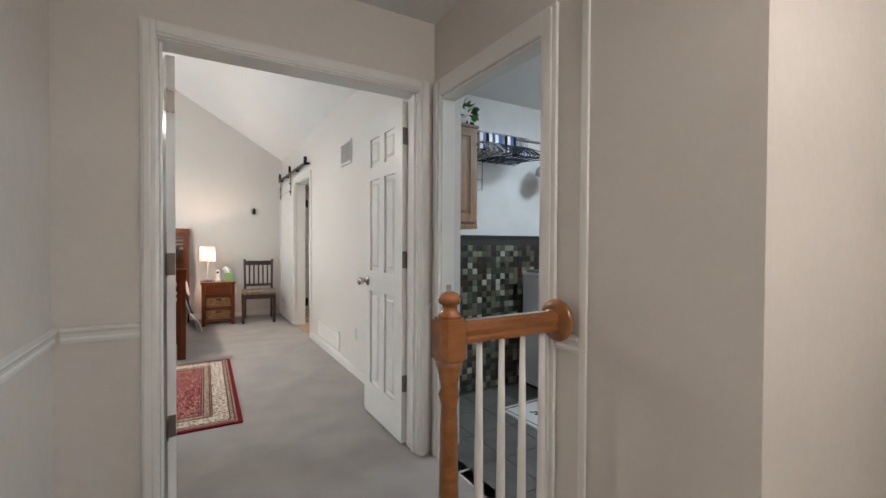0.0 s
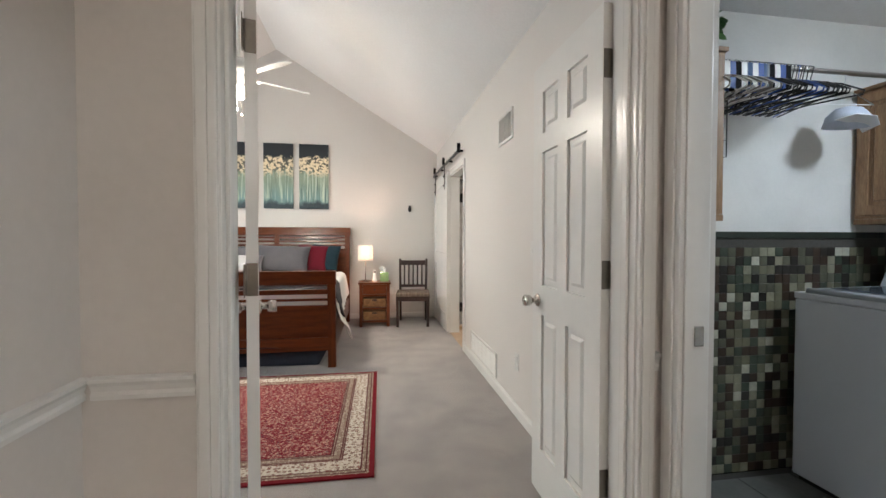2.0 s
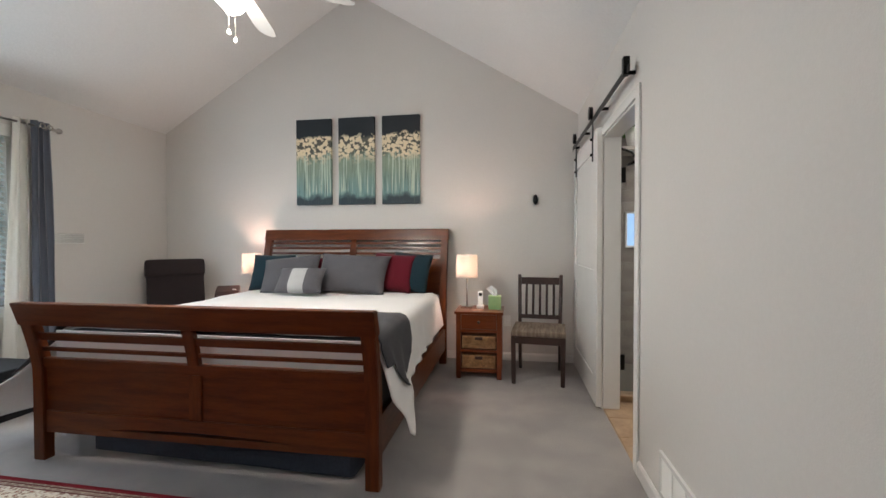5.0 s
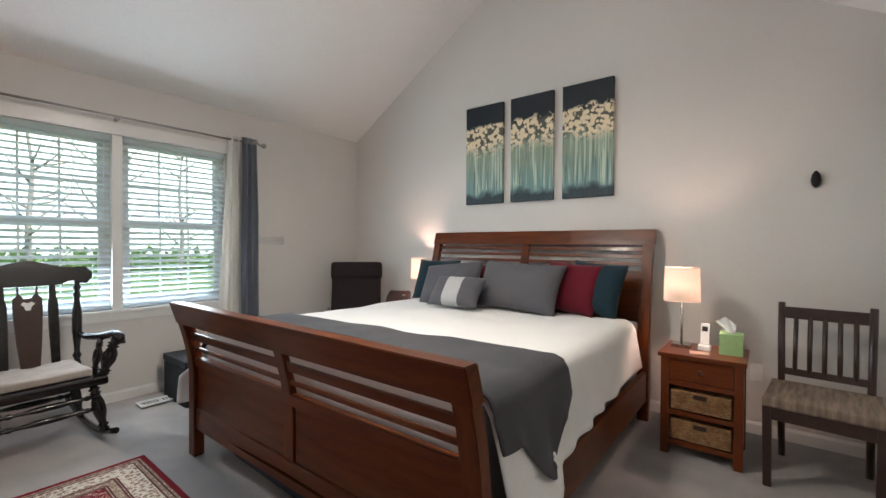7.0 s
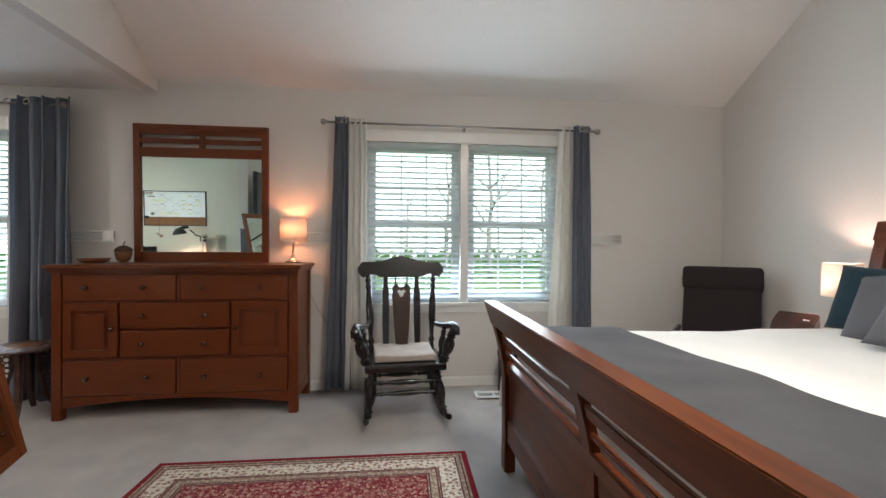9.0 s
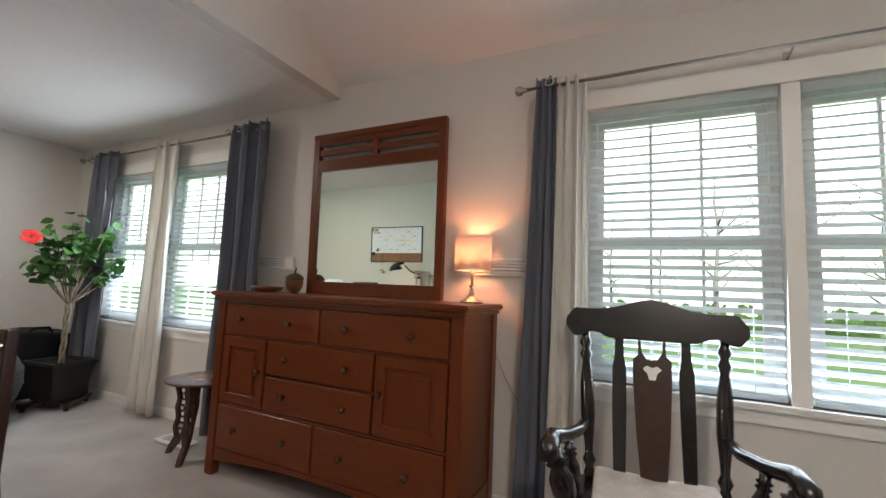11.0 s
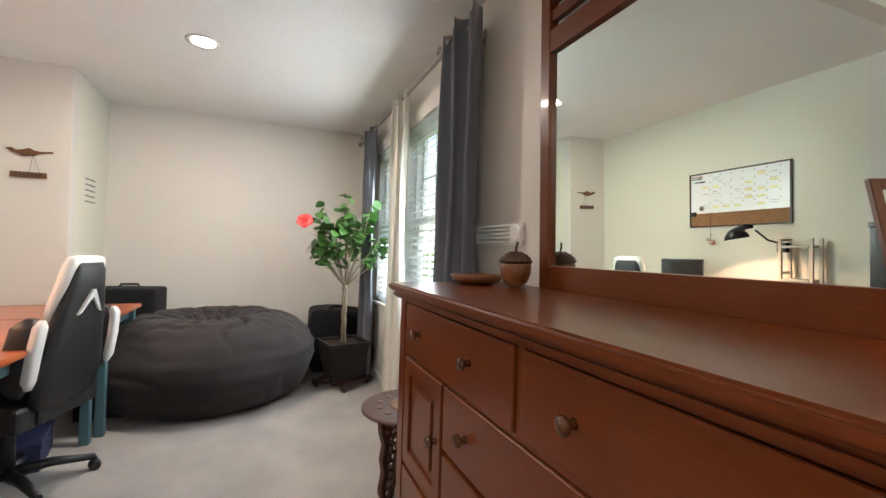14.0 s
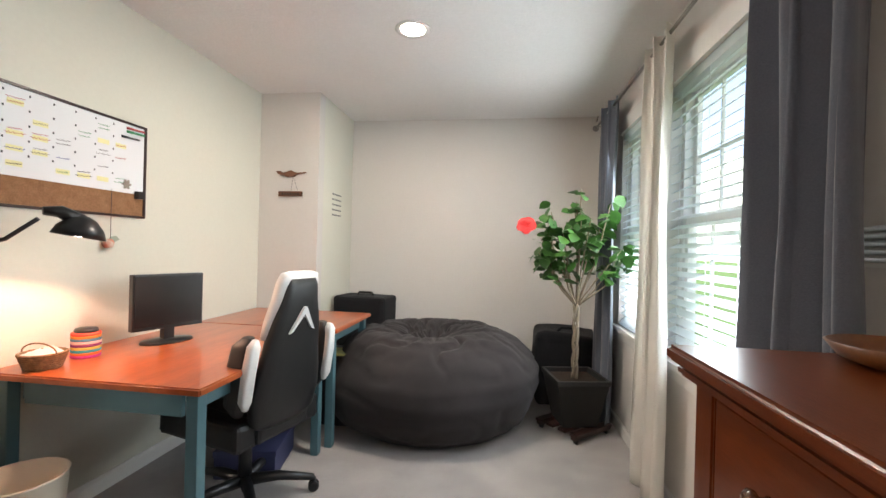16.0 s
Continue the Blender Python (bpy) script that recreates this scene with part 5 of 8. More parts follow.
M_brownsplat = material("worn_brown_splat", (0.055, 0.025, 0.016), 0.35, grain=0.3, scale=30)
part("splat", splat(0.145, 0, True), M_brownsplat, rk, "wide dark brown middle splat with a heart cut-out")
for y in (-0.125, 0.125):
    part("splat", splat(0.055, y, False), M_black_wood, rk)
part("heart_cutout", extrude_outline([(-0.035, 0.012), (-0.02, 0.026), (0, 0.018), (0.02, 0.026), (0.035, 0.012), (0.018, -0.006), (0.012, -0.03), (-0.012, -0.03), (-0.018, -0.006)], "x", -0.0085, 0.0085), M_vinyl, rk, "pale heart-shaped opening").matrix_basis = pose(-0.229, 0, 0.855, 0, -9.5)
for x, z in ((0.215, 0.2), (-0.16, 0.22), (0.22, 0.28)):
    part("stretcher", spindle((x, -0.24, z), (x, 0.24, z), 0.8), M_black_wood, rk)
bm = box(-0.19, 0.2, -0.2, 0.2, 0.0, 0.07, 0.03, 4)
bmesh.ops.subdivide_edges(bm, edges=bm.edges[:], cuts=3, use_grid_fill=True)
for v in bm.verts:
    if v.co.z > 0.04:
        v.co.z += 0.012 * math.cos(v.co.x * 22) * math.cos(v.co.y * 22)
for f in bm.faces:
    f.smooth = True
part("foot_drop", box(-0.97, 0.97, 0.080, 0.088, 0.40, 0.745, 0.002), M_white_sheet, bpy.data.objects["coverlet"], "white bedspread edge hanging inside the footboard")
part("seat_cushion", bm, M_cushion, None, "beige tufted cushion on the rocking chair seat", category="cushion").matrix_basis = pose(-2.95, 4.42, 0.412, rz=4) @ Matrix.Diagonal((1, 1.1, 0.72, 1))

ac = thing("armchair", pose(-2.87, 6.93, 0, rz=46), "dark brown bentwood lounge chair with a headrest roll", "armchair")
part("seat_pad", box(-0.27, 0.27, -0.52, 0.05, 0.36, 0.44, 0.035, 4, m=pose(0, 0, 0, 8)), M_brown_cloth, ac)
part("back_pad", box(-0.27, 0.27, -0.04, 0.04, 0, 0.66, 0.035, 4, m=pose(0, 0.04, 0.38, -16)), M_brown_cloth, ac)
part("headrest", box(-0.285, 0.285, -0.085, 0.06, 0, 0.20, 0.068, 6, m=pose(0, 0.20, 0.87, -16)), M_brown_cloth, ac)
for s in (-1, 1):
    part("bent_frame", tube([(s * 0.30, 0.34, 0.02), (s * 0.30, -0.40, 0.02), (s * 0.30, -0.48, 0.10), (s * 0.30, -0.46, 0.46), (s * 0.30, -0.38, 0.53), (s * 0.30, 0.12, 0.55)], 0.022, 8), M_dark, ac)
part("cross_bar", tube([(-0.3, 0.1, 0.34), (0.3, 0.1, 0.34)], 0.018, 8), M_dark, ac)
part("cross_bar", tube([(-0.3, -0.44, 0.3), (0.3, -0.44, 0.3)], 0.018, 8), M_dark, ac)
ot = thing("ottoman", pose(-3.07, 5.43, 0), "black cloth storage ottoman near the window wall", "ottoman")
part("body", box(-0.22, 0.22, -0.2, 0.2, 0.0, 0.30, 0.012), M_black_cloth, ot)
part("lid", box(-0.225, 0.225, -0.205, 0.205, 0.302, 0.36, 0.015, 3), M_black_cloth, ot)

# ---- rug ----


def rug_material(hx, hy):
    m = bpy.data.materials.new("persian_rug")
    m.use_nodes = True
    nt = m.node_tree
    N, L = nt.nodes, nt.links
    b = N["Principled BSDF"]
    b.inputs["Roughness"].default_value = 0.95
    b.inputs["Specular IOR Level"].default_value = 0.1
    tc = N.new("ShaderNodeTexCoord")
    sep = N.new("ShaderNodeSeparateXYZ")
    L.new(tc.outputs["Object"], sep.inputs[0])

    def math_(op, a, b_=None, c=None):
        x = N.new("ShaderNodeMath")
        x.operation = op
        for k, v in enumerate((a, b_, c)):
            if v is None:
                continue
            if isinstance(v, (int, float)):
                x.inputs[k].default_value = v
            else:
                L.new(v, x.inputs[k])
        return x.outputs[0]

    ax, ay = math_("ABSOLUTE", sep.outputs[0]), math_("ABSOLUTE", sep.outputs[1])
    d = math_("MINIMUM", math_("SUBTRACT", hx, ax), math_("SUBTRACT", hy, ay))

    def mix(fac, a, b_):
        x = N.new("ShaderNodeMix")
        x.data_type = "RGBA"
        L.new(fac, x.inputs[0])
        for k, v in ((6, a), (7, b_)):
            if isinstance(v, tuple):
                x.inputs[k].default_value = (*v, 1)
            else:
                L.new(v, x.inputs[k])
        return x.outputs[2]

    def motif(scale, lo, hi, a, b_, base, second=None):
        v = N.new("ShaderNodeTexVoronoi")
        v.inputs["Scale"].default_value = scale
        v.inputs["Randomness"].default_value = 0.7
        L.new(tc.outputs["Object"], v.inputs[0])
        n = N.new("ShaderNodeTexNoise")
        n.inputs["Scale"].default_value = scale * 1.7
        n.inputs["Detail"].default_value = 3
        L.new(tc.outputs["Object"], n.inputs[0])
        f = math_("MULTIPLY", math_("LESS_THAN", v.outputs["Distance"], hi), math_("GREATER_THAN", v.outputs["Distance"], lo))
        c = mix(f, base, a)
        g = math_("MULTIPLY", math_("GREATER_THAN", n.outputs[0], 0.56), math_("LESS_THAN", n.outputs[0], 0.60))
        c = mix(g, c, b_)
        core = math_("LESS_THAN", v.outputs["Distance"], lo * 0.8)
        return mix(core, c, second or b_)

    field = motif(30, 0.15, 0.30, (0.46, 0.27, 0.21), (0.42, 0.30, 0.24), (0.16, 0.012, 0.022), (0.07, 0.09, 0.12))
    fine = motif(47, 0.14, 0.24, (0.05, 0.03, 0.045), (0.34, 0.15, 0.12), field)
    cream = motif(34, 0.18, 0.36, (0.20, 0.13, 0.11), (0.25, 0.16, 0.12), (0.55, 0.50, 0.42), (0.28, 0.04, 0.04))
    narrow = motif(40, 0.2, 0.38, (0.44, 0.38, 0.30), (0.20, 0.10, 0.08), (0.24, 0.18, 0.14))
    col = mix(math_("LESS_THAN", d, 0.245), fine, narrow)
    col = mix(math_("LESS_THAN", d, 0.178), col, cream)
    col = mix(math_("LESS_THAN", d, 0.072), col, narrow)
    for a in (0.245, 0.232, 0.190, 0.178, 0.072, 0.045):
        col = mix(math_("LESS_THAN", math_("ABSOLUTE", math_("SUBTRACT", d, a)), 0.004), col, (0.10, 0.03, 0.03))
    col = mix(math_("LESS_THAN", d, 0.03), col, (0.17, 0.012, 0.018))
    L.new(col, b.inputs["Base Color"])
    n = N.new("ShaderNodeTexNoise")
    n.inputs["Scale"].default_value = 500
    bp = N.new("ShaderNodeBump")
    bp.inputs["Strength"].default_value = 0.8
    bp.inputs["Distance"].default_value = 0.003
    L.new(tc.outputs["Object"], n.inputs[0])
    L.new(n.outputs[0], bp.inputs["Height"])
    L.new(bp.outputs[0], b.inputs["Normal"])
    return m


HXR, HYR = 1.325, 0.86
bm = box(-HXR, HXR, -HYR, HYR, 0, 0.011, 0.003)
part("rug", bm, rug_material(HXR, HYR), None, "red and cream oriental rug with floral field and border", category="rug").matrix_basis = pose(-0.94, 3.90, 0.0, rz=-0.8)


# ---- dresser and what stands on it ----
DX, DY0, DY1, DH = -2.965, 1.985, 3.645, 1.092     # front face, ends, height
dr = thing("dresser", pose(DX, (DY0 + DY1) / 2, 0), "cherry-brown wooden dresser with eight drawers and two doors", "dresser")
HW = (DY1 - DY0) / 2
part("top", rounded(boxes((-0.475, 0.045, -HW - 0.03, HW + 0.03, DH - 0.03, DH)), 0.008, 3), M_wood_y, dr)
part("top_moulding", rounded(boxes((-0.47, 0.03, -HW - 0.015, HW + 0.015, DH - 0.055, DH - 0.0305)), 0.008, 2), M_wood_y, dr)
for y in (-HW, HW - 0.065):
    part("post", extrude_outline([(y, 0), (y + 0.065, 0), (y + 0.065, DH - 0.056), (y, DH - 0.056)], "x", -0.055, 0.0, 0.004), M_wood_v, dr)
    part("post", box(-0.465, -0.405, y, y + 0.065, 0, DH - 0.056, 0.004), M_wood_v, dr)
for y in (-HW + 0.012, HW - 0.028):
    part("side_panel", box(-0.405, -0.055, y, y + 0.016, 0.13, DH - 0.056), M_wood_v, dr)
    part("side_rail", box(-0.405, -0.055, y - 0.006, y + 0.022, 0.10, 0.18, 0.002), M_wood, dr)
part("carcass", box(-0.44, -0.03, -HW + 0.03, HW - 0.03, 0.15, DH - 0.057), M_wood_y, dr)
ap = [(-HW + 0.065, 0.165), (-HW + 0.065, 0.085)] + [(-HW + 0.12 + (2 * HW - 0.24) * i / 20, 0.09 + 0.045 * (1 - (i / 10 - 1) ** 2)) for i in range(21)] + [(HW - 0.065, 0.085), (HW - 0.065, 0.165)]
part("apron", extrude_outline(ap, "x", -0.03, -0.006, 0.002), M_wood_y, dr)


M_knob = material("dark_turned_knob", (0.085, 0.028, 0.009), 0.25, grain=0.25, scale=60, coat=0.5)


def knob(parent, y, z):
    return part("knob", lathe([(0.011, 0), (0.008, 0.006), (0.0075, 0.013), (0.017, 0.019), (0.0185, 0.025), (0.013, 0.031), (0, 0.033)], 20, pose(0.0, y, z, 0, 90)), M_knob, parent, "round turned wooden knob")


def drawer(y0, y1, z0, z1, knobs):
    o = part("drawer", box(-0.028, 0.0, y0 + 0.004, y1 - 0.004, z0 + 0.004, z1 - 0.004, 0.006, 3), M_wood_y, dr)
    for y in knobs:
        knob(o, y, (z0 + z1) / 2)


yo = (DY0 + DY1) / 2
R1, R2, R3, R4 = (0.835, 1.026), (0.635, 0.825), (0.435, 0.625), (0.165, 0.42)
mid = 0.0
drawer(-HW + 0.07, -0.012, *R1, (2.21 - yo, 2.59 - yo))
drawer(0.012, HW - 0.07, *R1, (2.99 - yo, 3.385 - yo))
drawer(2.425 - yo, 3.165 - yo, *R2, (2.58 - yo, 3.0 - yo))
drawer(2.425 - yo, 3.165 - yo, *R3, (2.58 - yo, 3.0 - yo))
drawer(-HW + 0.07, -0.012, *R4, (2.22 - yo, 2.61 - yo))
drawer(0.012, HW - 0.07, *R4, (3.0 - yo, 3.385 - yo))
part("top_rail", box(-0.03, -0.004, -HW + 0.066, HW - 0.066, 1.024, DH - 0.056, 0.001), M_wood_y, dr)
part("divider", box(-0.03, -0.008, -0.012, 0.012, 0.835, 1.023), M_wood_v, dr)
part("divider", box(-0.03, -0.008, -0.012, 0.012, *R4), M_wood_v, dr)
for z in (0.427, 0.83):
    part("divider", box(-0.03, -0.008, -HW + 0.066, HW - 0.066, z - 0.005, z + 0.005), M_wood_y, dr)
for y0, y1, ky in ((-HW + 0.07, 2.415 - yo, 2.38 - yo), (3.175 - yo, HW - 0.07, 3.215 - yo)):
    z0, z1 = 0.437, 0.822
    d = part("cabinet_door", ring_frame("x", -0.028, 0, y0 + 0.003, y1 - 0.003, z0, z1, 0.057, 0.055), M_wood_v, dr)
    bm = box(-0.024, -0.012, y0 + 0.06, y1 - 0.06, z0 + 0.055, z1 - 0.055)
    add(bm, rounded(box(-0.013, -0.003, y0 + 0.085, y1 - 0.085, z0 + 0.08, z1 - 0.08), 0.007, 2))
    part("door_panel", bm, M_wood_v, d)
    knob(d, ky, 0.64)

mr = thing("dresser_mirror", pose(-3.432, 2.783, DH, 0, 1.3, 0), "cherry-brown framed mirror with slatted top standing on the dresser", "mirror")
A0, A1 = -0.519, 0.519
for y in (A0, A1 - 0.05):
    part("frame_post", box(-0.018, 0.022, y, y + 0.05, 0, 1.075, 0.003), M_wood_v, mr)
part("frame_top", box(-0.018, 0.024, A0, A1, 1.076, 1.115, 0.004), M_wood_y, mr)
part("frame_bottom", box(-0.016, 0.02, A0 + 0.05, A1 - 0.05, 0, 0.085, 0.003), M_wood_y, mr)
part("frame_rail", box(-0.016, 0.02, A0 + 0.05, A1 - 0.05, 0.852, 0.93, 0.003), M_wood_y, mr)
part("frame_upper_rail", box(-0.016, 0.018, A0 + 0.05, A1 - 0.05, 1.035, 1.075, 0.003), M_wood_y, mr)
part("frame_stile", box(-0.014, 0.016, -0.02, 0.02, 0.931, 1.034, 0.002), M_wood_v, mr)
for a, b in ((A0 + 0.05, -0.021), (0.021, A1 - 0.05)):
    part("slat", box(-0.012, 0.012, a, b, 0.965, 1.005, 0.003), M_wood_y, mr)
part("mirror_glass", box(-0.012, 0.004, A0 + 0.049, A1 - 0.049, 0.084, 0.853), M_mirror, mr, "greenish mirror glass")
part("backing", box(-0.018, -0.013, A0 + 0.04, A1 - 0.04, 0.05, 0.9), M_dark, mr)
table_lamp(pose(-3.365, 3.515, DH), "table lamp with oval off-white shade glowing orange on the dresser", "rd", 0.106, 0.106, 0.18, 0.368, 3.3, (1.0, 0.34, 0.135), False)
M_acorn = material("turned_acorn_wood", (0.24, 0.09, 0.03), 0.3, color2=(0.15, 0.05, 0.018), mix_scale=8, grain=0.3, scale=40, coat=0.4)
M_carved_nut = material("carved_cap_wood", (0.10, 0.045, 0.02), 0.5, color2=(0.06, 0.025, 0.012), mix_scale=40, grain=0.4, scale=80)
ao = thing("acorn_ornament", pose(-3.325, 2.235, DH), "carved wooden acorn ornament with a scaly brown cap", "ornament")
part("nut", lathe([(0, 0), (0.022, 0.002), (0.045, 0.022), (0.056, 0.055), (0.058, 0.080), (0.054, 0.092), (0, 0.092)], 28), M_acorn, ao)
cap = part("cap", lathe([(0.054, 0.088), (0.060, 0.091), (0.055, 0.108), (0.038, 0.124), (0.016, 0.133), (0, 0.135)], 28), M_carved_nut, ao, "dark scaly cap")
for k in range(4):
    for i in range(16 - 3 * k):
        a = 2 * math.pi * (i + 0.5 * (k % 2)) / (16 - 3 * k)
        r, z = (0.056, 0.097) if k == 0 else (0.050, 0.108) if k == 1 else (0.038, 0.119) if k == 2 else (0.022, 0.128)
        part("scale", lathe([(0, -0.006), (0.0085, 0), (0, 0.006)], 6, pose(r * math.cos(a), r * math.sin(a), z)), M_carved_nut, cap)
part("stalk", tube([(0, 0, 0.132), (0.003, 0.004, 0.148), (-0.002, 0.01, 0.168)], 0.004, 8), M_dark, ao)
bw = thing("wooden_bowl", pose(-3.25, 2.07, DH), "shallow oval turned wooden bowl on the dresser", "bowl")
part("bowl", lathe([(0, 0.002), (0.06, 0), (0.09, 0.012), (0.108, 0.036), (0.103, 0.038), (0.085, 0.018), (0.05, 0.01), (0, 0.009)], 32), M_acorn, bw)
part("lamp_cord", tube([(-3.40, 3.655, 0.82), (-3.43, 3.70, 0.70), (-3.44, 3.76, 0.60), (-3.44, 3.82, 0.48), (-3.445, 3.86, 0.36), (-3.445, 3.9, 0.2)], 0.0028, 6), material("cord_plastic", (0.34, 0.30, 0.26), 0.5), None, "thin pale brown lamp cord hanging beside the dresser", category="cord")

# ---- carved stool ----


def outline_at(z, rows):
    """Distance out at height z along a falling outline."""
    for (a, p), (b, q) in zip(rows, rows[1:]):
        if p >= z >= q:
            return a + (b - a) * (p - z) / max(1e-6, p - q)
    return rows[-1][0]


st = thing("carved_stool", pose(-3.12, 1.70, 0), "small dark carved wooden table with inlaid round top", "side table")
M_carved = material("carved_dark_wood", (0.06, 0.022, 0.014), 0.5, color2=(0.10, 0.045, 0.03), mix_scale=22, grain=0.4, scale=60, bump=0.8, bump_scale=50)
part("tabletop", lathe([(0, 0.478), (0.215, 0.478), (0.23, 0.485), (0.23, 0.494), (0.22, 0.5), (0, 0.5)], 48), M_carved, st)
for k in range(12):
    a = k * math.pi / 6
    part("inlay", lathe([(0, 0), (0.016, 0), (0.014, 0.0025), (0, 0.003)], 8, pose(0.15 * math.cos(a), 0.15 * math.sin(a), 0.5)), M_acorn, st)
part("inlay_ring", lathe([(0.085, 0.5), (0.1, 0.5), (0.1, 0.503), (0.085, 0.503)], 32), M_acorn, st)
edge_out = [(0.19, 0.478), (0.185, 0.42), (0.165, 0.36), (0.178, 0.30), (0.165, 0.24), (0.18, 0.17), (0.165, 0.11), (0.20, 0.05), (0.215, 0.0)]
edge_in = [(0.055, 0.478), (0.062, 0.40), (0.058, 0.33), (0.075, 0.27), (0.088, 0.20), (0.105, 0.13), (0.142, 0.06), (0.182, 0.0)]
for k in range(4):
    R = pose(0, 0, 0, rz=25 + 90 * k)
    bm = extrude_outline([(a - 0.024, z) for a, z in edge_out[:-1]] + [(0.19, 0.0)] + edge_out[::-1], "y", -0.014, 0.014, 0.002)
    lg = part("leg", bm, M_carved, st)
    lg.matrix_basis = R
    bm = extrude_outline([(a + 0.016, z) for a, z in edge_in[:-1]] + edge_in[::-1], "y", -0.013, 0.013)
    part("inner_edge", bm, M_carved, lg)
    for i in range(11):
        z = 0.445 - 0.038 * i
        a0 = outline_at(z, edge_in) + 0.016
        a1 = outline_at(z, edge_out) - 0.022
        n = max(1, int((a1 - a0) / 0.03))
        for q in range(n):
            a = a0 + (a1 - a0) * (q + 0.5) / n
            rr = 0.5 * (a1 - a0) / n + 0.004
            ring = [(a + (rr - 0.004) * math.cos(t_), 0, z + 0.018 * math.sin(t_)) for t_ in [math.pi * w_ / 5 + 0.3 * (i % 2) for w_ in range(11)]]
            part("fretwork", tube(ring, 0.0048, 6), M_carved, lg)

# ---- cheval mirror, chest and television by the door ----
cv = thing("cheval_mirror", pose(-1.51, 2.70, 0, rz=197), "dark cherry cheval mirror tilted back in its stand", "mirror")
# local -y faces the room
tilt = pose(0, 0.0, 0.93, -12)
cw, chh = 0.27, 0.63
fr = part("mirror_frame", rounded(boxes((-cw, -cw + 0.055, -0.014, 0.014, -chh, chh)), 0.004), M_wood_v, cv)
fr.matrix_basis = tilt
for bxs in ((cw - 0.055, cw, -0.014, 0.014, -chh, chh), (-cw + 0.055, cw - 0.055, -0.014, 0.014, -chh, -chh + 0.055), (-cw + 0.055, cw - 0.055, -0.014, 0.014, chh - 0.055, chh)):
    part("frame_rail", rounded(boxes(bxs), 0.004), M_wood_v, cv).matrix_basis = tilt
part("mirror_glass", box(-cw + 0.054, cw - 0.054, -0.006, 0.0, -chh + 0.054, chh - 0.054), M_mirror, cv, "tall mirror glass").matrix_basis = tilt
part("backing", box(-cw + 0.03, cw - 0.03, 0.001, 0.012, -chh + 0.03, chh - 0.03), M_dark, cv).matrix_basis = tilt
for s in (-1, 1):
    part("stand_post", box(s * 0.305 - 0.018, s * 0.305 + 0.018, -0.018, 0.018, 0.05, 0.98, 0.006), M_dark, cv)
    part("foot", extrude_outline([(-0.22, 0), (-0.17, 0), (-0.12, 0.03), (0.12, 0.03), (0.17, 0), (0.22, 0), (0.2, 0.035), (0.05, 0.085), (-0.05, 0.085), (-0.2, 0.035)], "x", s * 0.305 - 0.016, s * 0.305 + 0.016, 0.003), M_dark, cv)
    part("pivot", lathe([(0.012, -0.028), (0.012, 0.028)], 12, pose(s * 0.285, 0, 0.93, 0, 90)), M_nickel, cv)
part("stretcher", box(-0.29, 0.29, -0.012, 0.012, 0.14, 0.19, 0.004), M_dark, cv)

cd = thing("tall_chest", pose(-0.62, 2.225, 0), "dark brown tall chest of drawers against the door wall", "chest of drawers")
part("body", box(-0.40, 0.40, 0.0, 0.40, 0.08, 1.33, 0.004), M_dark, cd)
part("top", box(-0.42, 0.42, -0.002, 0.42, 1.331, 1.36, 0.005), M_dark, cd)
for x in (-0.38, 0.33):
    for y in (0.02, 0.34):
        part("foot", box(x, x + 0.05, y, y + 0.05, 0, 0.08), M_dark, cd)
for k in range(5):
    d = part("drawer", box(-0.38, 0.38, 0.401, 0.418, 0.10 + 0.245 * k, 0.33 + 0.245 * k, 0.004), M_dark, cd)
    for x in (-0.2, 0.2):
        part("knob", lathe([(0.008, 0), (0.007, 0.01), (0.015, 0.018), (0, 0.026)], 12, pose(x, 0.418, 0.215 + 0.245 * k, -90)), M_dark, d)
tv = thing("television", pose(-0.72, 2.50, 1.36), "black flat television on a stand on the tall chest", "television")
part("stand", box(-0.2, 0.2, -0.09, 0.09, 0, 0.02, 0.005), M_black_plastic, tv)
part("neck", box(-0.03, 0.03, -0.02, 0.02, 0.02, 0.16), M_black_plastic, tv)
part("panel", box(-0.52, 0.52, -0.03, 0.02, 0.14, 0.76, 0.006), M_black_plastic, tv)
part("screen", box(-0.505, 0.505, 0.0205, 0.022, 0.155, 0.745), material("screen_glass", (0.01, 0.01, 0.012), 0.08), tv)

# ---- desk corner ----


def desk(y0, y1, x0, x1, label):
    t = thing("desk", pose(0, 0, 0), label, "desk")
    part("tabletop", rounded(boxes((x0, x1, y0, y1, 0.722, 0.75)), 0.006, 3), M_desk, t)
    part("apron_front", box(x0 + 0.06, x0 + 0.08, y0 + 0.096, y1 - 0.096, 0.65, 0.721), M_teal, t)
    part("apron_back", box(x1 - 0.08, x1 - 0.06, y0 + 0.10, y1 - 0.10, 0.62, 0.721), M_teal, t)
    for y in (y0 + 0.06, y1 - 0.08):
        part("apron_side", box(x0 + 0.12, x1 - 0.12, y, y + 0.02, 0.62, 0.721), M_teal, t)
    for x in (x0 + 0.03, x1 - 0.08):
        for y in (y0 + 0.03, y1 - 0.078):
            part("leg", box(x, x + 0.048, y, y + 0.048, 0, 0.721, 0.006), M_teal, t)
    return t


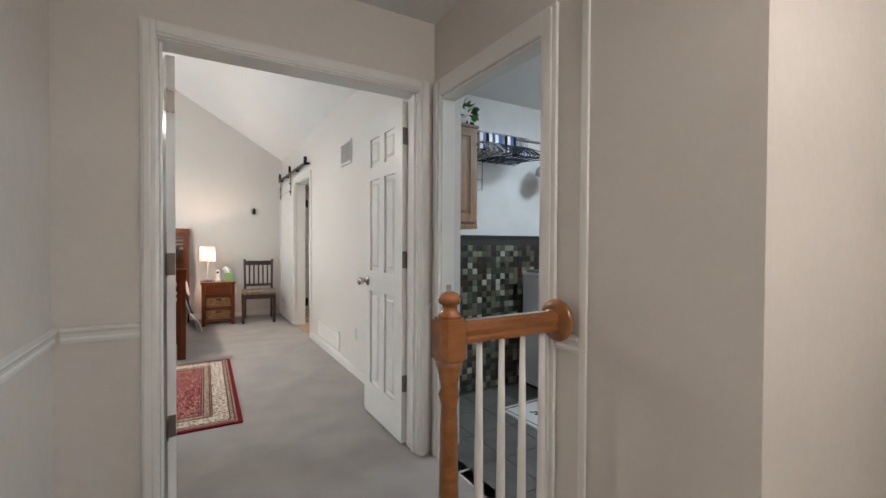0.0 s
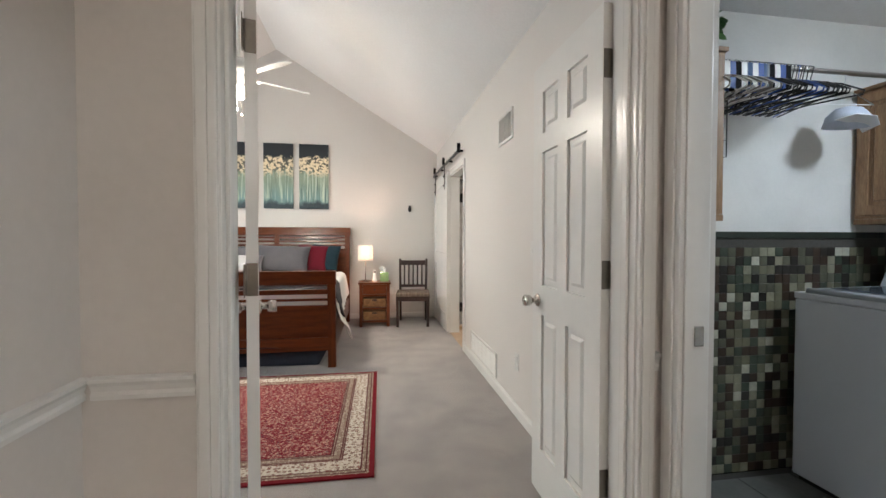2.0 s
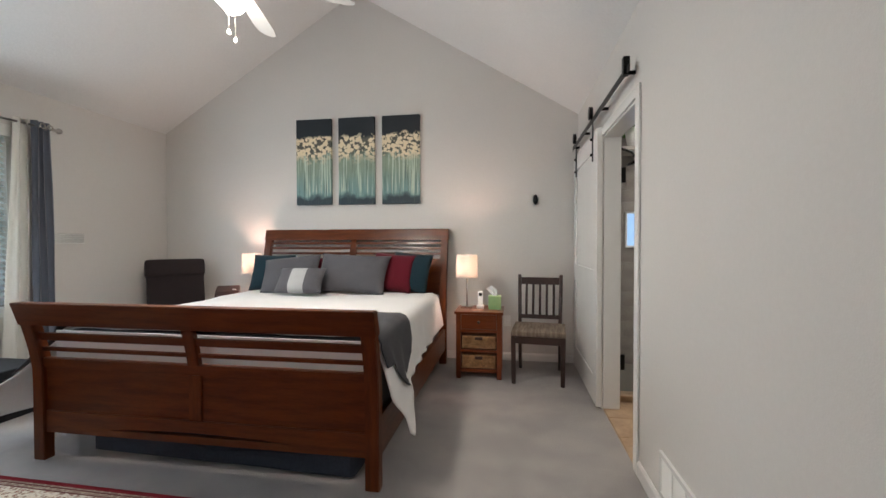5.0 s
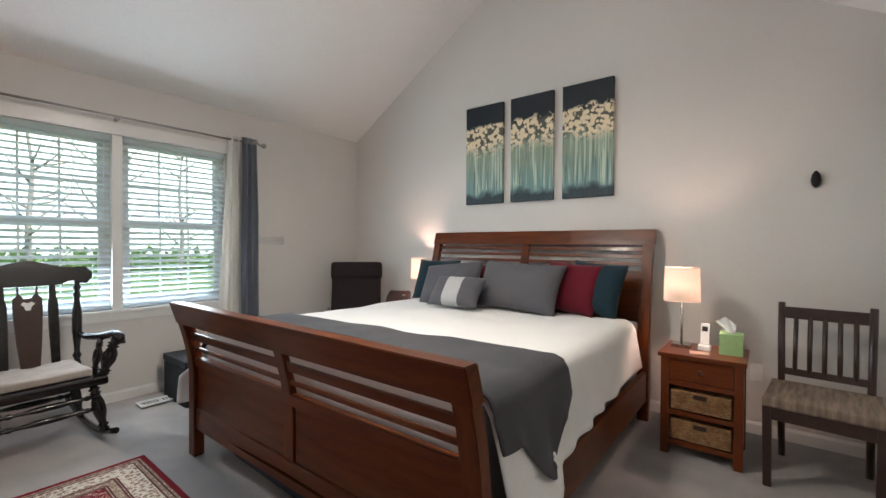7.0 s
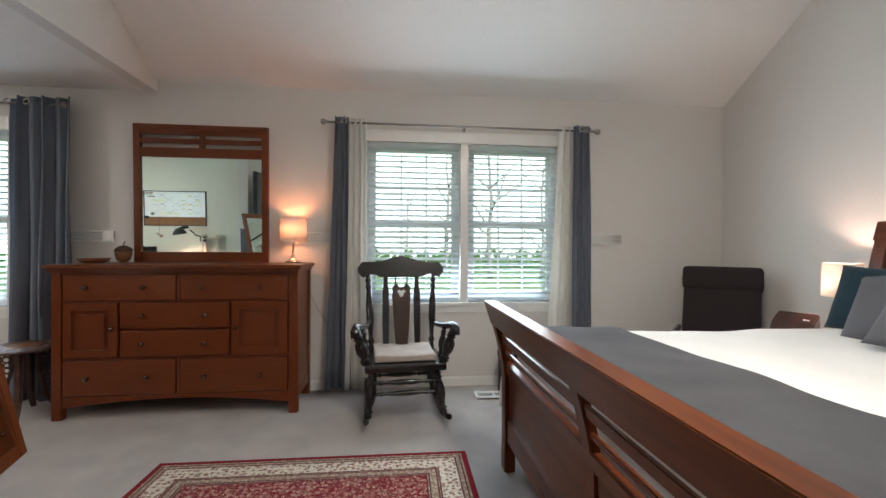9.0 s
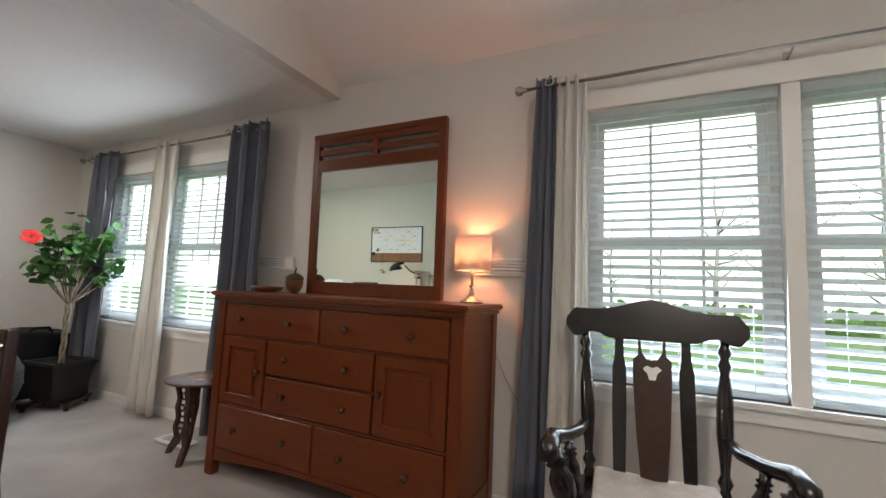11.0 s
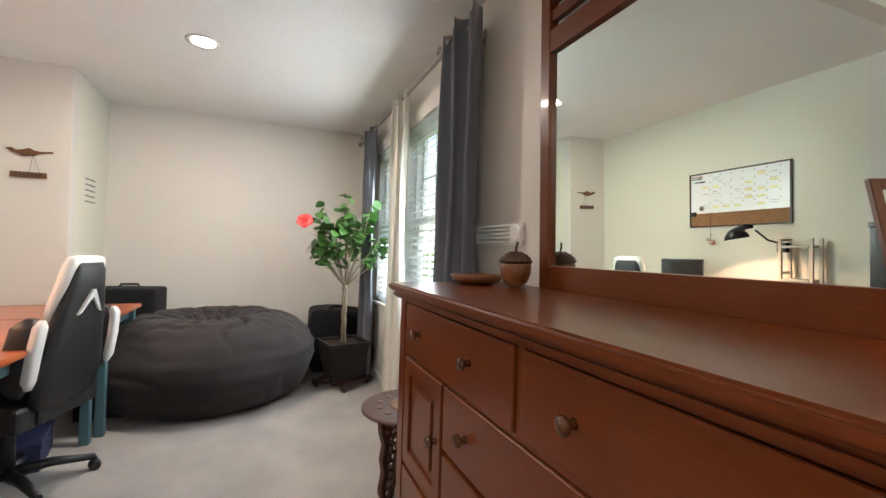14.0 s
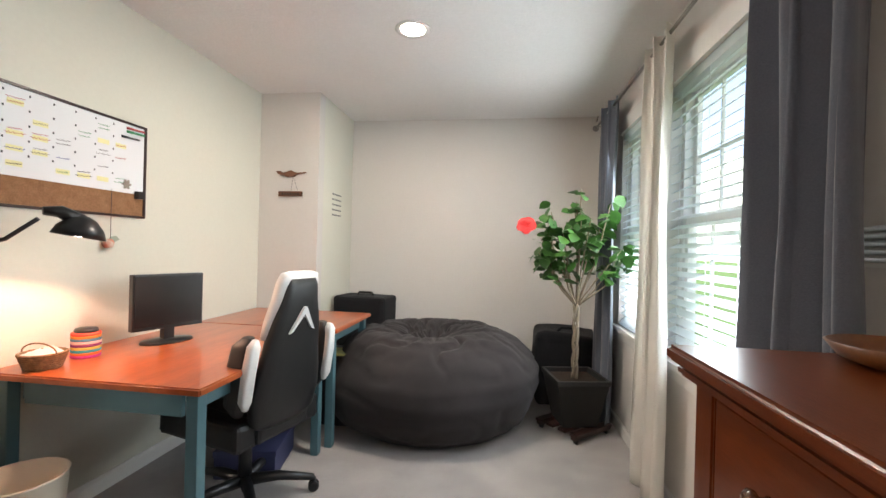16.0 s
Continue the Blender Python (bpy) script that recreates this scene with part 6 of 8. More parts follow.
desk(0.37, 1.50, -1.56, NX - 0.016, "reddish wooden desk with dark teal legs against the cream wall")
desk(YJ + 0.016, 0.367, -1.60, NX - 0.016, "second reddish wooden desk with teal legs beside it")
mn = thing("monitor", pose(-0.885, 0.88, 0.75, rz=248), "black flat computer monitor on a stand on the desk", "monitor")
part("base", lathe([(0, 0), (0.125, 0), (0.12, 0.01), (0.03, 0.018), (0, 0.018)], 32), M_black_plastic, mn).matrix_basis = Matrix.Diagonal((1, 0.7, 1, 1))
part("neck", box(-0.025, 0.025, -0.02, 0.02, 0.015, 0.12), M_black_plastic, mn)
part("screen_body", box(-0.17, 0.17, -0.02, 0.02, 0.07, 0.35, 0.006), M_black_plastic, mn)
part("screen", box(-0.16, 0.16, -0.0225, -0.0205, 0.088, 0.34), material("monitor_glass", (0.012, 0.012, 0.013), 0.25), mn)
bk = thing("wicker_basket", pose(-0.79, 1.40, 0.75) @ Matrix.Scale(0.74, 4), "small round wicker basket with papers on the desk", "basket")
for k in range(7):
    r = 0.075 + 0.004 * k
    part("weave", tube([((r + 0.003 * math.sin(i * 3.1 + k * math.pi)) * math.cos(i * math.pi / 20), (r + 0.003 * math.sin(i * 3.1 + k * math.pi)) * math.sin(i * math.pi / 20), 0.008 + 0.012 * k) for i in range(41)], 0.0075, 6), M_wicker, bk)
part("base", lathe([(0, 0), (0.08, 0), (0.08, 0.01), (0, 0.01)], 24), M_wicker, bk)
part("handle", tube([(0.11 * math.cos(a), 0.02, 0.085 + 0.05 * math.sin(a)) for a in [math.pi * i / 12 for i in range(13)]], 0.004, 6), M_wicker, bk)
for k in range(5):
    part("paper", box(-0.045, 0.045, -0.001, 0.001, 0, 0.07, m=pose(-0.0, 0.02 * (k - 2), 0.03, 20, 10 * (k - 2), 12 * k)), M_tissue, bk, "folded paper card")
jr = thing("jar", pose(-0.785, 1.22, 0.75), "round jar with bright coloured stripes and dark lid", "jar")
cols = [(0.5, 0.04, 0.25), (0.7, 0.16, 0.03), (0.04, 0.3, 0.35), (0.6, 0.42, 0.08), (0.25, 0.03, 0.14), (0.8, 0.5, 0.45), (0.08, 0.2, 0.3), (0.7, 0.25, 0.04), (0.75, 0.08, 0.05)]
for k, c in enumerate(cols):
    part("stripe", lathe([(0, 0.012 * k), (0.052, 0.012 * k), (0.0545, 0.012 * k + 0.006), (0.052, 0.012 * k + 0.0118), (0, 0.012 * k + 0.0118)], 24), material("stripe", c, 0.8), jr)
part("lid", lathe([(0, 0.109), (0.042, 0.109), (0.044, 0.115), (0.04, 0.125), (0, 0.127)], 24), M_black_plastic, jr, "dark round lid")

# wall shelf ladder with clamp lamp
sh = thing("ladder_shelf", pose(-0.645, 1.61, 0), "pale wooden ladder shelf standing against the cream wall", "shelf")
M_pale = material("pale_wood", (0.62, 0.55, 0.45), 0.5, grain=0.12, scale=30, stretch=(8, 8, 1))
for x in (-0.155, -0.03):
    for y in (0.0, 0.20):
        part("upright", box(x, x + 0.022, y, y + 0.022, 0, 1.27, 0.003), M_pale, sh)
for z in (0.28, 0.62, 0.95, 1.20):
    part("shelf_board", box(-0.16, -0.005, 0.023, 0.199, z, z + 0.018, 0.002), M_pale, sh)
    part("rung", box(-0.131, -0.032, 0.002, 0.018, z + 0.05, z + 0.07, 0.002), M_pale, sh)
cl = thing("clamp_lamp", pose(-0.71, 1.60, 1.21), "black swing-arm clamp lamp with domed shade, switched on", "desk lamp")
part("clamp", box(-0.03, 0.03, -0.03, 0.03, -0.045, 0.03, 0.006), M_black_plastic, cl)
part("arm", tube([(0, 0, 0.02), (-0.08, -0.06, 0.05), (-0.17, -0.10, 0.13)], 0.008, 8), M_black_plastic, cl)
hd = part("shade", lathe([(0.0, 0.085), (0.02, 0.084), (0.045, 0.07), (0.075, 0.035), (0.088, 0), (0.085, 0), (0.07, 0.032), (0.04, 0.066), (0, 0.078)], 32), M_black_plastic, cl)
hd.matrix_basis = pose(-0.23, -0.20, 0.065, 8, -6)
part("socket", tube([(0, 0.0, 0.06), (0.04, 0.06, 0.085), (0.065, 0.10, 0.075)], 0.022, 12, [0.03, 0.024, 0.016]), M_black_plastic, hd)
part("bulb", lathe([(0, 0.05), (0.025, 0.04), (0.032, 0.015), (0.02, 0.002), (0, 0)], 16), M_disc, hd)
lamp("clamp_lamp_light", "SPOT", 9, pose(-0.94, 1.40, 1.27, 6, 12, 0), (1.0, 0.56, 0.38), 0.04).data.spot_size = radians(150)
bn = thing("waste_bin", pose(-0.96, 1.60, 0), "cream plastic waste bin beside the desk", "waste bin")
part("bin", lathe([(0, 0.004), (0.10, 0), (0.13, 0.43), (0.135, 0.44), (0.127, 0.44), (0.097, 0.01), (0, 0.01)], 36), material("cream_plastic", (0.62, 0.55, 0.44), 0.4), bn)

# whiteboard
wb = thing("whiteboard", pose(NX, 1.20, 1.40), "framed whiteboard calendar with cork strip on the cream wall", "whiteboard")
w2 = 0.41
part("board", box(-0.012, 0, -w2, w2, 0.115, 0.475), M_board, wb)
part("cork_strip", box(-0.012, 0, -w2, w2, 0.0, 0.1145), M_cork, wb, "brown cork strip")
for bx in ((-0.02, 0.0, -w2 - 0.012, -w2, -0.012, 0.487), (-0.02, 0.0, w2, w2 + 0.012, -0.012, 0.487), (-0.02, 0.0, -w2, w2, -0.012, 0), (-0.02, 0.0, -w2, w2, 0.475, 0.487)):
    part("frame", box(*bx, 0.002), M_dark, wb, "thin dark frame")
rw = random.Random(11)
inks = [material("ink", c, 0.6) for c in ((0.02, 0.02, 0.03), (0.08, 0.12, 0.35), (0.45, 0.06, 0.06), (0.05, 0.28, 0.12), (0.12, 0.12, 0.13))]
M_yel = material("highlighter", (0.80, 0.77, 0.42), 0.7)
for c in range(7):
    for r in range(5):
        y, z = -w2 + 0.14 + 0.095 * c, 0.155 + 0.062 * r
        part("date_mark", box(-0.0135, -0.0122, y + 0.04, y + 0.046, z + 0.045, z + 0.054), inks[0], wb)
        if rw.random() < 0.25:
            part("highlight", box(-0.0128, -0.0121, y - 0.03, y + 0.03, z, z + 0.022), M_yel, wb, "faint yellow highlighter patch")
        if rw.random() < 0.75:
            ink = rw.choice(inks)
            for k in range(rw.randint(1, 2)):
                n = 14
                L_ = 0.025 + 0.015 * rw.random()
                pts = [(-0.0132, y - L_ + 2 * L_ * i / n, z + 0.012 + 0.018 * k + 0.0035 * math.sin(i * 2.4 + rw.random()) - 0.004 * i / n) for i in range(n + 1)]
                part("handwriting", tube(pts, 0.0011, 4), ink, wb)
mk = [(-w2 + 0.06, 0.455, 2), (-w2 + 0.06, 0.437, 3), (-w2 + 0.09, 0.405, 0)]
for y, z, k in mk:
    part("marker", lathe([(0.006, -0.05), (0.0065, -0.015), (0.005, -0.014), (0.005, 0.045), (0, 0.05)], 10, pose(-0.02, y, z, 90, 0, 0) @ pose(0, 0, 0, 0, -8)), inks[k] if k != 0 else M_black_plastic, wb, "dry-erase marker")
part("flower_magnet", extrude_outline([((0.022 + 0.006 * math.cos(6 * a)) * math.cos(a) - w2 + 0.105, (0.022 + 0.006 * math.cos(6 * a)) * math.sin(a) + 0.16) for a in [2 * math.pi * i / 36 for i in range(36)]], "x", -0.018, -0.0125), M_nickel, wb, "grey flower magnet")
part("clip", box(-0.04, -0.013, -w2 + 0.015, -w2 + 0.055, 0.09, 0.13, 0.003), M_black_plastic, wb, "black binder clip")
tk = thing("hanging_trinket", pose(NX - 0.022, 0.985, 1.25), "small red and white bird trinket hanging from the whiteboard", "ornament")
part("cord", tube([(0, 0.0, 0.27), (0, 0, 0.03)], 0.0015, 5), M_dark, tk)
part("bird", lathe([(0, -0.035), (0.02, -0.02), (0.026, 0), (0.015, 0.02), (0, 0.03)], 14, pose(-0.0, 0.01, 0, 60)), material("red_felt", (0.55, 0.16, 0.10), 0.9, color2=(0.6, 0.5, 0.42), mix_scale=30), tk)
part("leaf", extrude_outline([(-0.03, 0), (-0.01, 0.018), (0.02, 0.012), (0.03, -0.01), (0, -0.014)], "x", -0.002, 0.002), material("grey_green_felt", (0.35, 0.38, 0.3), 0.9), tk).matrix_basis = pose(0, -0.02, 0.02)
# hanging signs on the return wall
sg = thing("wooden_sign", pose(-0.90, YJ, 1.76), "small brown carved wooden sign hanging on the return wall", "sign")
M_sign = material("sign_wood", (0.17, 0.065, 0.03), 0.6, grain=0.3, scale=40, bump=0.3)
fish = [(-0.13, 0.095), (-0.09, 0.10), (-0.075, 0.085), (-0.04, 0.09), (0.0, 0.105), (0.03, 0.09), (0.06, 0.085), (0.13, 0.09), (0.13, 0.082), (0.05, 0.07), (0.03, 0.055), (-0.03, 0.048), (-0.06, 0.06), (-0.10, 0.07)]
part("cutout", extrude_outline([(-a, b) for a, b in fish], "y", 0.004, 0.016), M_sign, sg)
part("board", box(-0.10, 0.10, 0.004, 0.018, -0.105, -0.065, 0.002), M_sign, sg)
for i in range(7):
    part("letter_bar", box(-0.075 + 0.022 * i, -0.062 + 0.022 * i, 0.0182, 0.0195, -0.095, -0.076), M_dark, sg)
for x in (-0.06, 0.0):
    part("cord", tube([(x, 0.008, -0.07), (-0.02, 0.008, 0.06)], 0.0012, 5), M_dark, sg)
qt = thing("wall_lettering", pose(-1.13, -0.72, 1.62), "small dark unreadable lines of lettering on the cream wall", "wall lettering")
for r in range(5):
    y = -0.10
    for k in range(5):
        w = 0.02 + 0.012 * ((k * 7 + r * 3) % 3)
        part("word_bar", box(-0.002, -0.0005, y, y + w, 0.09 - 0.045 * r, 0.103 - 0.045 * r), inks[4], qt)
        y += w + 0.012
        if y > 0.09:
            break

# ---- gaming chair ----
gc = thing("gaming_chair", pose(-1.36, 0.91, 0, rz=-16) @ Matrix.Scale(0.94, 4), "black and white racing-style desk chair on five castors", "office chair")
# local +x is forward
for k in range(5):
    R = pose(0, 0, 0, rz=3 + 72 * k)
    part("base_spoke", tube([(0.02, 0, 0.10), (0.17, 0, 0.105), (0.35, 0, 0.075)], 0.025, 8, [0.032, 0.026, 0.018]), M_black_plastic, gc).matrix_basis = R
    cs = part("castor", lathe([(0.012, 0.05), (0.012, 0.075)], 10), M_black_plastic, gc)
    cs.matrix_basis = R @ pose(0.35, 0, 0)
    for s in (-1, 1):
        part("wheel", lathe([(0.012, -0.008), (0.027, -0.008), (0.029, 0), (0.027, 0.008), (0.012, 0.008)], 20, pose(0, s * 0.014, 0.029, 90)), M_black_plastic, cs)
part("gas_lift", tube([(0, 0, 0.09), (0, 0, 0.27), (0, 0, 0.40)], 0.025, 16, [0.034, 0.032, 0.02]), M_black_plastic, gc)
part("mechanism", box(-0.12, 0.12, -0.08, 0.08, 0.365, 0.40, 0.008), M_black_plastic, gc)
part("seat", box(-0.27, 0.31, -0.17, 0.17, 0.40, 0.50, 0.04, 4), M_leather, gc)
for s in (-1, 1):
    part("seat_wing", box(-0.25, 0.30, 0.14, 0.27, 0.39, 0.52, 0.045, 4, m=Matrix.Scale(s, 4, (0, 1, 0))), M_leather, gc)


def loft(name, rows, mat, parent, depth, back=0.0):
    """Padded slab: rows of (half width, centre y, z), thickness along x."""
    bm = bmesh.new()
    N = 18
    rings = []
    for hw, cy, z, d, xo in rows:
        rings.append([bm.verts.new((xo + d * (abs(math.sin(a)) ** 0.6) * (1 if math.sin(a) > 0 else -1), cy + hw * (abs(math.cos(a)) ** 0.5) * (1 if math.cos(a) > 0 else -1), z)) for a in [2 * math.pi * i / N for i in range(N)]])
    for a, b in zip(rings, rings[1:]):
        for i in range(N):
            bm.faces.new((a[i], a[(i + 1) % N], b[(i + 1) % N], b[i])).smooth = True
    bm.faces.new(rings[0][::-1])
    bm.faces.new(rings[-1])
    bmesh.ops.recalc_face_normals(bm, faces=bm.faces[:])
    return part(name, bm, mat, parent)


B = pose(-0.24, 0, 0.46, 0, -9)
o = loft("backrest", [(0.15, 0, 0.0, 0.03, 0), (0.20, 0, 0.04, 0.045, 0), (0.215, 0, 0.15, 0.05, 0), (0.20, 0, 0.26, 0.05, 0), (0.175, 0, 0.36, 0.048, 0), (0.165, 0, 0.44, 0.045, 0), (0.15, 0, 0.52, 0.042, 0), (0.12, 0, 0.62, 0.04, 0), (0.105, 0, 0.70, 0.035, 0), (0.09, 0, 0.735, 0.02, 0)], M_leather, gc, 0.05)
o.matrix_basis = B
o = loft("headrest_band", [(0.17, 0, 0.44, 0.03, 0.035), (0.165, 0, 0.52, 0.035, 0.03), (0.14, 0, 0.62, 0.038, 0.025), (0.13, 0, 0.71, 0.038, 0.02), (0.115, 0, 0.755, 0.03, 0.015), (0.08, 0, 0.765, 0.012, 0.015)], M_white_leather, gc, 0.05)
tagged(o, "white leather band round the upper backrest")
o.matrix_basis = B
for s in (-1, 1):
    o = loft("side_wing", [(0.02, s * 0.25, 0.10, 0.02, 0.03), (0.035, s * 0.265, 0.15, 0.05, 0.035), (0.037, s * 0.265, 0.30, 0.06, 0.04), (0.035, s * 0.255, 0.42, 0.055, 0.04), (0.02, s * 0.245, 0.47, 0.02, 0.03)], M_leather, gc, 0.05)
    o.matrix_basis = B
    o = loft("white_wing_pad", [(0.012, s * 0.262, 0.15, 0.014, -0.02), (0.028, s * 0.268, 0.19, 0.022, -0.022), (0.03, s * 0.268, 0.32, 0.024, -0.02), (0.028, s * 0.258, 0.44, 0.022, -0.018), (0.012, s * 0.25, 0.47, 0.012, -0.015)], M_white_leather, gc, 0.05)
    o.matrix_basis = B
part("chevron", boxes((-0.052, -0.044, -0.006, 0.006, 0, 0.001)), M_white_leather, gc).matrix_basis = B @ pose(0, 0, 0.55)
for s in (-1, 1):
    bm = extrude_outline([(0, 0.60), (s * 0.008, 0.60), (s * 0.085, 0.475), (s * 0.062, 0.485), (0, 0.565)][:: s], "x", -0.054, -0.042)
    part("chevron", bm, M_white_leather, gc, "pale chevron badge").matrix_basis = B

# ---- bean bag ----
bm = bmesh.new()
NB, NR = 180, 30
rings = []
prof = [(0.0, 0.57), (0.06, 0.59), (0.14, 0.625), (0.24, 0.665), (0.36, 0.685), (0.46, 0.665), (0.55, 0.61), (0.63, 0.52), (0.69, 0.41), (0.705, 0.30), (0.685, 0.18), (0.64, 0.085), (0.57, 0.02), (0.50, 0.0), (0.0, 0.0)]
rf = random.Random(12)
folds = [(2 * math.pi * (k + rf.uniform(-0.45, 0.45)) / 15, rf.uniform(0.30, 0.74), rf.uniform(0.03, 0.085), rf.uniform(0.018, 0.036)) for k in range(15)]
fine = []
for (r0, z0), (r1, z1) in zip(prof, prof[1:]):
    for k in range(5):
        fine.append((r0 + (r1 - r0) * k / 5, z0 + (z1 - z0) * k / 5))
for r, z in fine[1:]:
    ring = []
    for i in range(NB):
        a = 2 * math.pi * i / NB
        inner = max(0.0, min(1.0, (0.66 - r) / 0.5)) if z > 0.4 else 0
        p = Vector((math.cos(a) * 2.2, math.sin(a) * 2.2, z * 3))
        aw = a + 1.5 * r + 0.55 * noise.noise(Vector((math.cos(a) * 1.7, math.sin(a) * 1.7, r * 6)))
        crease = 0.0
        for fa, fl, fd, fw in folds:
            da = (aw - fa + math.pi) % (2 * math.pi) - math.pi
            w = fw / (0.25 + r)
            crease += fd * math.exp(-(da / w) ** 2) * max(0.0, min(1.0, (fl - r) / 0.25)) * (1 if z > 0.4 else 0)
        crease += 0.075 * inner * max(0, 0.3 - 2.0 * abs(noise.noise(Vector((math.cos(a) * 4, math.sin(a) * 4, r * 6)))))
        bulge = 0.03 * noise.noise(p) - 0.04 * (1 - inner) * max(0, 0.3 - 2 * abs(noise.noise(Vector((math.cos(a) * 2.5, math.sin(a) * 2.5, z * 6)))))
        rr = r + bulge * min(1, r * 2)
        zz = max(0.0, z - crease + 0.012 * noise.noise(p * 1.7) * (1 if z > 0.02 else 0))
        shift = max(0.0, 1 - r / 0.5) if z > 0.4 else 0
        ring.append(bm.verts.new((1.13 * rr * math.cos(a) + 0.06 * shift, 1.10 * rr * math.sin(a) + 0.12 * shift, zz * 0.98)))
    rings.append(ring)
c0 = bm.verts.new((0.06, 0.12, 0.53))
for i in range(NB):
    bm.faces.new((c0, rings[0][i], rings[0][(i + 1) % NB]))
for a, b in zip(rings, rings[1:]):
    for i in range(NB):
        bm.faces.new((a[i], b[i], b[(i + 1) % NB], a[(i + 1) % NB]))
bm.faces.new(rings[-1])
for f in bm.faces:
    f.smooth = True
bmesh.ops.recalc_face_normals(bm, faces=bm.faces[:])
bb = thing("bean_bag", pose(-2.10, -0.36, 0, rz=20), "large dark grey cloth bean bag with creased top", "bean bag")
part("cover", bm, M_beanbag, bb)

# ---- hibiscus ----
pl = thing("hibiscus", pose(-3.13, -0.24, 0), "potted hibiscus tree with braided trunk and one red flower", "potted plant")
dl_ = thing("plant_dolly", pose(-3.13, -0.24, 0, rz=42), "low wooden plant dolly under the black pot", "plant stand")
for k in range(4):
    part("slat", box(-0.19, 0.19, -0.18 + 0.1 * k, -0.12 + 0.1 * k, 0.052, 0.07, 0.003), M_dark, dl_)
for y in (-0.15, 0.15):
    part("runner", box(-0.19, 0.19, y - 0.02, y + 0.02, 0.03, 0.051, 0.003), M_dark, dl_)
for x in (-0.16, 0.16):
    for y in (-0.15, 0.15):
        part("wheel", lathe([(0, -0.012), (0.016, -0.012), (0.016, 0.012), (0, 0.012)], 14, pose(x, y, 0.016, 90)), M_black_plastic, dl_)
bm = bmesh.new()
sq = lambda h, z: [bm.verts.new((sx * h, sy * h, z)) for sx, sy in ((-1, -1), (1, -1), (1, 1), (-1, 1))]
R_ = [sq(0.12, 0.0), sq(0.175, 0.30), sq(0.185, 0.30), sq(0.185, 0.33), sq(0.165, 0.33), sq(0.155, 0.28)]
bm.faces.new(R_[0][::-1])
bm.faces.new(R_[-1])
for a, b in zip(R_, R_[1:]):
    for i in range(4):
        bm.faces.new((a[i], a[(i + 1) % 4], b[(i + 1) % 4], b[i]))
bmesh.ops.recalc_face_normals(bm, faces=bm.faces[:])
part("pot", bm, M_terracotta, pl, "square tapering black pot").matrix_basis = pose(0, 0, 0.071, rz=12)
bm = box(-0.15, 0.15, -0.15, 0.15, 0.355, 0.375, 0.006)
part("soil", bm, M_soil, pl).matrix_basis = pose(0, 0, 0, rz=12)
rp = random.Random(5)
for k in range(3):
    pts = [(0.016 * math.cos(2 * math.pi * k / 3 + i * 0.55), 0.016 * math.sin(2 * math.pi * k / 3 + i * 0.55), 0.37 + 0.035 * i) for i in range(16)]
    part("trunk", tube(pts, 0.010, 8), M_stem, pl)
tips = []
F = Vector((0.0, 0, 0.88))
ends = [(0.22, 0.0, 1.20), (-0.22, 0.03, 1.16), (0.10, 0.05, 1.22), (0.02, 0.02, 1.62), (0.26, 0.02, 1.36), (0.27, -0.05, 1.26), (0.20, 0.08, 1.54), (0.12, 0.10, 1.40), (0.02, -0.05, 1.62), (0.0, 0.10, 1.48), (-0.10, 0.03, 1.42), (-0.20, 0.06, 1.60), (-0.16, -0.05, 1.45), (-0.28, 0.10, 1.30), (-0.32, 0.0, 1.24), (0.24, 0.0, 1.46), (-0.06, 0.12, 1.50)]
leaf_bm = bmesh.new()


def leaf_shape(bm, c, d, size, roll):
    d = d.normalized()
    s = d.cross(Vector((0, 0, 1)))
    s = s.normalized() if s.length > 0.01 else Vector((1, 0, 0))
    s = (Matrix.Rotation(roll, 3, d) @ s)
    n = s.cross(d)
    prof = [(0, 0), (0.18, 0.30), (0.42, 0.42), (0.72, 0.30), (1.0, 0.0)]
    L = [bm.verts.new(c + d * size * a - n * size * 0.12 * a * a) for a, _ in prof]
    for sgn in (-1, 1):
        E = [L[0]] + [bm.verts.new(c + d * size * a + s * sgn * size * w + n * (size * 0.10 * w - size * 0.12 * a * a)) for a, w in prof[1:-1]] + [L[-1]]
        for i in range(len(prof) - 1):
            vs = [L[i], L[i + 1], E[i + 1], E[i]] if sgn > 0 else [L[i], E[i], E[i + 1], L[i + 1]]
            vs = list(dict.fromkeys(vs))
            if len(vs) > 2:
                bm.faces.new(vs).smooth = True


n_leaf = 0
for e in ends:
    e = Vector(e)
    m1 = F.lerp(e, 0.5) + Vector((rp.uniform(-0.03, 0.03), rp.uniform(-0.03, 0.03), -0.03))
    pts = [F, F.lerp(m1, 0.5), m1, m1.lerp(e, 0.5), e]
    part("branch", tube(pts, 0.005, 6, [0.008, 0.007, 0.006, 0.005, 0.003]), M_stem, pl)
    for k in range(15):
        u = rp.uniform(0.62, 1.07)
        c = F.lerp(e, u) + Vector((rp.gauss(0, 0.028), rp.gauss(0, 0.028), rp.gauss(0, 0.03)))
        d = Vector((rp.gauss(0, 1), rp.gauss(0, 1), rp.uniform(-1.2, 0.3)))
        bm = bmesh.new()
        leaf_shape(bm, Vector((0, 0, 0)), d, rp.uniform(0.065, 0.115), rp.uniform(-0.6, 0.6))
        lo = part("leaf", bm, M_leaf, pl)
        lo.matrix_basis = Matrix.Translation(c)
flw = part("flower", lathe([(0, 0), (0.01, 0.004), (0.012, 0.008)], 10), M_red, pl, "bright red hibiscus bloom")
FC = pose(0.37, 0.16, 1.43, -60, 20)
flw.matrix_basis = FC
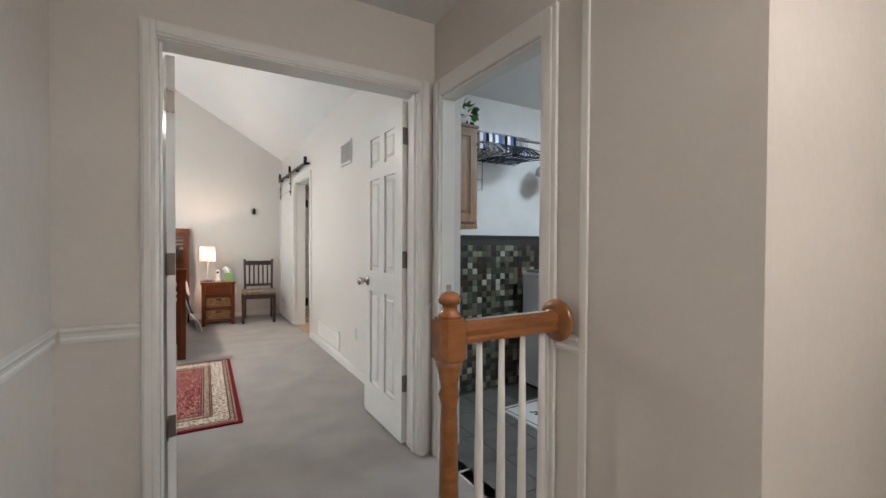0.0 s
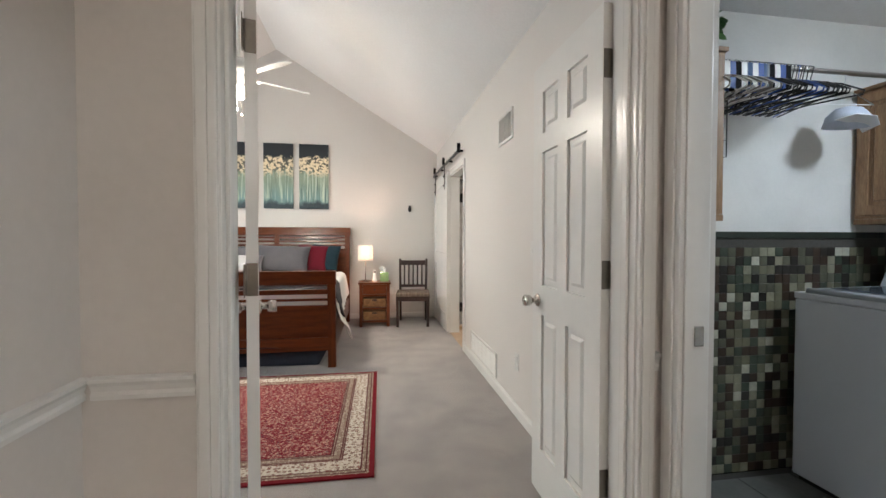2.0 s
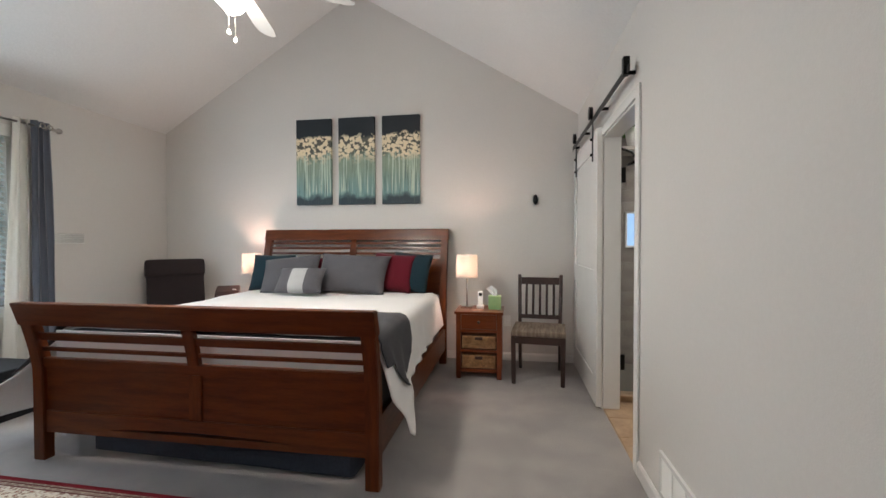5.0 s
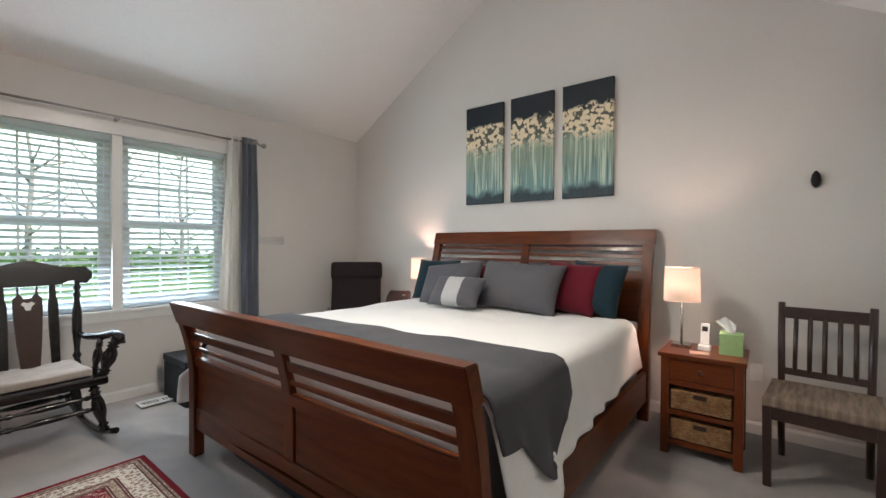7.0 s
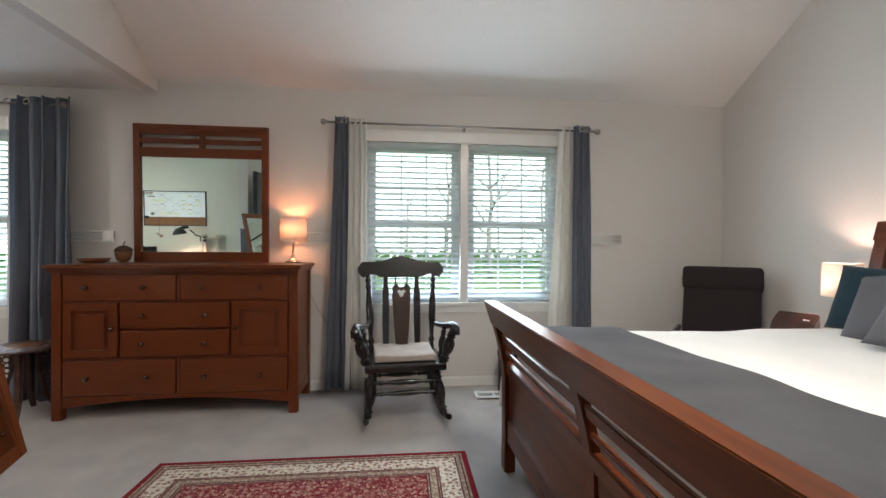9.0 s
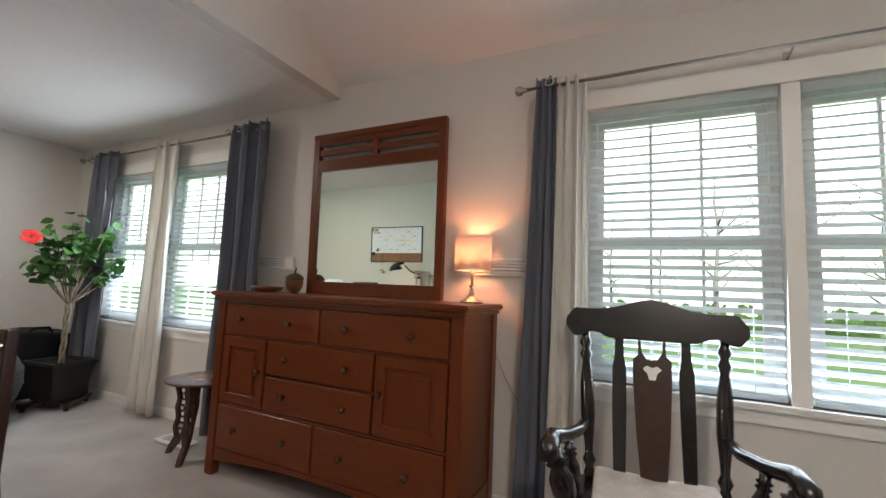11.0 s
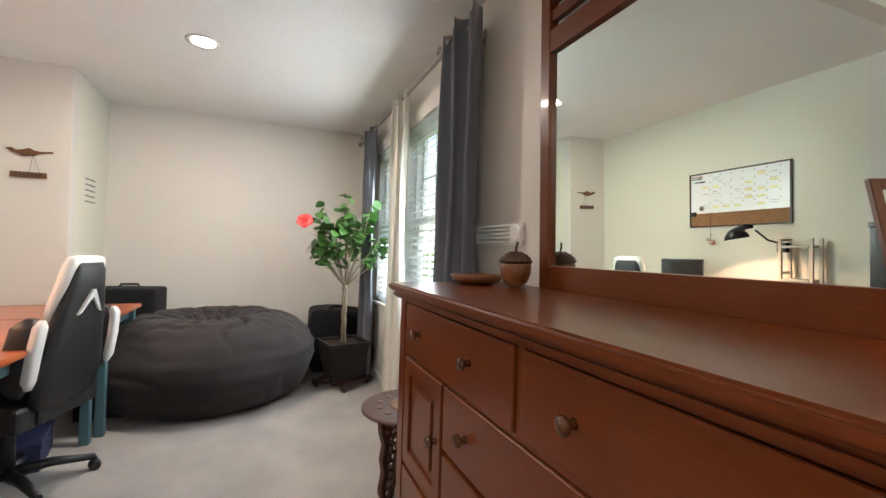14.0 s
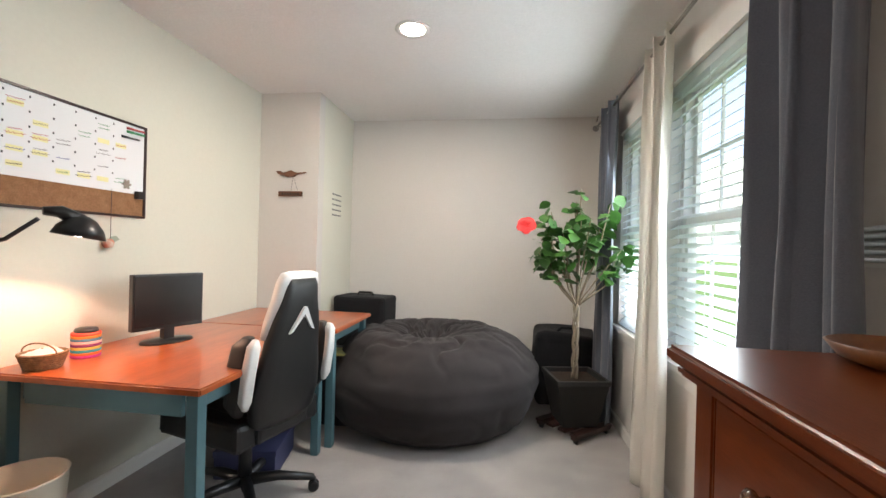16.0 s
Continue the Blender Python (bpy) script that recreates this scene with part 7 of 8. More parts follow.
for k in range(5):
    bm = bmesh.new()
    rows = []
    for i in range(6):
        u = i / 5
        w = 0.03 * math.sin(math.pi * min(1, 0.15 + 0.75 * u))
        rows.append([bm.verts.new((0.068 * u, s * w * 1.45, 0.028 * math.sin(u * 2.4) + 0.004 * math.sin(9 * s * u))) for s in (-1, -0.4, 0.4, 1)])
    for a, b in zip(rows, rows[1:]):
        for i in range(3):
            bm.faces.new((a[i], a[i + 1], b[i + 1], b[i])).smooth = True
    part("petal", bm, M_red, flw).matrix_basis = pose(0, 0, 0, rz=72 * k)
part("stamen", tube([(0, 0, 0), (0, 0, 0.05)], 0.003, 6), M_red, flw)
part("stake", tube([(0, 0.02, 0.37), (-0.01, 0.02, 1.72)], 0.004, 6), M_stem, pl, "thin bamboo stake")
bg = thing("black_bag", pose(-3.15, -0.85, 0), "slumped black cloth bag in the corner behind the plant", "bag")
bm = box(-0.27, 0.27, -0.2, 0.2, 0, 0.60, 0.09, 4)
bmesh.ops.subdivide_edges(bm, edges=bm.edges[:], cuts=2, use_grid_fill=True)
for v in bm.verts:
    v.co.x *= 1 - 0.25 * max(0, v.co.z - 0.4)
    v.co += Vector((noise.noise(v.co * 5) * 0.05, noise.noise(v.co * 4 + Vector((3, 0, 0))) * 0.05, noise.noise(v.co * 4 + Vector((0, 7, 0))) * 0.05 if v.co.z > 0.1 else 0))
    v.co.z = max(0, v.co.z)
for f in bm.faces:
    f.smooth = True
part("body", bm, M_black_cloth, bg)
part("strap", tube([(-0.1, 0.1, 0.58), (-0.05, 0.14, 0.64), (0.05, 0.14, 0.64), (0.1, 0.1, 0.58)], 0.012, 8), M_black_cloth, bg)
sc = thing("suitcase", pose(-1.42, -0.72, 0, rz=-8), "black cloth suitcase standing in the corner", "suitcase")
part("body", box(-0.24, 0.24, -0.15, 0.15, 0.03, 0.84, 0.06, 4), M_black_cloth, sc)
part("front_pocket", box(-0.19, 0.19, 0.145, 0.185, 0.15, 0.62, 0.03, 3), M_black_cloth, sc)
part("handle", tube([(-0.08, 0, 0.835), (-0.06, 0, 0.865), (0.06, 0, 0.865), (0.08, 0, 0.835)], 0.01, 8), M_black_plastic, sc)
for x in (-0.18, 0.18):
    part("wheel", lathe([(0, -0.015), (0.03, -0.015), (0.03, 0.015), (0, 0.015)], 14, pose(x, 0.08, 0.03, 90)), M_black_plastic, sc)
cb = thing("storage_crate", pose(-1.48, -0.12, 0), "black storage crate at the end of the desks", "crate")
part("body", box(-0.17, 0.17, -0.14, 0.14, 0, 0.47, 0.008), M_black_plastic, cb)
part("lid", box(-0.175, 0.175, -0.145, 0.145, 0.471, 0.5, 0.006), M_black_plastic, cb)
part("magazine", box(-0.13, 0.13, -0.10, 0.10, 0.0, 0.012, 0.001), material("magazine_cover", (0.62, 0.52, 0.16), 0.5, color2=(0.3, 0.3, 0.12), mix_scale=18), None, "yellow-covered magazines stacked on the crate", category="magazine").matrix_basis = pose(-1.52, -0.06, 0.50, rz=15)
bxs = thing("shoe_box", pose(-1.22, 0.58, 0, rz=12), "flat dark blue cardboard box under the desk", "box")
part("box", box(-0.16, 0.16, -0.18, 0.18, 0, 0.12, 0.003), material("blue_card", (0.025, 0.03, 0.08), 0.6), bxs)
part("lid", box(-0.165, 0.165, -0.185, 0.185, 0.12, 0.15, 0.003), material("navy_card", (0.03, 0.035, 0.09), 0.6), bxs)
# cloth bundle under the bed
bm = box(-0.85, 0.85, -0.28, 0.28, 0, 0.14, 0.05, 3)
bmesh.ops.subdivide_edges(bm, edges=bm.edges[:], cuts=5, use_grid_fill=True)
for v in bm.verts:
    if v.co.z > 0.01:
        v.co.z = max(0.005, v.co.z + 0.05 * noise.noise(v.co * 5) - 0.02)
for f in bm.faces:
    f.smooth = True
part("storage_bag", bm, material("slate_cloth", (0.055, 0.065, 0.09), 0.85, grain=0.2, scale=80, bump=0.3), None, "dark slate-blue cloth storage bag lying under the bed", category="storage bag").matrix_basis = pose(-1.0, 5.36, 0, rz=-2)


# ---- stair railing ----
rl = thing("stair_railing", pose(0, 1.07, 0), "oak newel and handrail with white balusters beside the stairwell", "railing")
nx_ = 0.79
part("newel_shaft", lathe([(0.038, 0.0), (0.038, 0.10), (0.030, 0.14), (0.034, 0.30), (0.028, 0.62), (0.026, 0.70), (0.034, 0.735), (0.027, 0.755), (0.033, 0.79), (0.04, 0.82), (0.045, 0.84)], 28, pose(nx_, 0, 0)), M_oak_rail, rl)
bm = box(nx_ - 0.046, nx_ + 0.046, -0.046, 0.046, 0.84, 0.975)
vz = [e for e in bm.edges if abs(e.verts[0].co.z - e.verts[1].co.z) > 0.1]
bmesh.ops.bevel(bm, geom=vz, offset=0.014, segments=1, affect="EDGES")
bmesh.ops.bevel(bm, geom=[e for e in bm.edges if abs(e.verts[0].co.z - e.verts[1].co.z) < 0.001], offset=0.008, segments=2, affect="EDGES")
part("newel_block", bm, M_oak_rail, rl)
part("newel_cap", lathe([(0.03, 0.97), (0.0355, 0.977), (0.0355, 0.984), (0.025, 0.994), (0.0225, 1.006), (0.025, 1.013), (0.0345, 1.019), (0.037, 1.028), (0.034, 1.040), (0.024, 1.050), (0.01, 1.056), (0, 1.057)], 32, pose(nx_, 0, 0)), M_oak_rail, rl)
hp = [(-0.03, 0.892), (0.03, 0.892), (0.03, 0.905), (0.024, 0.912), (0.031, 0.932), (0.027, 0.952), (0.012, 0.962), (-0.012, 0.962), (-0.027, 0.952), (-0.031, 0.932), (-0.024, 0.912), (-0.03, 0.905)]
part("handrail", extrude_outline(hp, "x", nx_ + 0.04, LX - 0.045, 0.0), M_oak_rail, rl)
part("rosette", lathe([(0, 0), (0.076, 0), (0.078, 0.010), (0.07, 0.02), (0.055, 0.026), (0, 0.03)], 36, pose(LX - 0.0275, 0, 0.925, 0, -90)), M_oak_rail, rl, "round oak rosette fixed to the wall")
for k in range(4):
    x = 0.905 + 0.092 * k
    part("baluster", lathe([(0.016, 0.01), (0.016, 0.18), (0.012, 0.2), (0.0165, 0.24), (0.014, 0.55), (0.0095, 0.89), (0, 0.891)], 14, pose(x, 0, 0)), M_trim, rl, "white turned baluster")
part("shoe_rail", box(nx_ + 0.04, LX - 0.03, -0.03, 0.03, 0.0, 0.012, 0.003), M_oak_rail, rl)

# ---- laundry ----
M_tiles = []
for i, (c, r) in enumerate((((0.13, 0.13, 0.09), 0.3), ((0.20, 0.19, 0.125), 0.35), ((0.065, 0.085, 0.06), 0.3), ((0.32, 0.31, 0.22), 0.35), ((0.06, 0.038, 0.026), 0.35), ((0.035, 0.03, 0.026), 0.3), ((0.55, 0.54, 0.44), 0.35))):
    M_tiles.append(material("glass_mosaic", c, r, color2=tuple(v * 0.75 for v in c), mix_scale=12, grain=0.15, scale=60))
rt = random.Random(3)
p_ = 0.0475
tile_meshes = []
nwall = structure("wall_mosaic", boxes((RX + 0.12, LE, LB - 0.004, LB - 0.001, 0, 1.265)), M_grout, "dark grout bed of a green and brown mosaic dado")
for m in M_tiles:
    bm = box(-p_ / 2 + 0.0013, p_ / 2 - 0.0013, -0.005, 0, -p_ / 2 + 0.0013, p_ / 2 - 0.0013, 0.0012, 1)
    me = bpy.data.meshes.new("tile")
    bm.to_mesh(me)
    bm.free()
    me.materials.append(m)
    tile_meshes.append(me)
picks = [0, 0, 0, 1, 1, 2, 2, 2, 3, 3, 4, 4, 4, 5, 5, 6]
for i in range(20):
    for j in range(25):
        x, z = 1.665 + p_ * (i + 0.5), p_ * (j + 0.5)
        if i * 25 + j >= 300 and not (x < LE):
            continue
        o = new("tile", tile_meshes[rt.choice(picks)])
        o.parent = nwall
        o.matrix_basis = pose(x, LB - 0.0042, z)
        if len(nwall.children) >= 300:
            break
    if len(nwall.children) >= 300:
        break
far = bmesh.new()
mats_idx = []
x0f = x + p_ * 0.5
cells = [(x0f + p_ * (a + 0.5), p_ * (b + 0.5)) for a in range(int((LE - x0f) / p_)) for b in range(25)]
for (x, z) in cells:
    k = rt.choice(picks)
    n0 = len(far.faces)
    bm_box(far, x - p_ / 2 + 0.0013, x + p_ / 2 - 0.0013, LB - 0.0092, LB - 0.0042, z - p_ / 2 + 0.0013, z + p_ / 2 - 0.0013)
    far.faces.ensure_lookup_table()
    for f in far.faces[n0:]:
        f.material_index = k
for b in range(25):
    for a in range(33):
        y = LB - 0.012 - p_ * (a + 0.5)
        k = rt.choice(picks)
        n0 = len(far.faces)
        bm_box(far, LE - 0.009, LE - 0.004, y - p_ / 2 + 0.0013, y + p_ / 2 - 0.0013, p_ * b + 0.0013, p_ * (b + 1) - 0.0013)
        far.faces.ensure_lookup_table()
        for f in far.faces[n0:]:
            f.material_index = k
part("mosaic_tiles", far, M_tiles, nwall, "green, brown and cream glass mosaic tiles", kind="stuff")
structure("mosaic_cap", box(RX + 0.12, LE, LB - 0.014, LB - 0.001, 1.236, 1.27, 0.003), material("dark_green_tile", (0.035, 0.045, 0.035), 0.3, grain=0.2), "dark green tile band on top of the mosaic")
# slate floor tiles
ft = bmesh.new()
fl = [o for o in scene.objects if o.name.startswith("floor_laundry")][0]
tm = bpy.data.meshes.new("floor_tile")
bm = box(-0.152, 0.152, -0.152, 0.152, -0.006, 0.0, 0.002, 1)
bm.to_mesh(tm)
bm.free()
tm.materials.append(M_slate)
for i in range(6):
    for j in range(7):
        x, y = LX + 0.16 + 0.31 * i, 0.71 + 0.31 * j
        if y + 0.152 > LB or x + 0.152 > LE + 0.02:
            continue
        o = new("floor_tile", tm)
        o.parent = fl
        o.matrix_basis = pose(x, y, 0.0, rz=90 * rt.randint(0, 3))


def wall_cabinet(m, w, h, d, doors, label):
    t = thing("wall_cabinet", m, label, "cabinet")
    part("body", box(-w / 2, w / 2, 0.02, d, 0, h, 0.002), M_oak, t)
    part("face_frame", ring_frame("y", 0, 0.0195, -w / 2, w / 2, 0, h, 0.035, 0.035, 0.001), M_oak, t)
    dw = (w - 0.03) / doors
    for k in range(doors):
        a = -w / 2 + 0.015 + dw * k + 0.003
        b = a + dw - 0.006
        z0, z1 = 0.015, h - 0.015
        dd = part("cabinet_door", ring_frame("y", -0.018, -0.0005, a, b, z0, z1, 0.055, 0.055), M_oak, t)
        bm = box(a + 0.054, b - 0.054, -0.010, -0.002, z0 + 0.054, z1 - 0.054)
        add(bm, rounded(box(a + 0.075, b - 0.075, -0.016, -0.009, z0 + 0.075, z1 - 0.075), 0.006, 1))
        part("door_panel", bm, M_oak, dd)
    part("moulding", box(-w / 2 - 0.008, w / 2 + 0.008, -0.012, d, h + 0.001, h + 0.02, 0.003), M_oak, t)
    part("light_rail", box(-w / 2, w / 2, -0.005, d - 0.01, -0.03, -0.001, 0.004), M_oak, t)
    return t


wall_cabinet(pose(1.63, 2.48, 1.34), 0.50, 0.70, 0.298, 1, "medium oak wall cabinet with a raised-panel door")
wall_cabinet(pose(2.97, 2.32, 1.34, rz=-90), 0.90, 0.68, 0.325, 2, "medium oak double-door wall cabinet above the washer")
hr = thing("hanging_rod", pose(0, 2.60, 2.05), "steel clothes rod running between the laundry cabinets", "clothes rod")
part("rod", tube([(1.885, 0, 0), (3.27, 0, 0)], 0.012, 12), M_rod, hr)


def hanger(x, mat, label, tilt=0, spread=0.2, rz=90):
    t = thing("clothes_hanger", pose(x, 2.60, 2.05, rz=rz), label, "hanger", "hangers on the rod")
    part("hook", tube([(0.0165, 0, -0.006), (0.018, 0, 0.01), (0, 0, 0.02), (-0.016, 0, 0.01), (-0.008, 0, -0.02), (0, 0, -0.055)], 0.0022, 6), mat, t)
    part("shoulder_bar", tube([(0, 0, -0.055), (-spread * 0.6, 0, -0.105), (-spread, 0, -0.16), (-spread * 0.97, 0, -0.175), (0, 0, -0.168), (spread * 0.97, 0, -0.175), (spread, 0, -0.16), (spread * 0.6, 0, -0.105), (0, 0, -0.055)], 0.004, 6), mat, t)
    return t


M_blue = material("blue_plastic", (0.03, 0.09, 0.35), 0.4)
for k in range(34):
    mt = [M_black_plastic, M_black_plastic, M_black_plastic, M_black_plastic, M_blue][k % 5] if k > 11 else (M_rod, M_vinyl)[k % 2]
    nm = {M_black_plastic: "black plastic clothes hanger", M_vinyl: "white plastic clothes hanger", M_blue: "blue plastic clothes hanger", M_rod: "bare wire clothes hanger"}[mt]
    hanger(1.91 + 0.0165 * k + 0.006 * math.sin(5 * k), mt, nm + " on the steel rod", rz=70 + (k * 29) % 40)
# folded cloth over the hangers
bm = bmesh.new()
rows = []
for i in range(13):
    y = -0.15 + 0.30 * i / 12
    r = 0.018 + 0.002 * (i % 3)
    rows.append([bm.verts.new((x, y * 0.0 + (-1 if j < 5 else 1) * 0.016, -0.13 + 0.03 * j if j < 5 else -0.13 + 0.03 * (9 - j))) for j in range(10) for x in [1.95 + 0.36 * i / 12]])
for a, b in zip(rows, rows[1:]):
    for j in range(9):
        bm.faces.new((a[j], a[j + 1], b[j + 1], b[j])).material_index = (0, 1, 2, 0, 3, 0, 1, 3, 2, 0, 1, 2)[rows.index(a)]
M_plaid = material("blue_plaid_cloth", (0.04, 0.12, 0.30), 0.9, color2=(0.60, 0.62, 0.58), mix_scale=9, stretch=(3, 1, 0.2), grain=0.4, scale=30)
cl_ = part("folded_cloth", bm, [M_vinyl, M_blue, M_black_cloth, M_plaid], None, "blue and white striped cloth folded over the rod", category="cloth")
cl_.matrix_basis = pose(0.02, 2.60, 2.06)
s_ = cl_.modifiers.new("thick", "SOLIDIFY")
s_.thickness = 0.006
cp = thing("baseball_cap", pose(2.66, 2.60, 2.05), "white and dark mesh cap hanging from a white hanger", "cap")
part("hanger_wire", tube([(0, 0, 0.012), (0.01, 0, -0.02), (0, 0, -0.07), (0.15, -0.02, -0.155), (-0.15, 0.02, -0.155), (0, 0, -0.07)], 0.003, 6), M_vinyl, cp)
part("crown", lathe([(0.0, 0.10), (0.05, 0.09), (0.085, 0.05), (0.095, 0), (0.09, 0.0), (0, 0.08)], 24, pose(0.02, 0, -0.265, 15, -12)), material("cap_cloth", (0.62, 0.66, 0.74), 0.9, color2=(0.42, 0.46, 0.54), mix_scale=9), cp)
part("brim", extrude_outline([(-0.085, 0.03), (-0.07, -0.05), (0, -0.085), (0.07, -0.05), (0.085, 0.03), (0, 0.0)], "z", 0, 0.004), M_tissue, cp).matrix_basis = pose(-0.02, -0.07, -0.27, -10, 18)
wr_ = thing("wire_rack", pose(1.885, 2.62, 1.62), "white wire rack hanging from the side of the cabinet", "wire rack")
part("wire_frame", tube([(0, 0, 0.36), (0.14, 0, 0.36), (0.14, 0, 0.0), (0, 0, -0.02)], 0.003, 6), M_black_plastic, wr_)
for z in (0.08, 0.2):
    part("cross_wire", tube([(0, 0, z - 0.015), (0.14, 0, z)], 0.0025, 6), M_black_plastic, wr_)
rp2 = random.Random(8)
fp = thing("potted_ivy", pose(1.805, 2.57, 2.061), "small leafy green plant in a white pot on the cabinet", "plant")
part("pot", lathe([(0, 0), (0.05, 0), (0.065, 0.07), (0.06, 0.07), (0.045, 0.01), (0, 0.01)], 24), M_vinyl, fp)
for k in range(55):
    d = Vector((rp2.gauss(0, 1), rp2.gauss(0, 1), rp2.gauss(0.2, 0.8))).normalized()
    bm = bmesh.new()
    leaf_shape(bm, Vector((0, 0, 0)), d + Vector((0, 0, -0.3)), rp2.uniform(0.035, 0.06), rp2.uniform(-1, 1))
    part("leaf", bm, M_leaf, fp).matrix_basis = Matrix.Translation(Vector((0, 0, 0.10)) + Vector((d.x * 0.10, d.y * 0.06, d.z * 0.07)))

ws = thing("washing_machine", pose(2.84, 2.34, 0), "white top-loading washing machine with a grey rear console", "washing machine")
part("cabinet", box(-0.34, 0.34, -0.345, 0.345, 0.03, 0.93, 0.018, 4), M_steel_white, ws)
part("plinth", box(-0.31, 0.33, -0.33, 0.33, 0.0, 0.035), M_black_plastic, ws, "black plinth")
part("top_deck", box(-0.345, 0.345, -0.348, 0.348, 0.931, 0.965, 0.012, 3), M_steel_white, ws)
part("lid", extrude_outline([(-0.335, 0.955), (-0.30, 0.985), (0.13, 0.99), (0.15, 0.966), (-0.33, 0.945)], "y", -0.30, 0.30, 0.008), M_washer_top, ws, "grey glass-topped lid")
part("lid_front_bar", tube([(-0.325, -0.29, 0.972), (-0.33, 0, 0.975), (-0.325, 0.29, 0.972)], 0.017, 12), M_washer_top, ws, "silver rounded front edge of the lid")
part("lid_glass", box(-0.26, 0.10, -0.24, 0.24, 0.9895, 0.993, 0.002), material("smoked_glass", (0.10, 0.12, 0.15), 0.08), ws)
part("console", extrude_outline([(0.16, 0.96), (0.22, 1.085), (0.25, 1.10), (0.335, 1.10), (0.345, 0.96)], "y", -0.34, 0.34, 0.012), M_steel_white, ws)
part("console_panel", box(-0.06, 0.06, -0.30, 0.30, 0, 0.003, m=pose(0.188, 0, 1.027, 0, 295.6)), M_washer_top, ws, "silver control panel")
part("dial", lathe([(0, 0), (0.032, 0), (0.03, 0.02), (0, 0.022)], 28, pose(0.184, -0.05, 1.027, 0, 295.6)), M_washer_top, ws)
part("badge", box(-0.3425, -0.3405, -0.20, -0.155, 0.77, 0.815, 0.0005), M_black_plastic, ws, "small grey square badge")
mt = thing("floor_mat", pose(2.22, 2.05, 0.0, rz=92), "white bath mat with dark border and script lettering", "mat")
part("mat", box(-0.30, 0.30, -0.22, 0.22, 0, 0.012, 0.004), M_white_sheet, mt)
for a in ((-0.27, 0.27, -0.195, -0.188), (-0.27, 0.27, 0.188, 0.195), (-0.27, -0.263, -0.188, 0.188), (0.263, 0.27, -0.188, 0.188)):
    part("border", box(*a, 0.0121, 0.0135), M_black_cloth, mt, "dark border line")
for r in range(2):
    pts = [(-0.14 + 0.014 * i, -0.045 + 0.10 * (1 - r) + 0.028 * math.sin(i * 1.7 + r), 0.0138) for i in range(21)]
    part("script_line", tube(pts, 0.0035, 5), M_black_cloth, mt, "dark line of illegible script")
lgt = thing("laundry_light", pose(2.75, 1.60, 2.40), "round white glass ceiling light, switched on, in the laundry", "ceiling light")
part("base", lathe([(0, 0), (0.14, 0), (0.14, -0.02), (0, -0.02)], 32), M_trim, lgt)
part("globe", lathe([(0.13, -0.021), (0.128, -0.04), (0.10, -0.075), (0.05, -0.095), (0, -0.10)], 32), glow("cool_globe", (0.85, 0.93, 1.0), 3), lgt)

# ---- bathroom glimpse ----
fb = [o for o in scene.objects if o.name.startswith("floor_bath")][0]
tb_ = bpy.data.meshes.new("floor_tile")
bm = box(-0.15, 0.15, -0.15, 0.15, 0, 0.006, 0.0015, 1)
bm.to_mesh(tb_)
bm.free()
tb_.materials.append(M_traver)
for i in range(6):
    for j in range(8):
        o = new("floor_tile", tb_)
        o.parent = fb
        o.matrix_basis = pose(RX + 0.155 + 0.304 * i, 5.0 + 0.304 * j, 0.002, rz=90 * rt.randint(0, 3))
structure("shower_curb", box(RX + 0.122, 3.2, 6.38, 6.50, 0.009, 0.055, 0.006), M_traver, "tan stone shower curb")
structure("floor_shower", boxes((RX + 0.122, 3.2, 6.501, YH - 0.021, 0.009, 0.02)), M_slate, "grey-brown stone shower floor")
structure("wall_shower_side", boxes((RX + 0.121, RX + 0.131, 6.51, YH - 0.035, 0.009, 2.2)), M_marble, "pale stone shower side wall")
bt = [o for o in scene.objects if o.name.startswith("wall_bath_north")][0]
tw = bpy.data.meshes.new("wall_tile")
bm = box(-0.148, 0.148, -0.006, 0, -0.073, 0.073, 0.001, 1)
bm.to_mesh(tw)
bm.free()
tw.materials.append(M_marble)
for i in range(6):
    for j in range(16):
        o = new("wall_tile", tw)
        o.parent = bt
        o.matrix_basis = pose(RX + 0.29 + 0.30 * i + 0.15 * (j % 2), YH - 0.022, 0.08 + 0.15 * j)
sg_ = thing("shower_screen", pose(0, 6.44, 0.056), "clear glass shower door with dark bronze hinges", "shower door")
part("glass", box(1.50, 2.25, -0.004, 0.004, 0.003, 1.98), M_glass, sg_).visible_shadow = False
for z in (0.25, 1.73):
    part("hinge", box(1.475, 1.555, -0.015, 0.015, z - 0.06, z + 0.06, 0.004), M_bronze, sg_, "dark bronze hinge")
sh_ = thing("shower_fixture", pose(RX + 0.132, 7.02, 2.06), "curved dark bronze shower arm and head", "shower head")
part("flange", lathe([(0, 0), (0.032, 0), (0.026, 0.01), (0, 0.012)], 20, pose(0, 0, 0, 0, 90)), M_bronze, sh_)
part("arm", tube([(0, 0, 0), (0.08, -0.01, 0.045), (0.18, -0.02, 0.05), (0.27, -0.03, 0.01), (0.30, -0.03, -0.04)], 0.012, 10), M_bronze, sh_)
part("head", lathe([(0, 0), (0.03, -0.012), (0.09, -0.04), (0.092, -0.052), (0, -0.054)], 28, pose(0.305, -0.03, -0.035, 0, -14)), M_bronze, sh_)
structure("shower_ledge", box(RX + 0.132, 3.19, 7.10, YH - 0.035, 2.12, 2.15, 0.003), M_marble, "pale stone ledge above the shower")
rb = random.Random(31)
fn = thing("potted_fern", pose(1.83, 7.22, 2.151), "leafy green fern in a tapered white pot on the stone ledge", "plant")
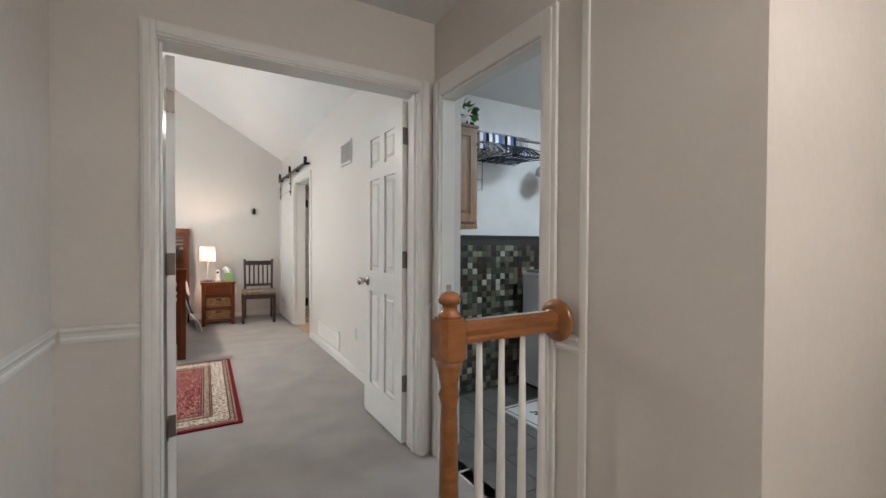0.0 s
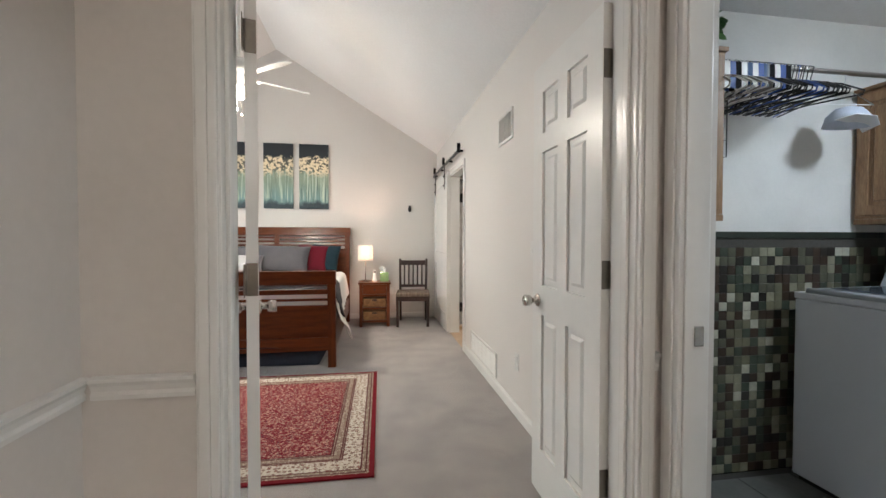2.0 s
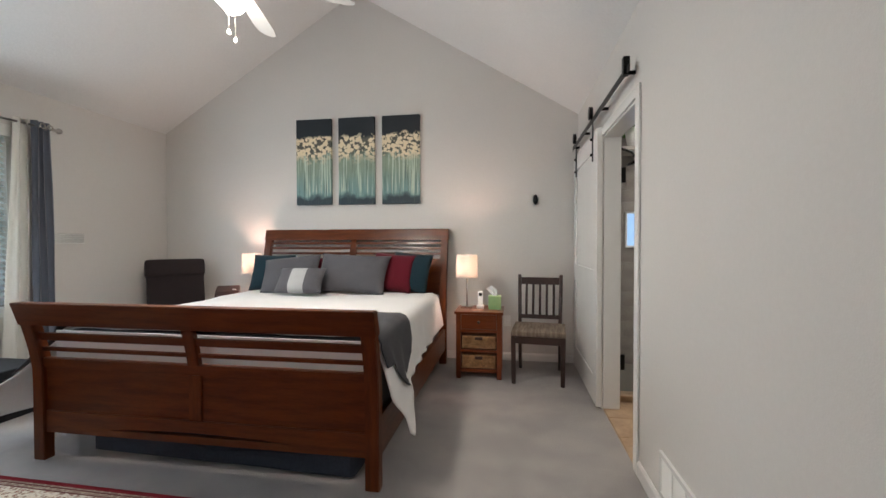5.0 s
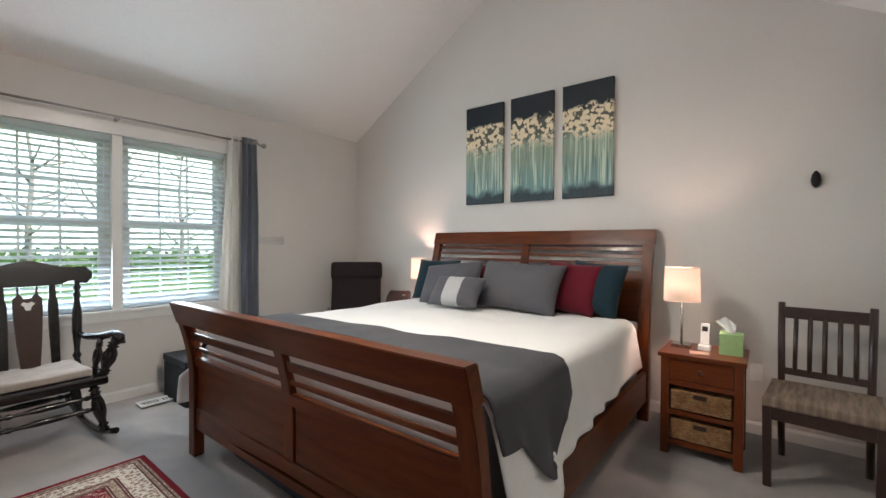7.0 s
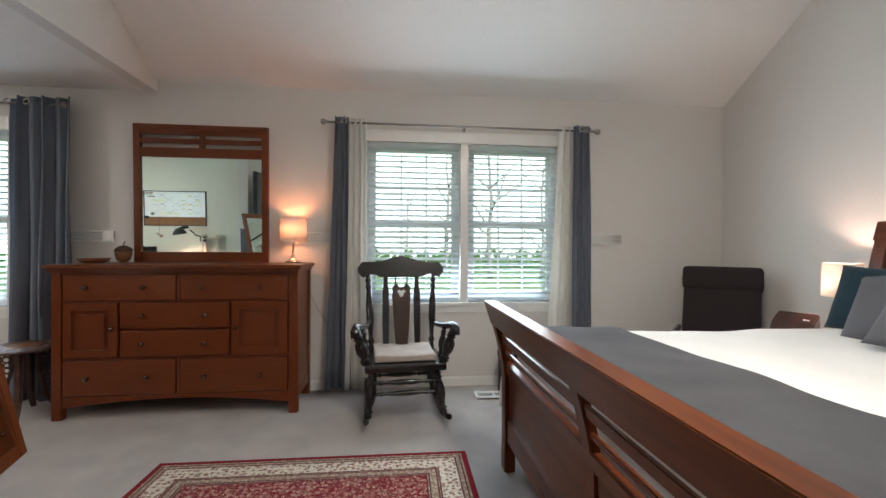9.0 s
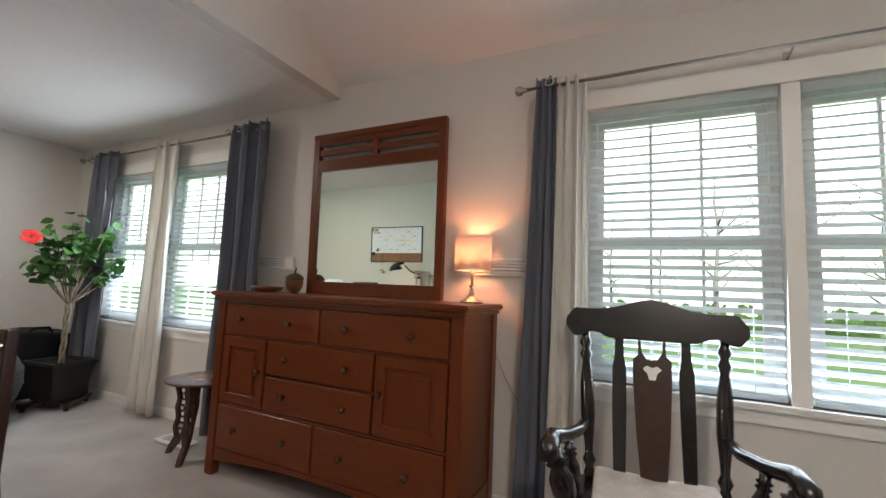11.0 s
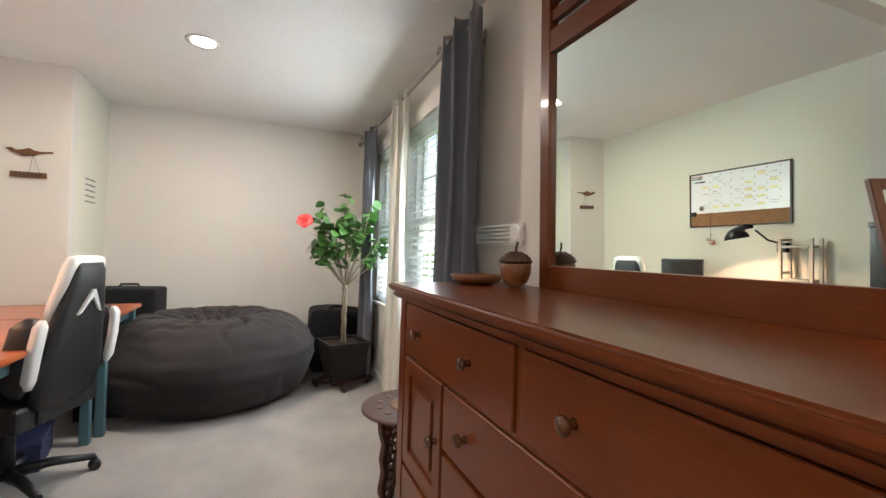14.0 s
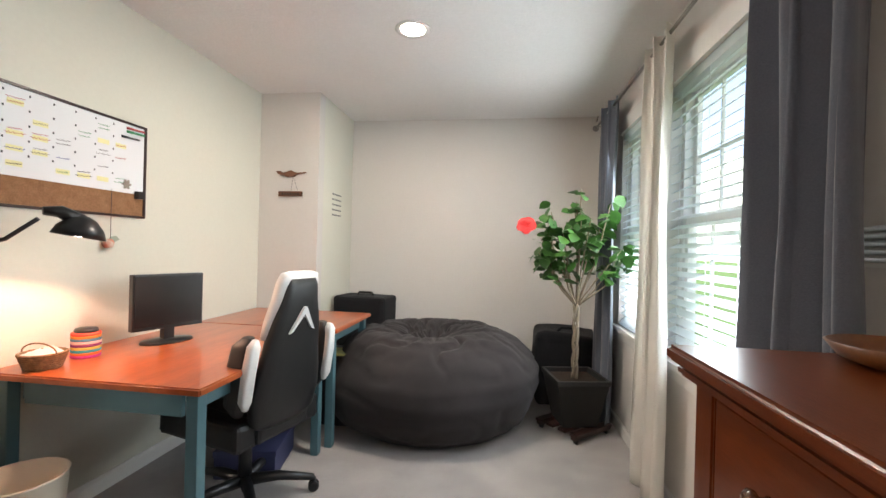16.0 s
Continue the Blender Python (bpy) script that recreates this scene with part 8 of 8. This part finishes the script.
part("pot", lathe([(0, 0), (0.055, 0), (0.085, 0.19), (0.078, 0.19), (0.05, 0.01), (0, 0.01)], 28), M_vinyl, fn)
for k in range(60):
    a = rb.uniform(0, 2 * math.pi)
    d = Vector((math.cos(a), math.sin(a), rb.uniform(-0.5, 0.6)))
    bm = bmesh.new()
    leaf_shape(bm, Vector((0, 0, 0)), d, rb.uniform(0.07, 0.12), rb.uniform(-1, 1))
    rr = rb.uniform(0.0, 0.10)
    part("leaf", bm, M_leaf, fn).matrix_basis = Matrix.Translation((rr * math.cos(a), rr * math.sin(a), 0.19 + rb.uniform(-0.02, 0.05)))
# Stand-in window on a closed wall; the pane itself emits the blue daylight.
bw_ = thing("bath_window_glow", pose(1.98, YH - 0.031, 1.20), "white-framed glowing panel standing in for a small bathroom window", "window")
bw_["kind"] = "structure"
part("frame", ring_frame("y", -0.022, 0, -0.18, 0.18, 0, 0.36, 0.02, 0.02), M_vinyl, bw_)
part("pane", box(-0.16, 0.16, -0.012, -0.006, 0.02, 0.34), material("pane_daylight_glow", (0.2, 0.25, 0.3), 0.4, emit=(0.36, 0.62, 1.0), strength=0.42), bw_, "frosted pane that glows blue in place of daylight")

# ---- trees outside ----
rt2 = random.Random(21)


def tree(m, h, label, bare=False):
    t = thing("tree", m, label, "tree")
    lean = rt2.uniform(-0.4, 0.4)
    trunk = [Vector((lean * (i / 6) ** 1.5, rt2.uniform(-0.1, 0.1), h * i / 6)) for i in range(7)]
    bm = tube(trunk, 0.1, 9, [h * 0.020 * (1 - 0.13 * i) for i in range(7)])
    limbs = []
    for k in range(11):
        u = rt2.uniform(0.25, 0.95)
        i = int(u * 6)
        b = trunk[i].lerp(trunk[min(6, i + 1)], u * 6 - i)
        a = rt2.uniform(0, 2 * math.pi)
        L = h * rt2.uniform(0.16, 0.30) * (1.2 - 0.5 * u)
        e = b + Vector((math.cos(a) * L, math.sin(a) * L, L * rt2.uniform(0.3, 0.9)))
        mid_ = b.lerp(e, 0.5) + Vector((0, 0, -0.05 * L))
        limbs.append((b, mid_, e))
        add(bm, tube([b, mid_, e], 0.03, 6, [h * 0.008, h * 0.005, h * 0.002]))
        for q in range(3):
            s = mid_.lerp(e, rt2.random())
            add(bm, tube([s, s + Vector((rt2.gauss(0, 0.1) * L * 2, rt2.gauss(0, 0.1) * L * 2, L * 0.3))], 0.01, 4, [h * 0.002, h * 0.0008]))
    part("trunk", bm, M_bark, t)
    bm = bmesh.new()
    for b, mid_, e in limbs:
        for q in range(2 if bare else 9):
            c = mid_.lerp(e, rt2.uniform(0.1, 1.25)) + Vector((rt2.gauss(0, 0.32), rt2.gauss(0, 0.32), rt2.gauss(0, 0.25)))
            s = rt2.uniform(0.03, 0.075)
            d1 = Vector((rt2.gauss(0, 1), rt2.gauss(0, 1), rt2.gauss(0, 1))).normalized() * s
            d2 = d1.orthogonal().normalized() * s * 0.6
            vs = [bm.verts.new(c + v) for v in (d1, d2, -d1, -d2)]
            bm.faces.new(vs)
    part("crown", bm, M_foliage, t, "sparse fresh green spring foliage")
    return t


for k in range(9):
    tree(pose(-rt2.uniform(20, 40), -7 + 2.4 * k + rt2.uniform(-0.6, 0.6), -0.62), rt2.uniform(6, 10), "slim garden tree with sparse spring-green leaves behind the house", k % 3 == 0)
bm = bmesh.new()
for k in range(3500):
    x, y = -30 - rt2.random() * 6, rt2.uniform(-40, 50)
    z = -0.6 + (rt2.random() ** 1.6) * 1.5
    s = rt2.uniform(0.15, 0.4)
    c = Vector((x, y, z))
    d1 = Vector((rt2.gauss(0, 1), rt2.gauss(0, 1), rt2.gauss(0, 1))).normalized() * s
    d2 = d1.orthogonal().normalized() * s * 0.7
    bm.faces.new([bm.verts.new(c + v) for v in (d1, d2, -d1, -d2)])
part("far_shrubs", bm, M_foliage, None, "uneven belt of far green shrubs behind the lawn", category="shrubs", kind="stuff")
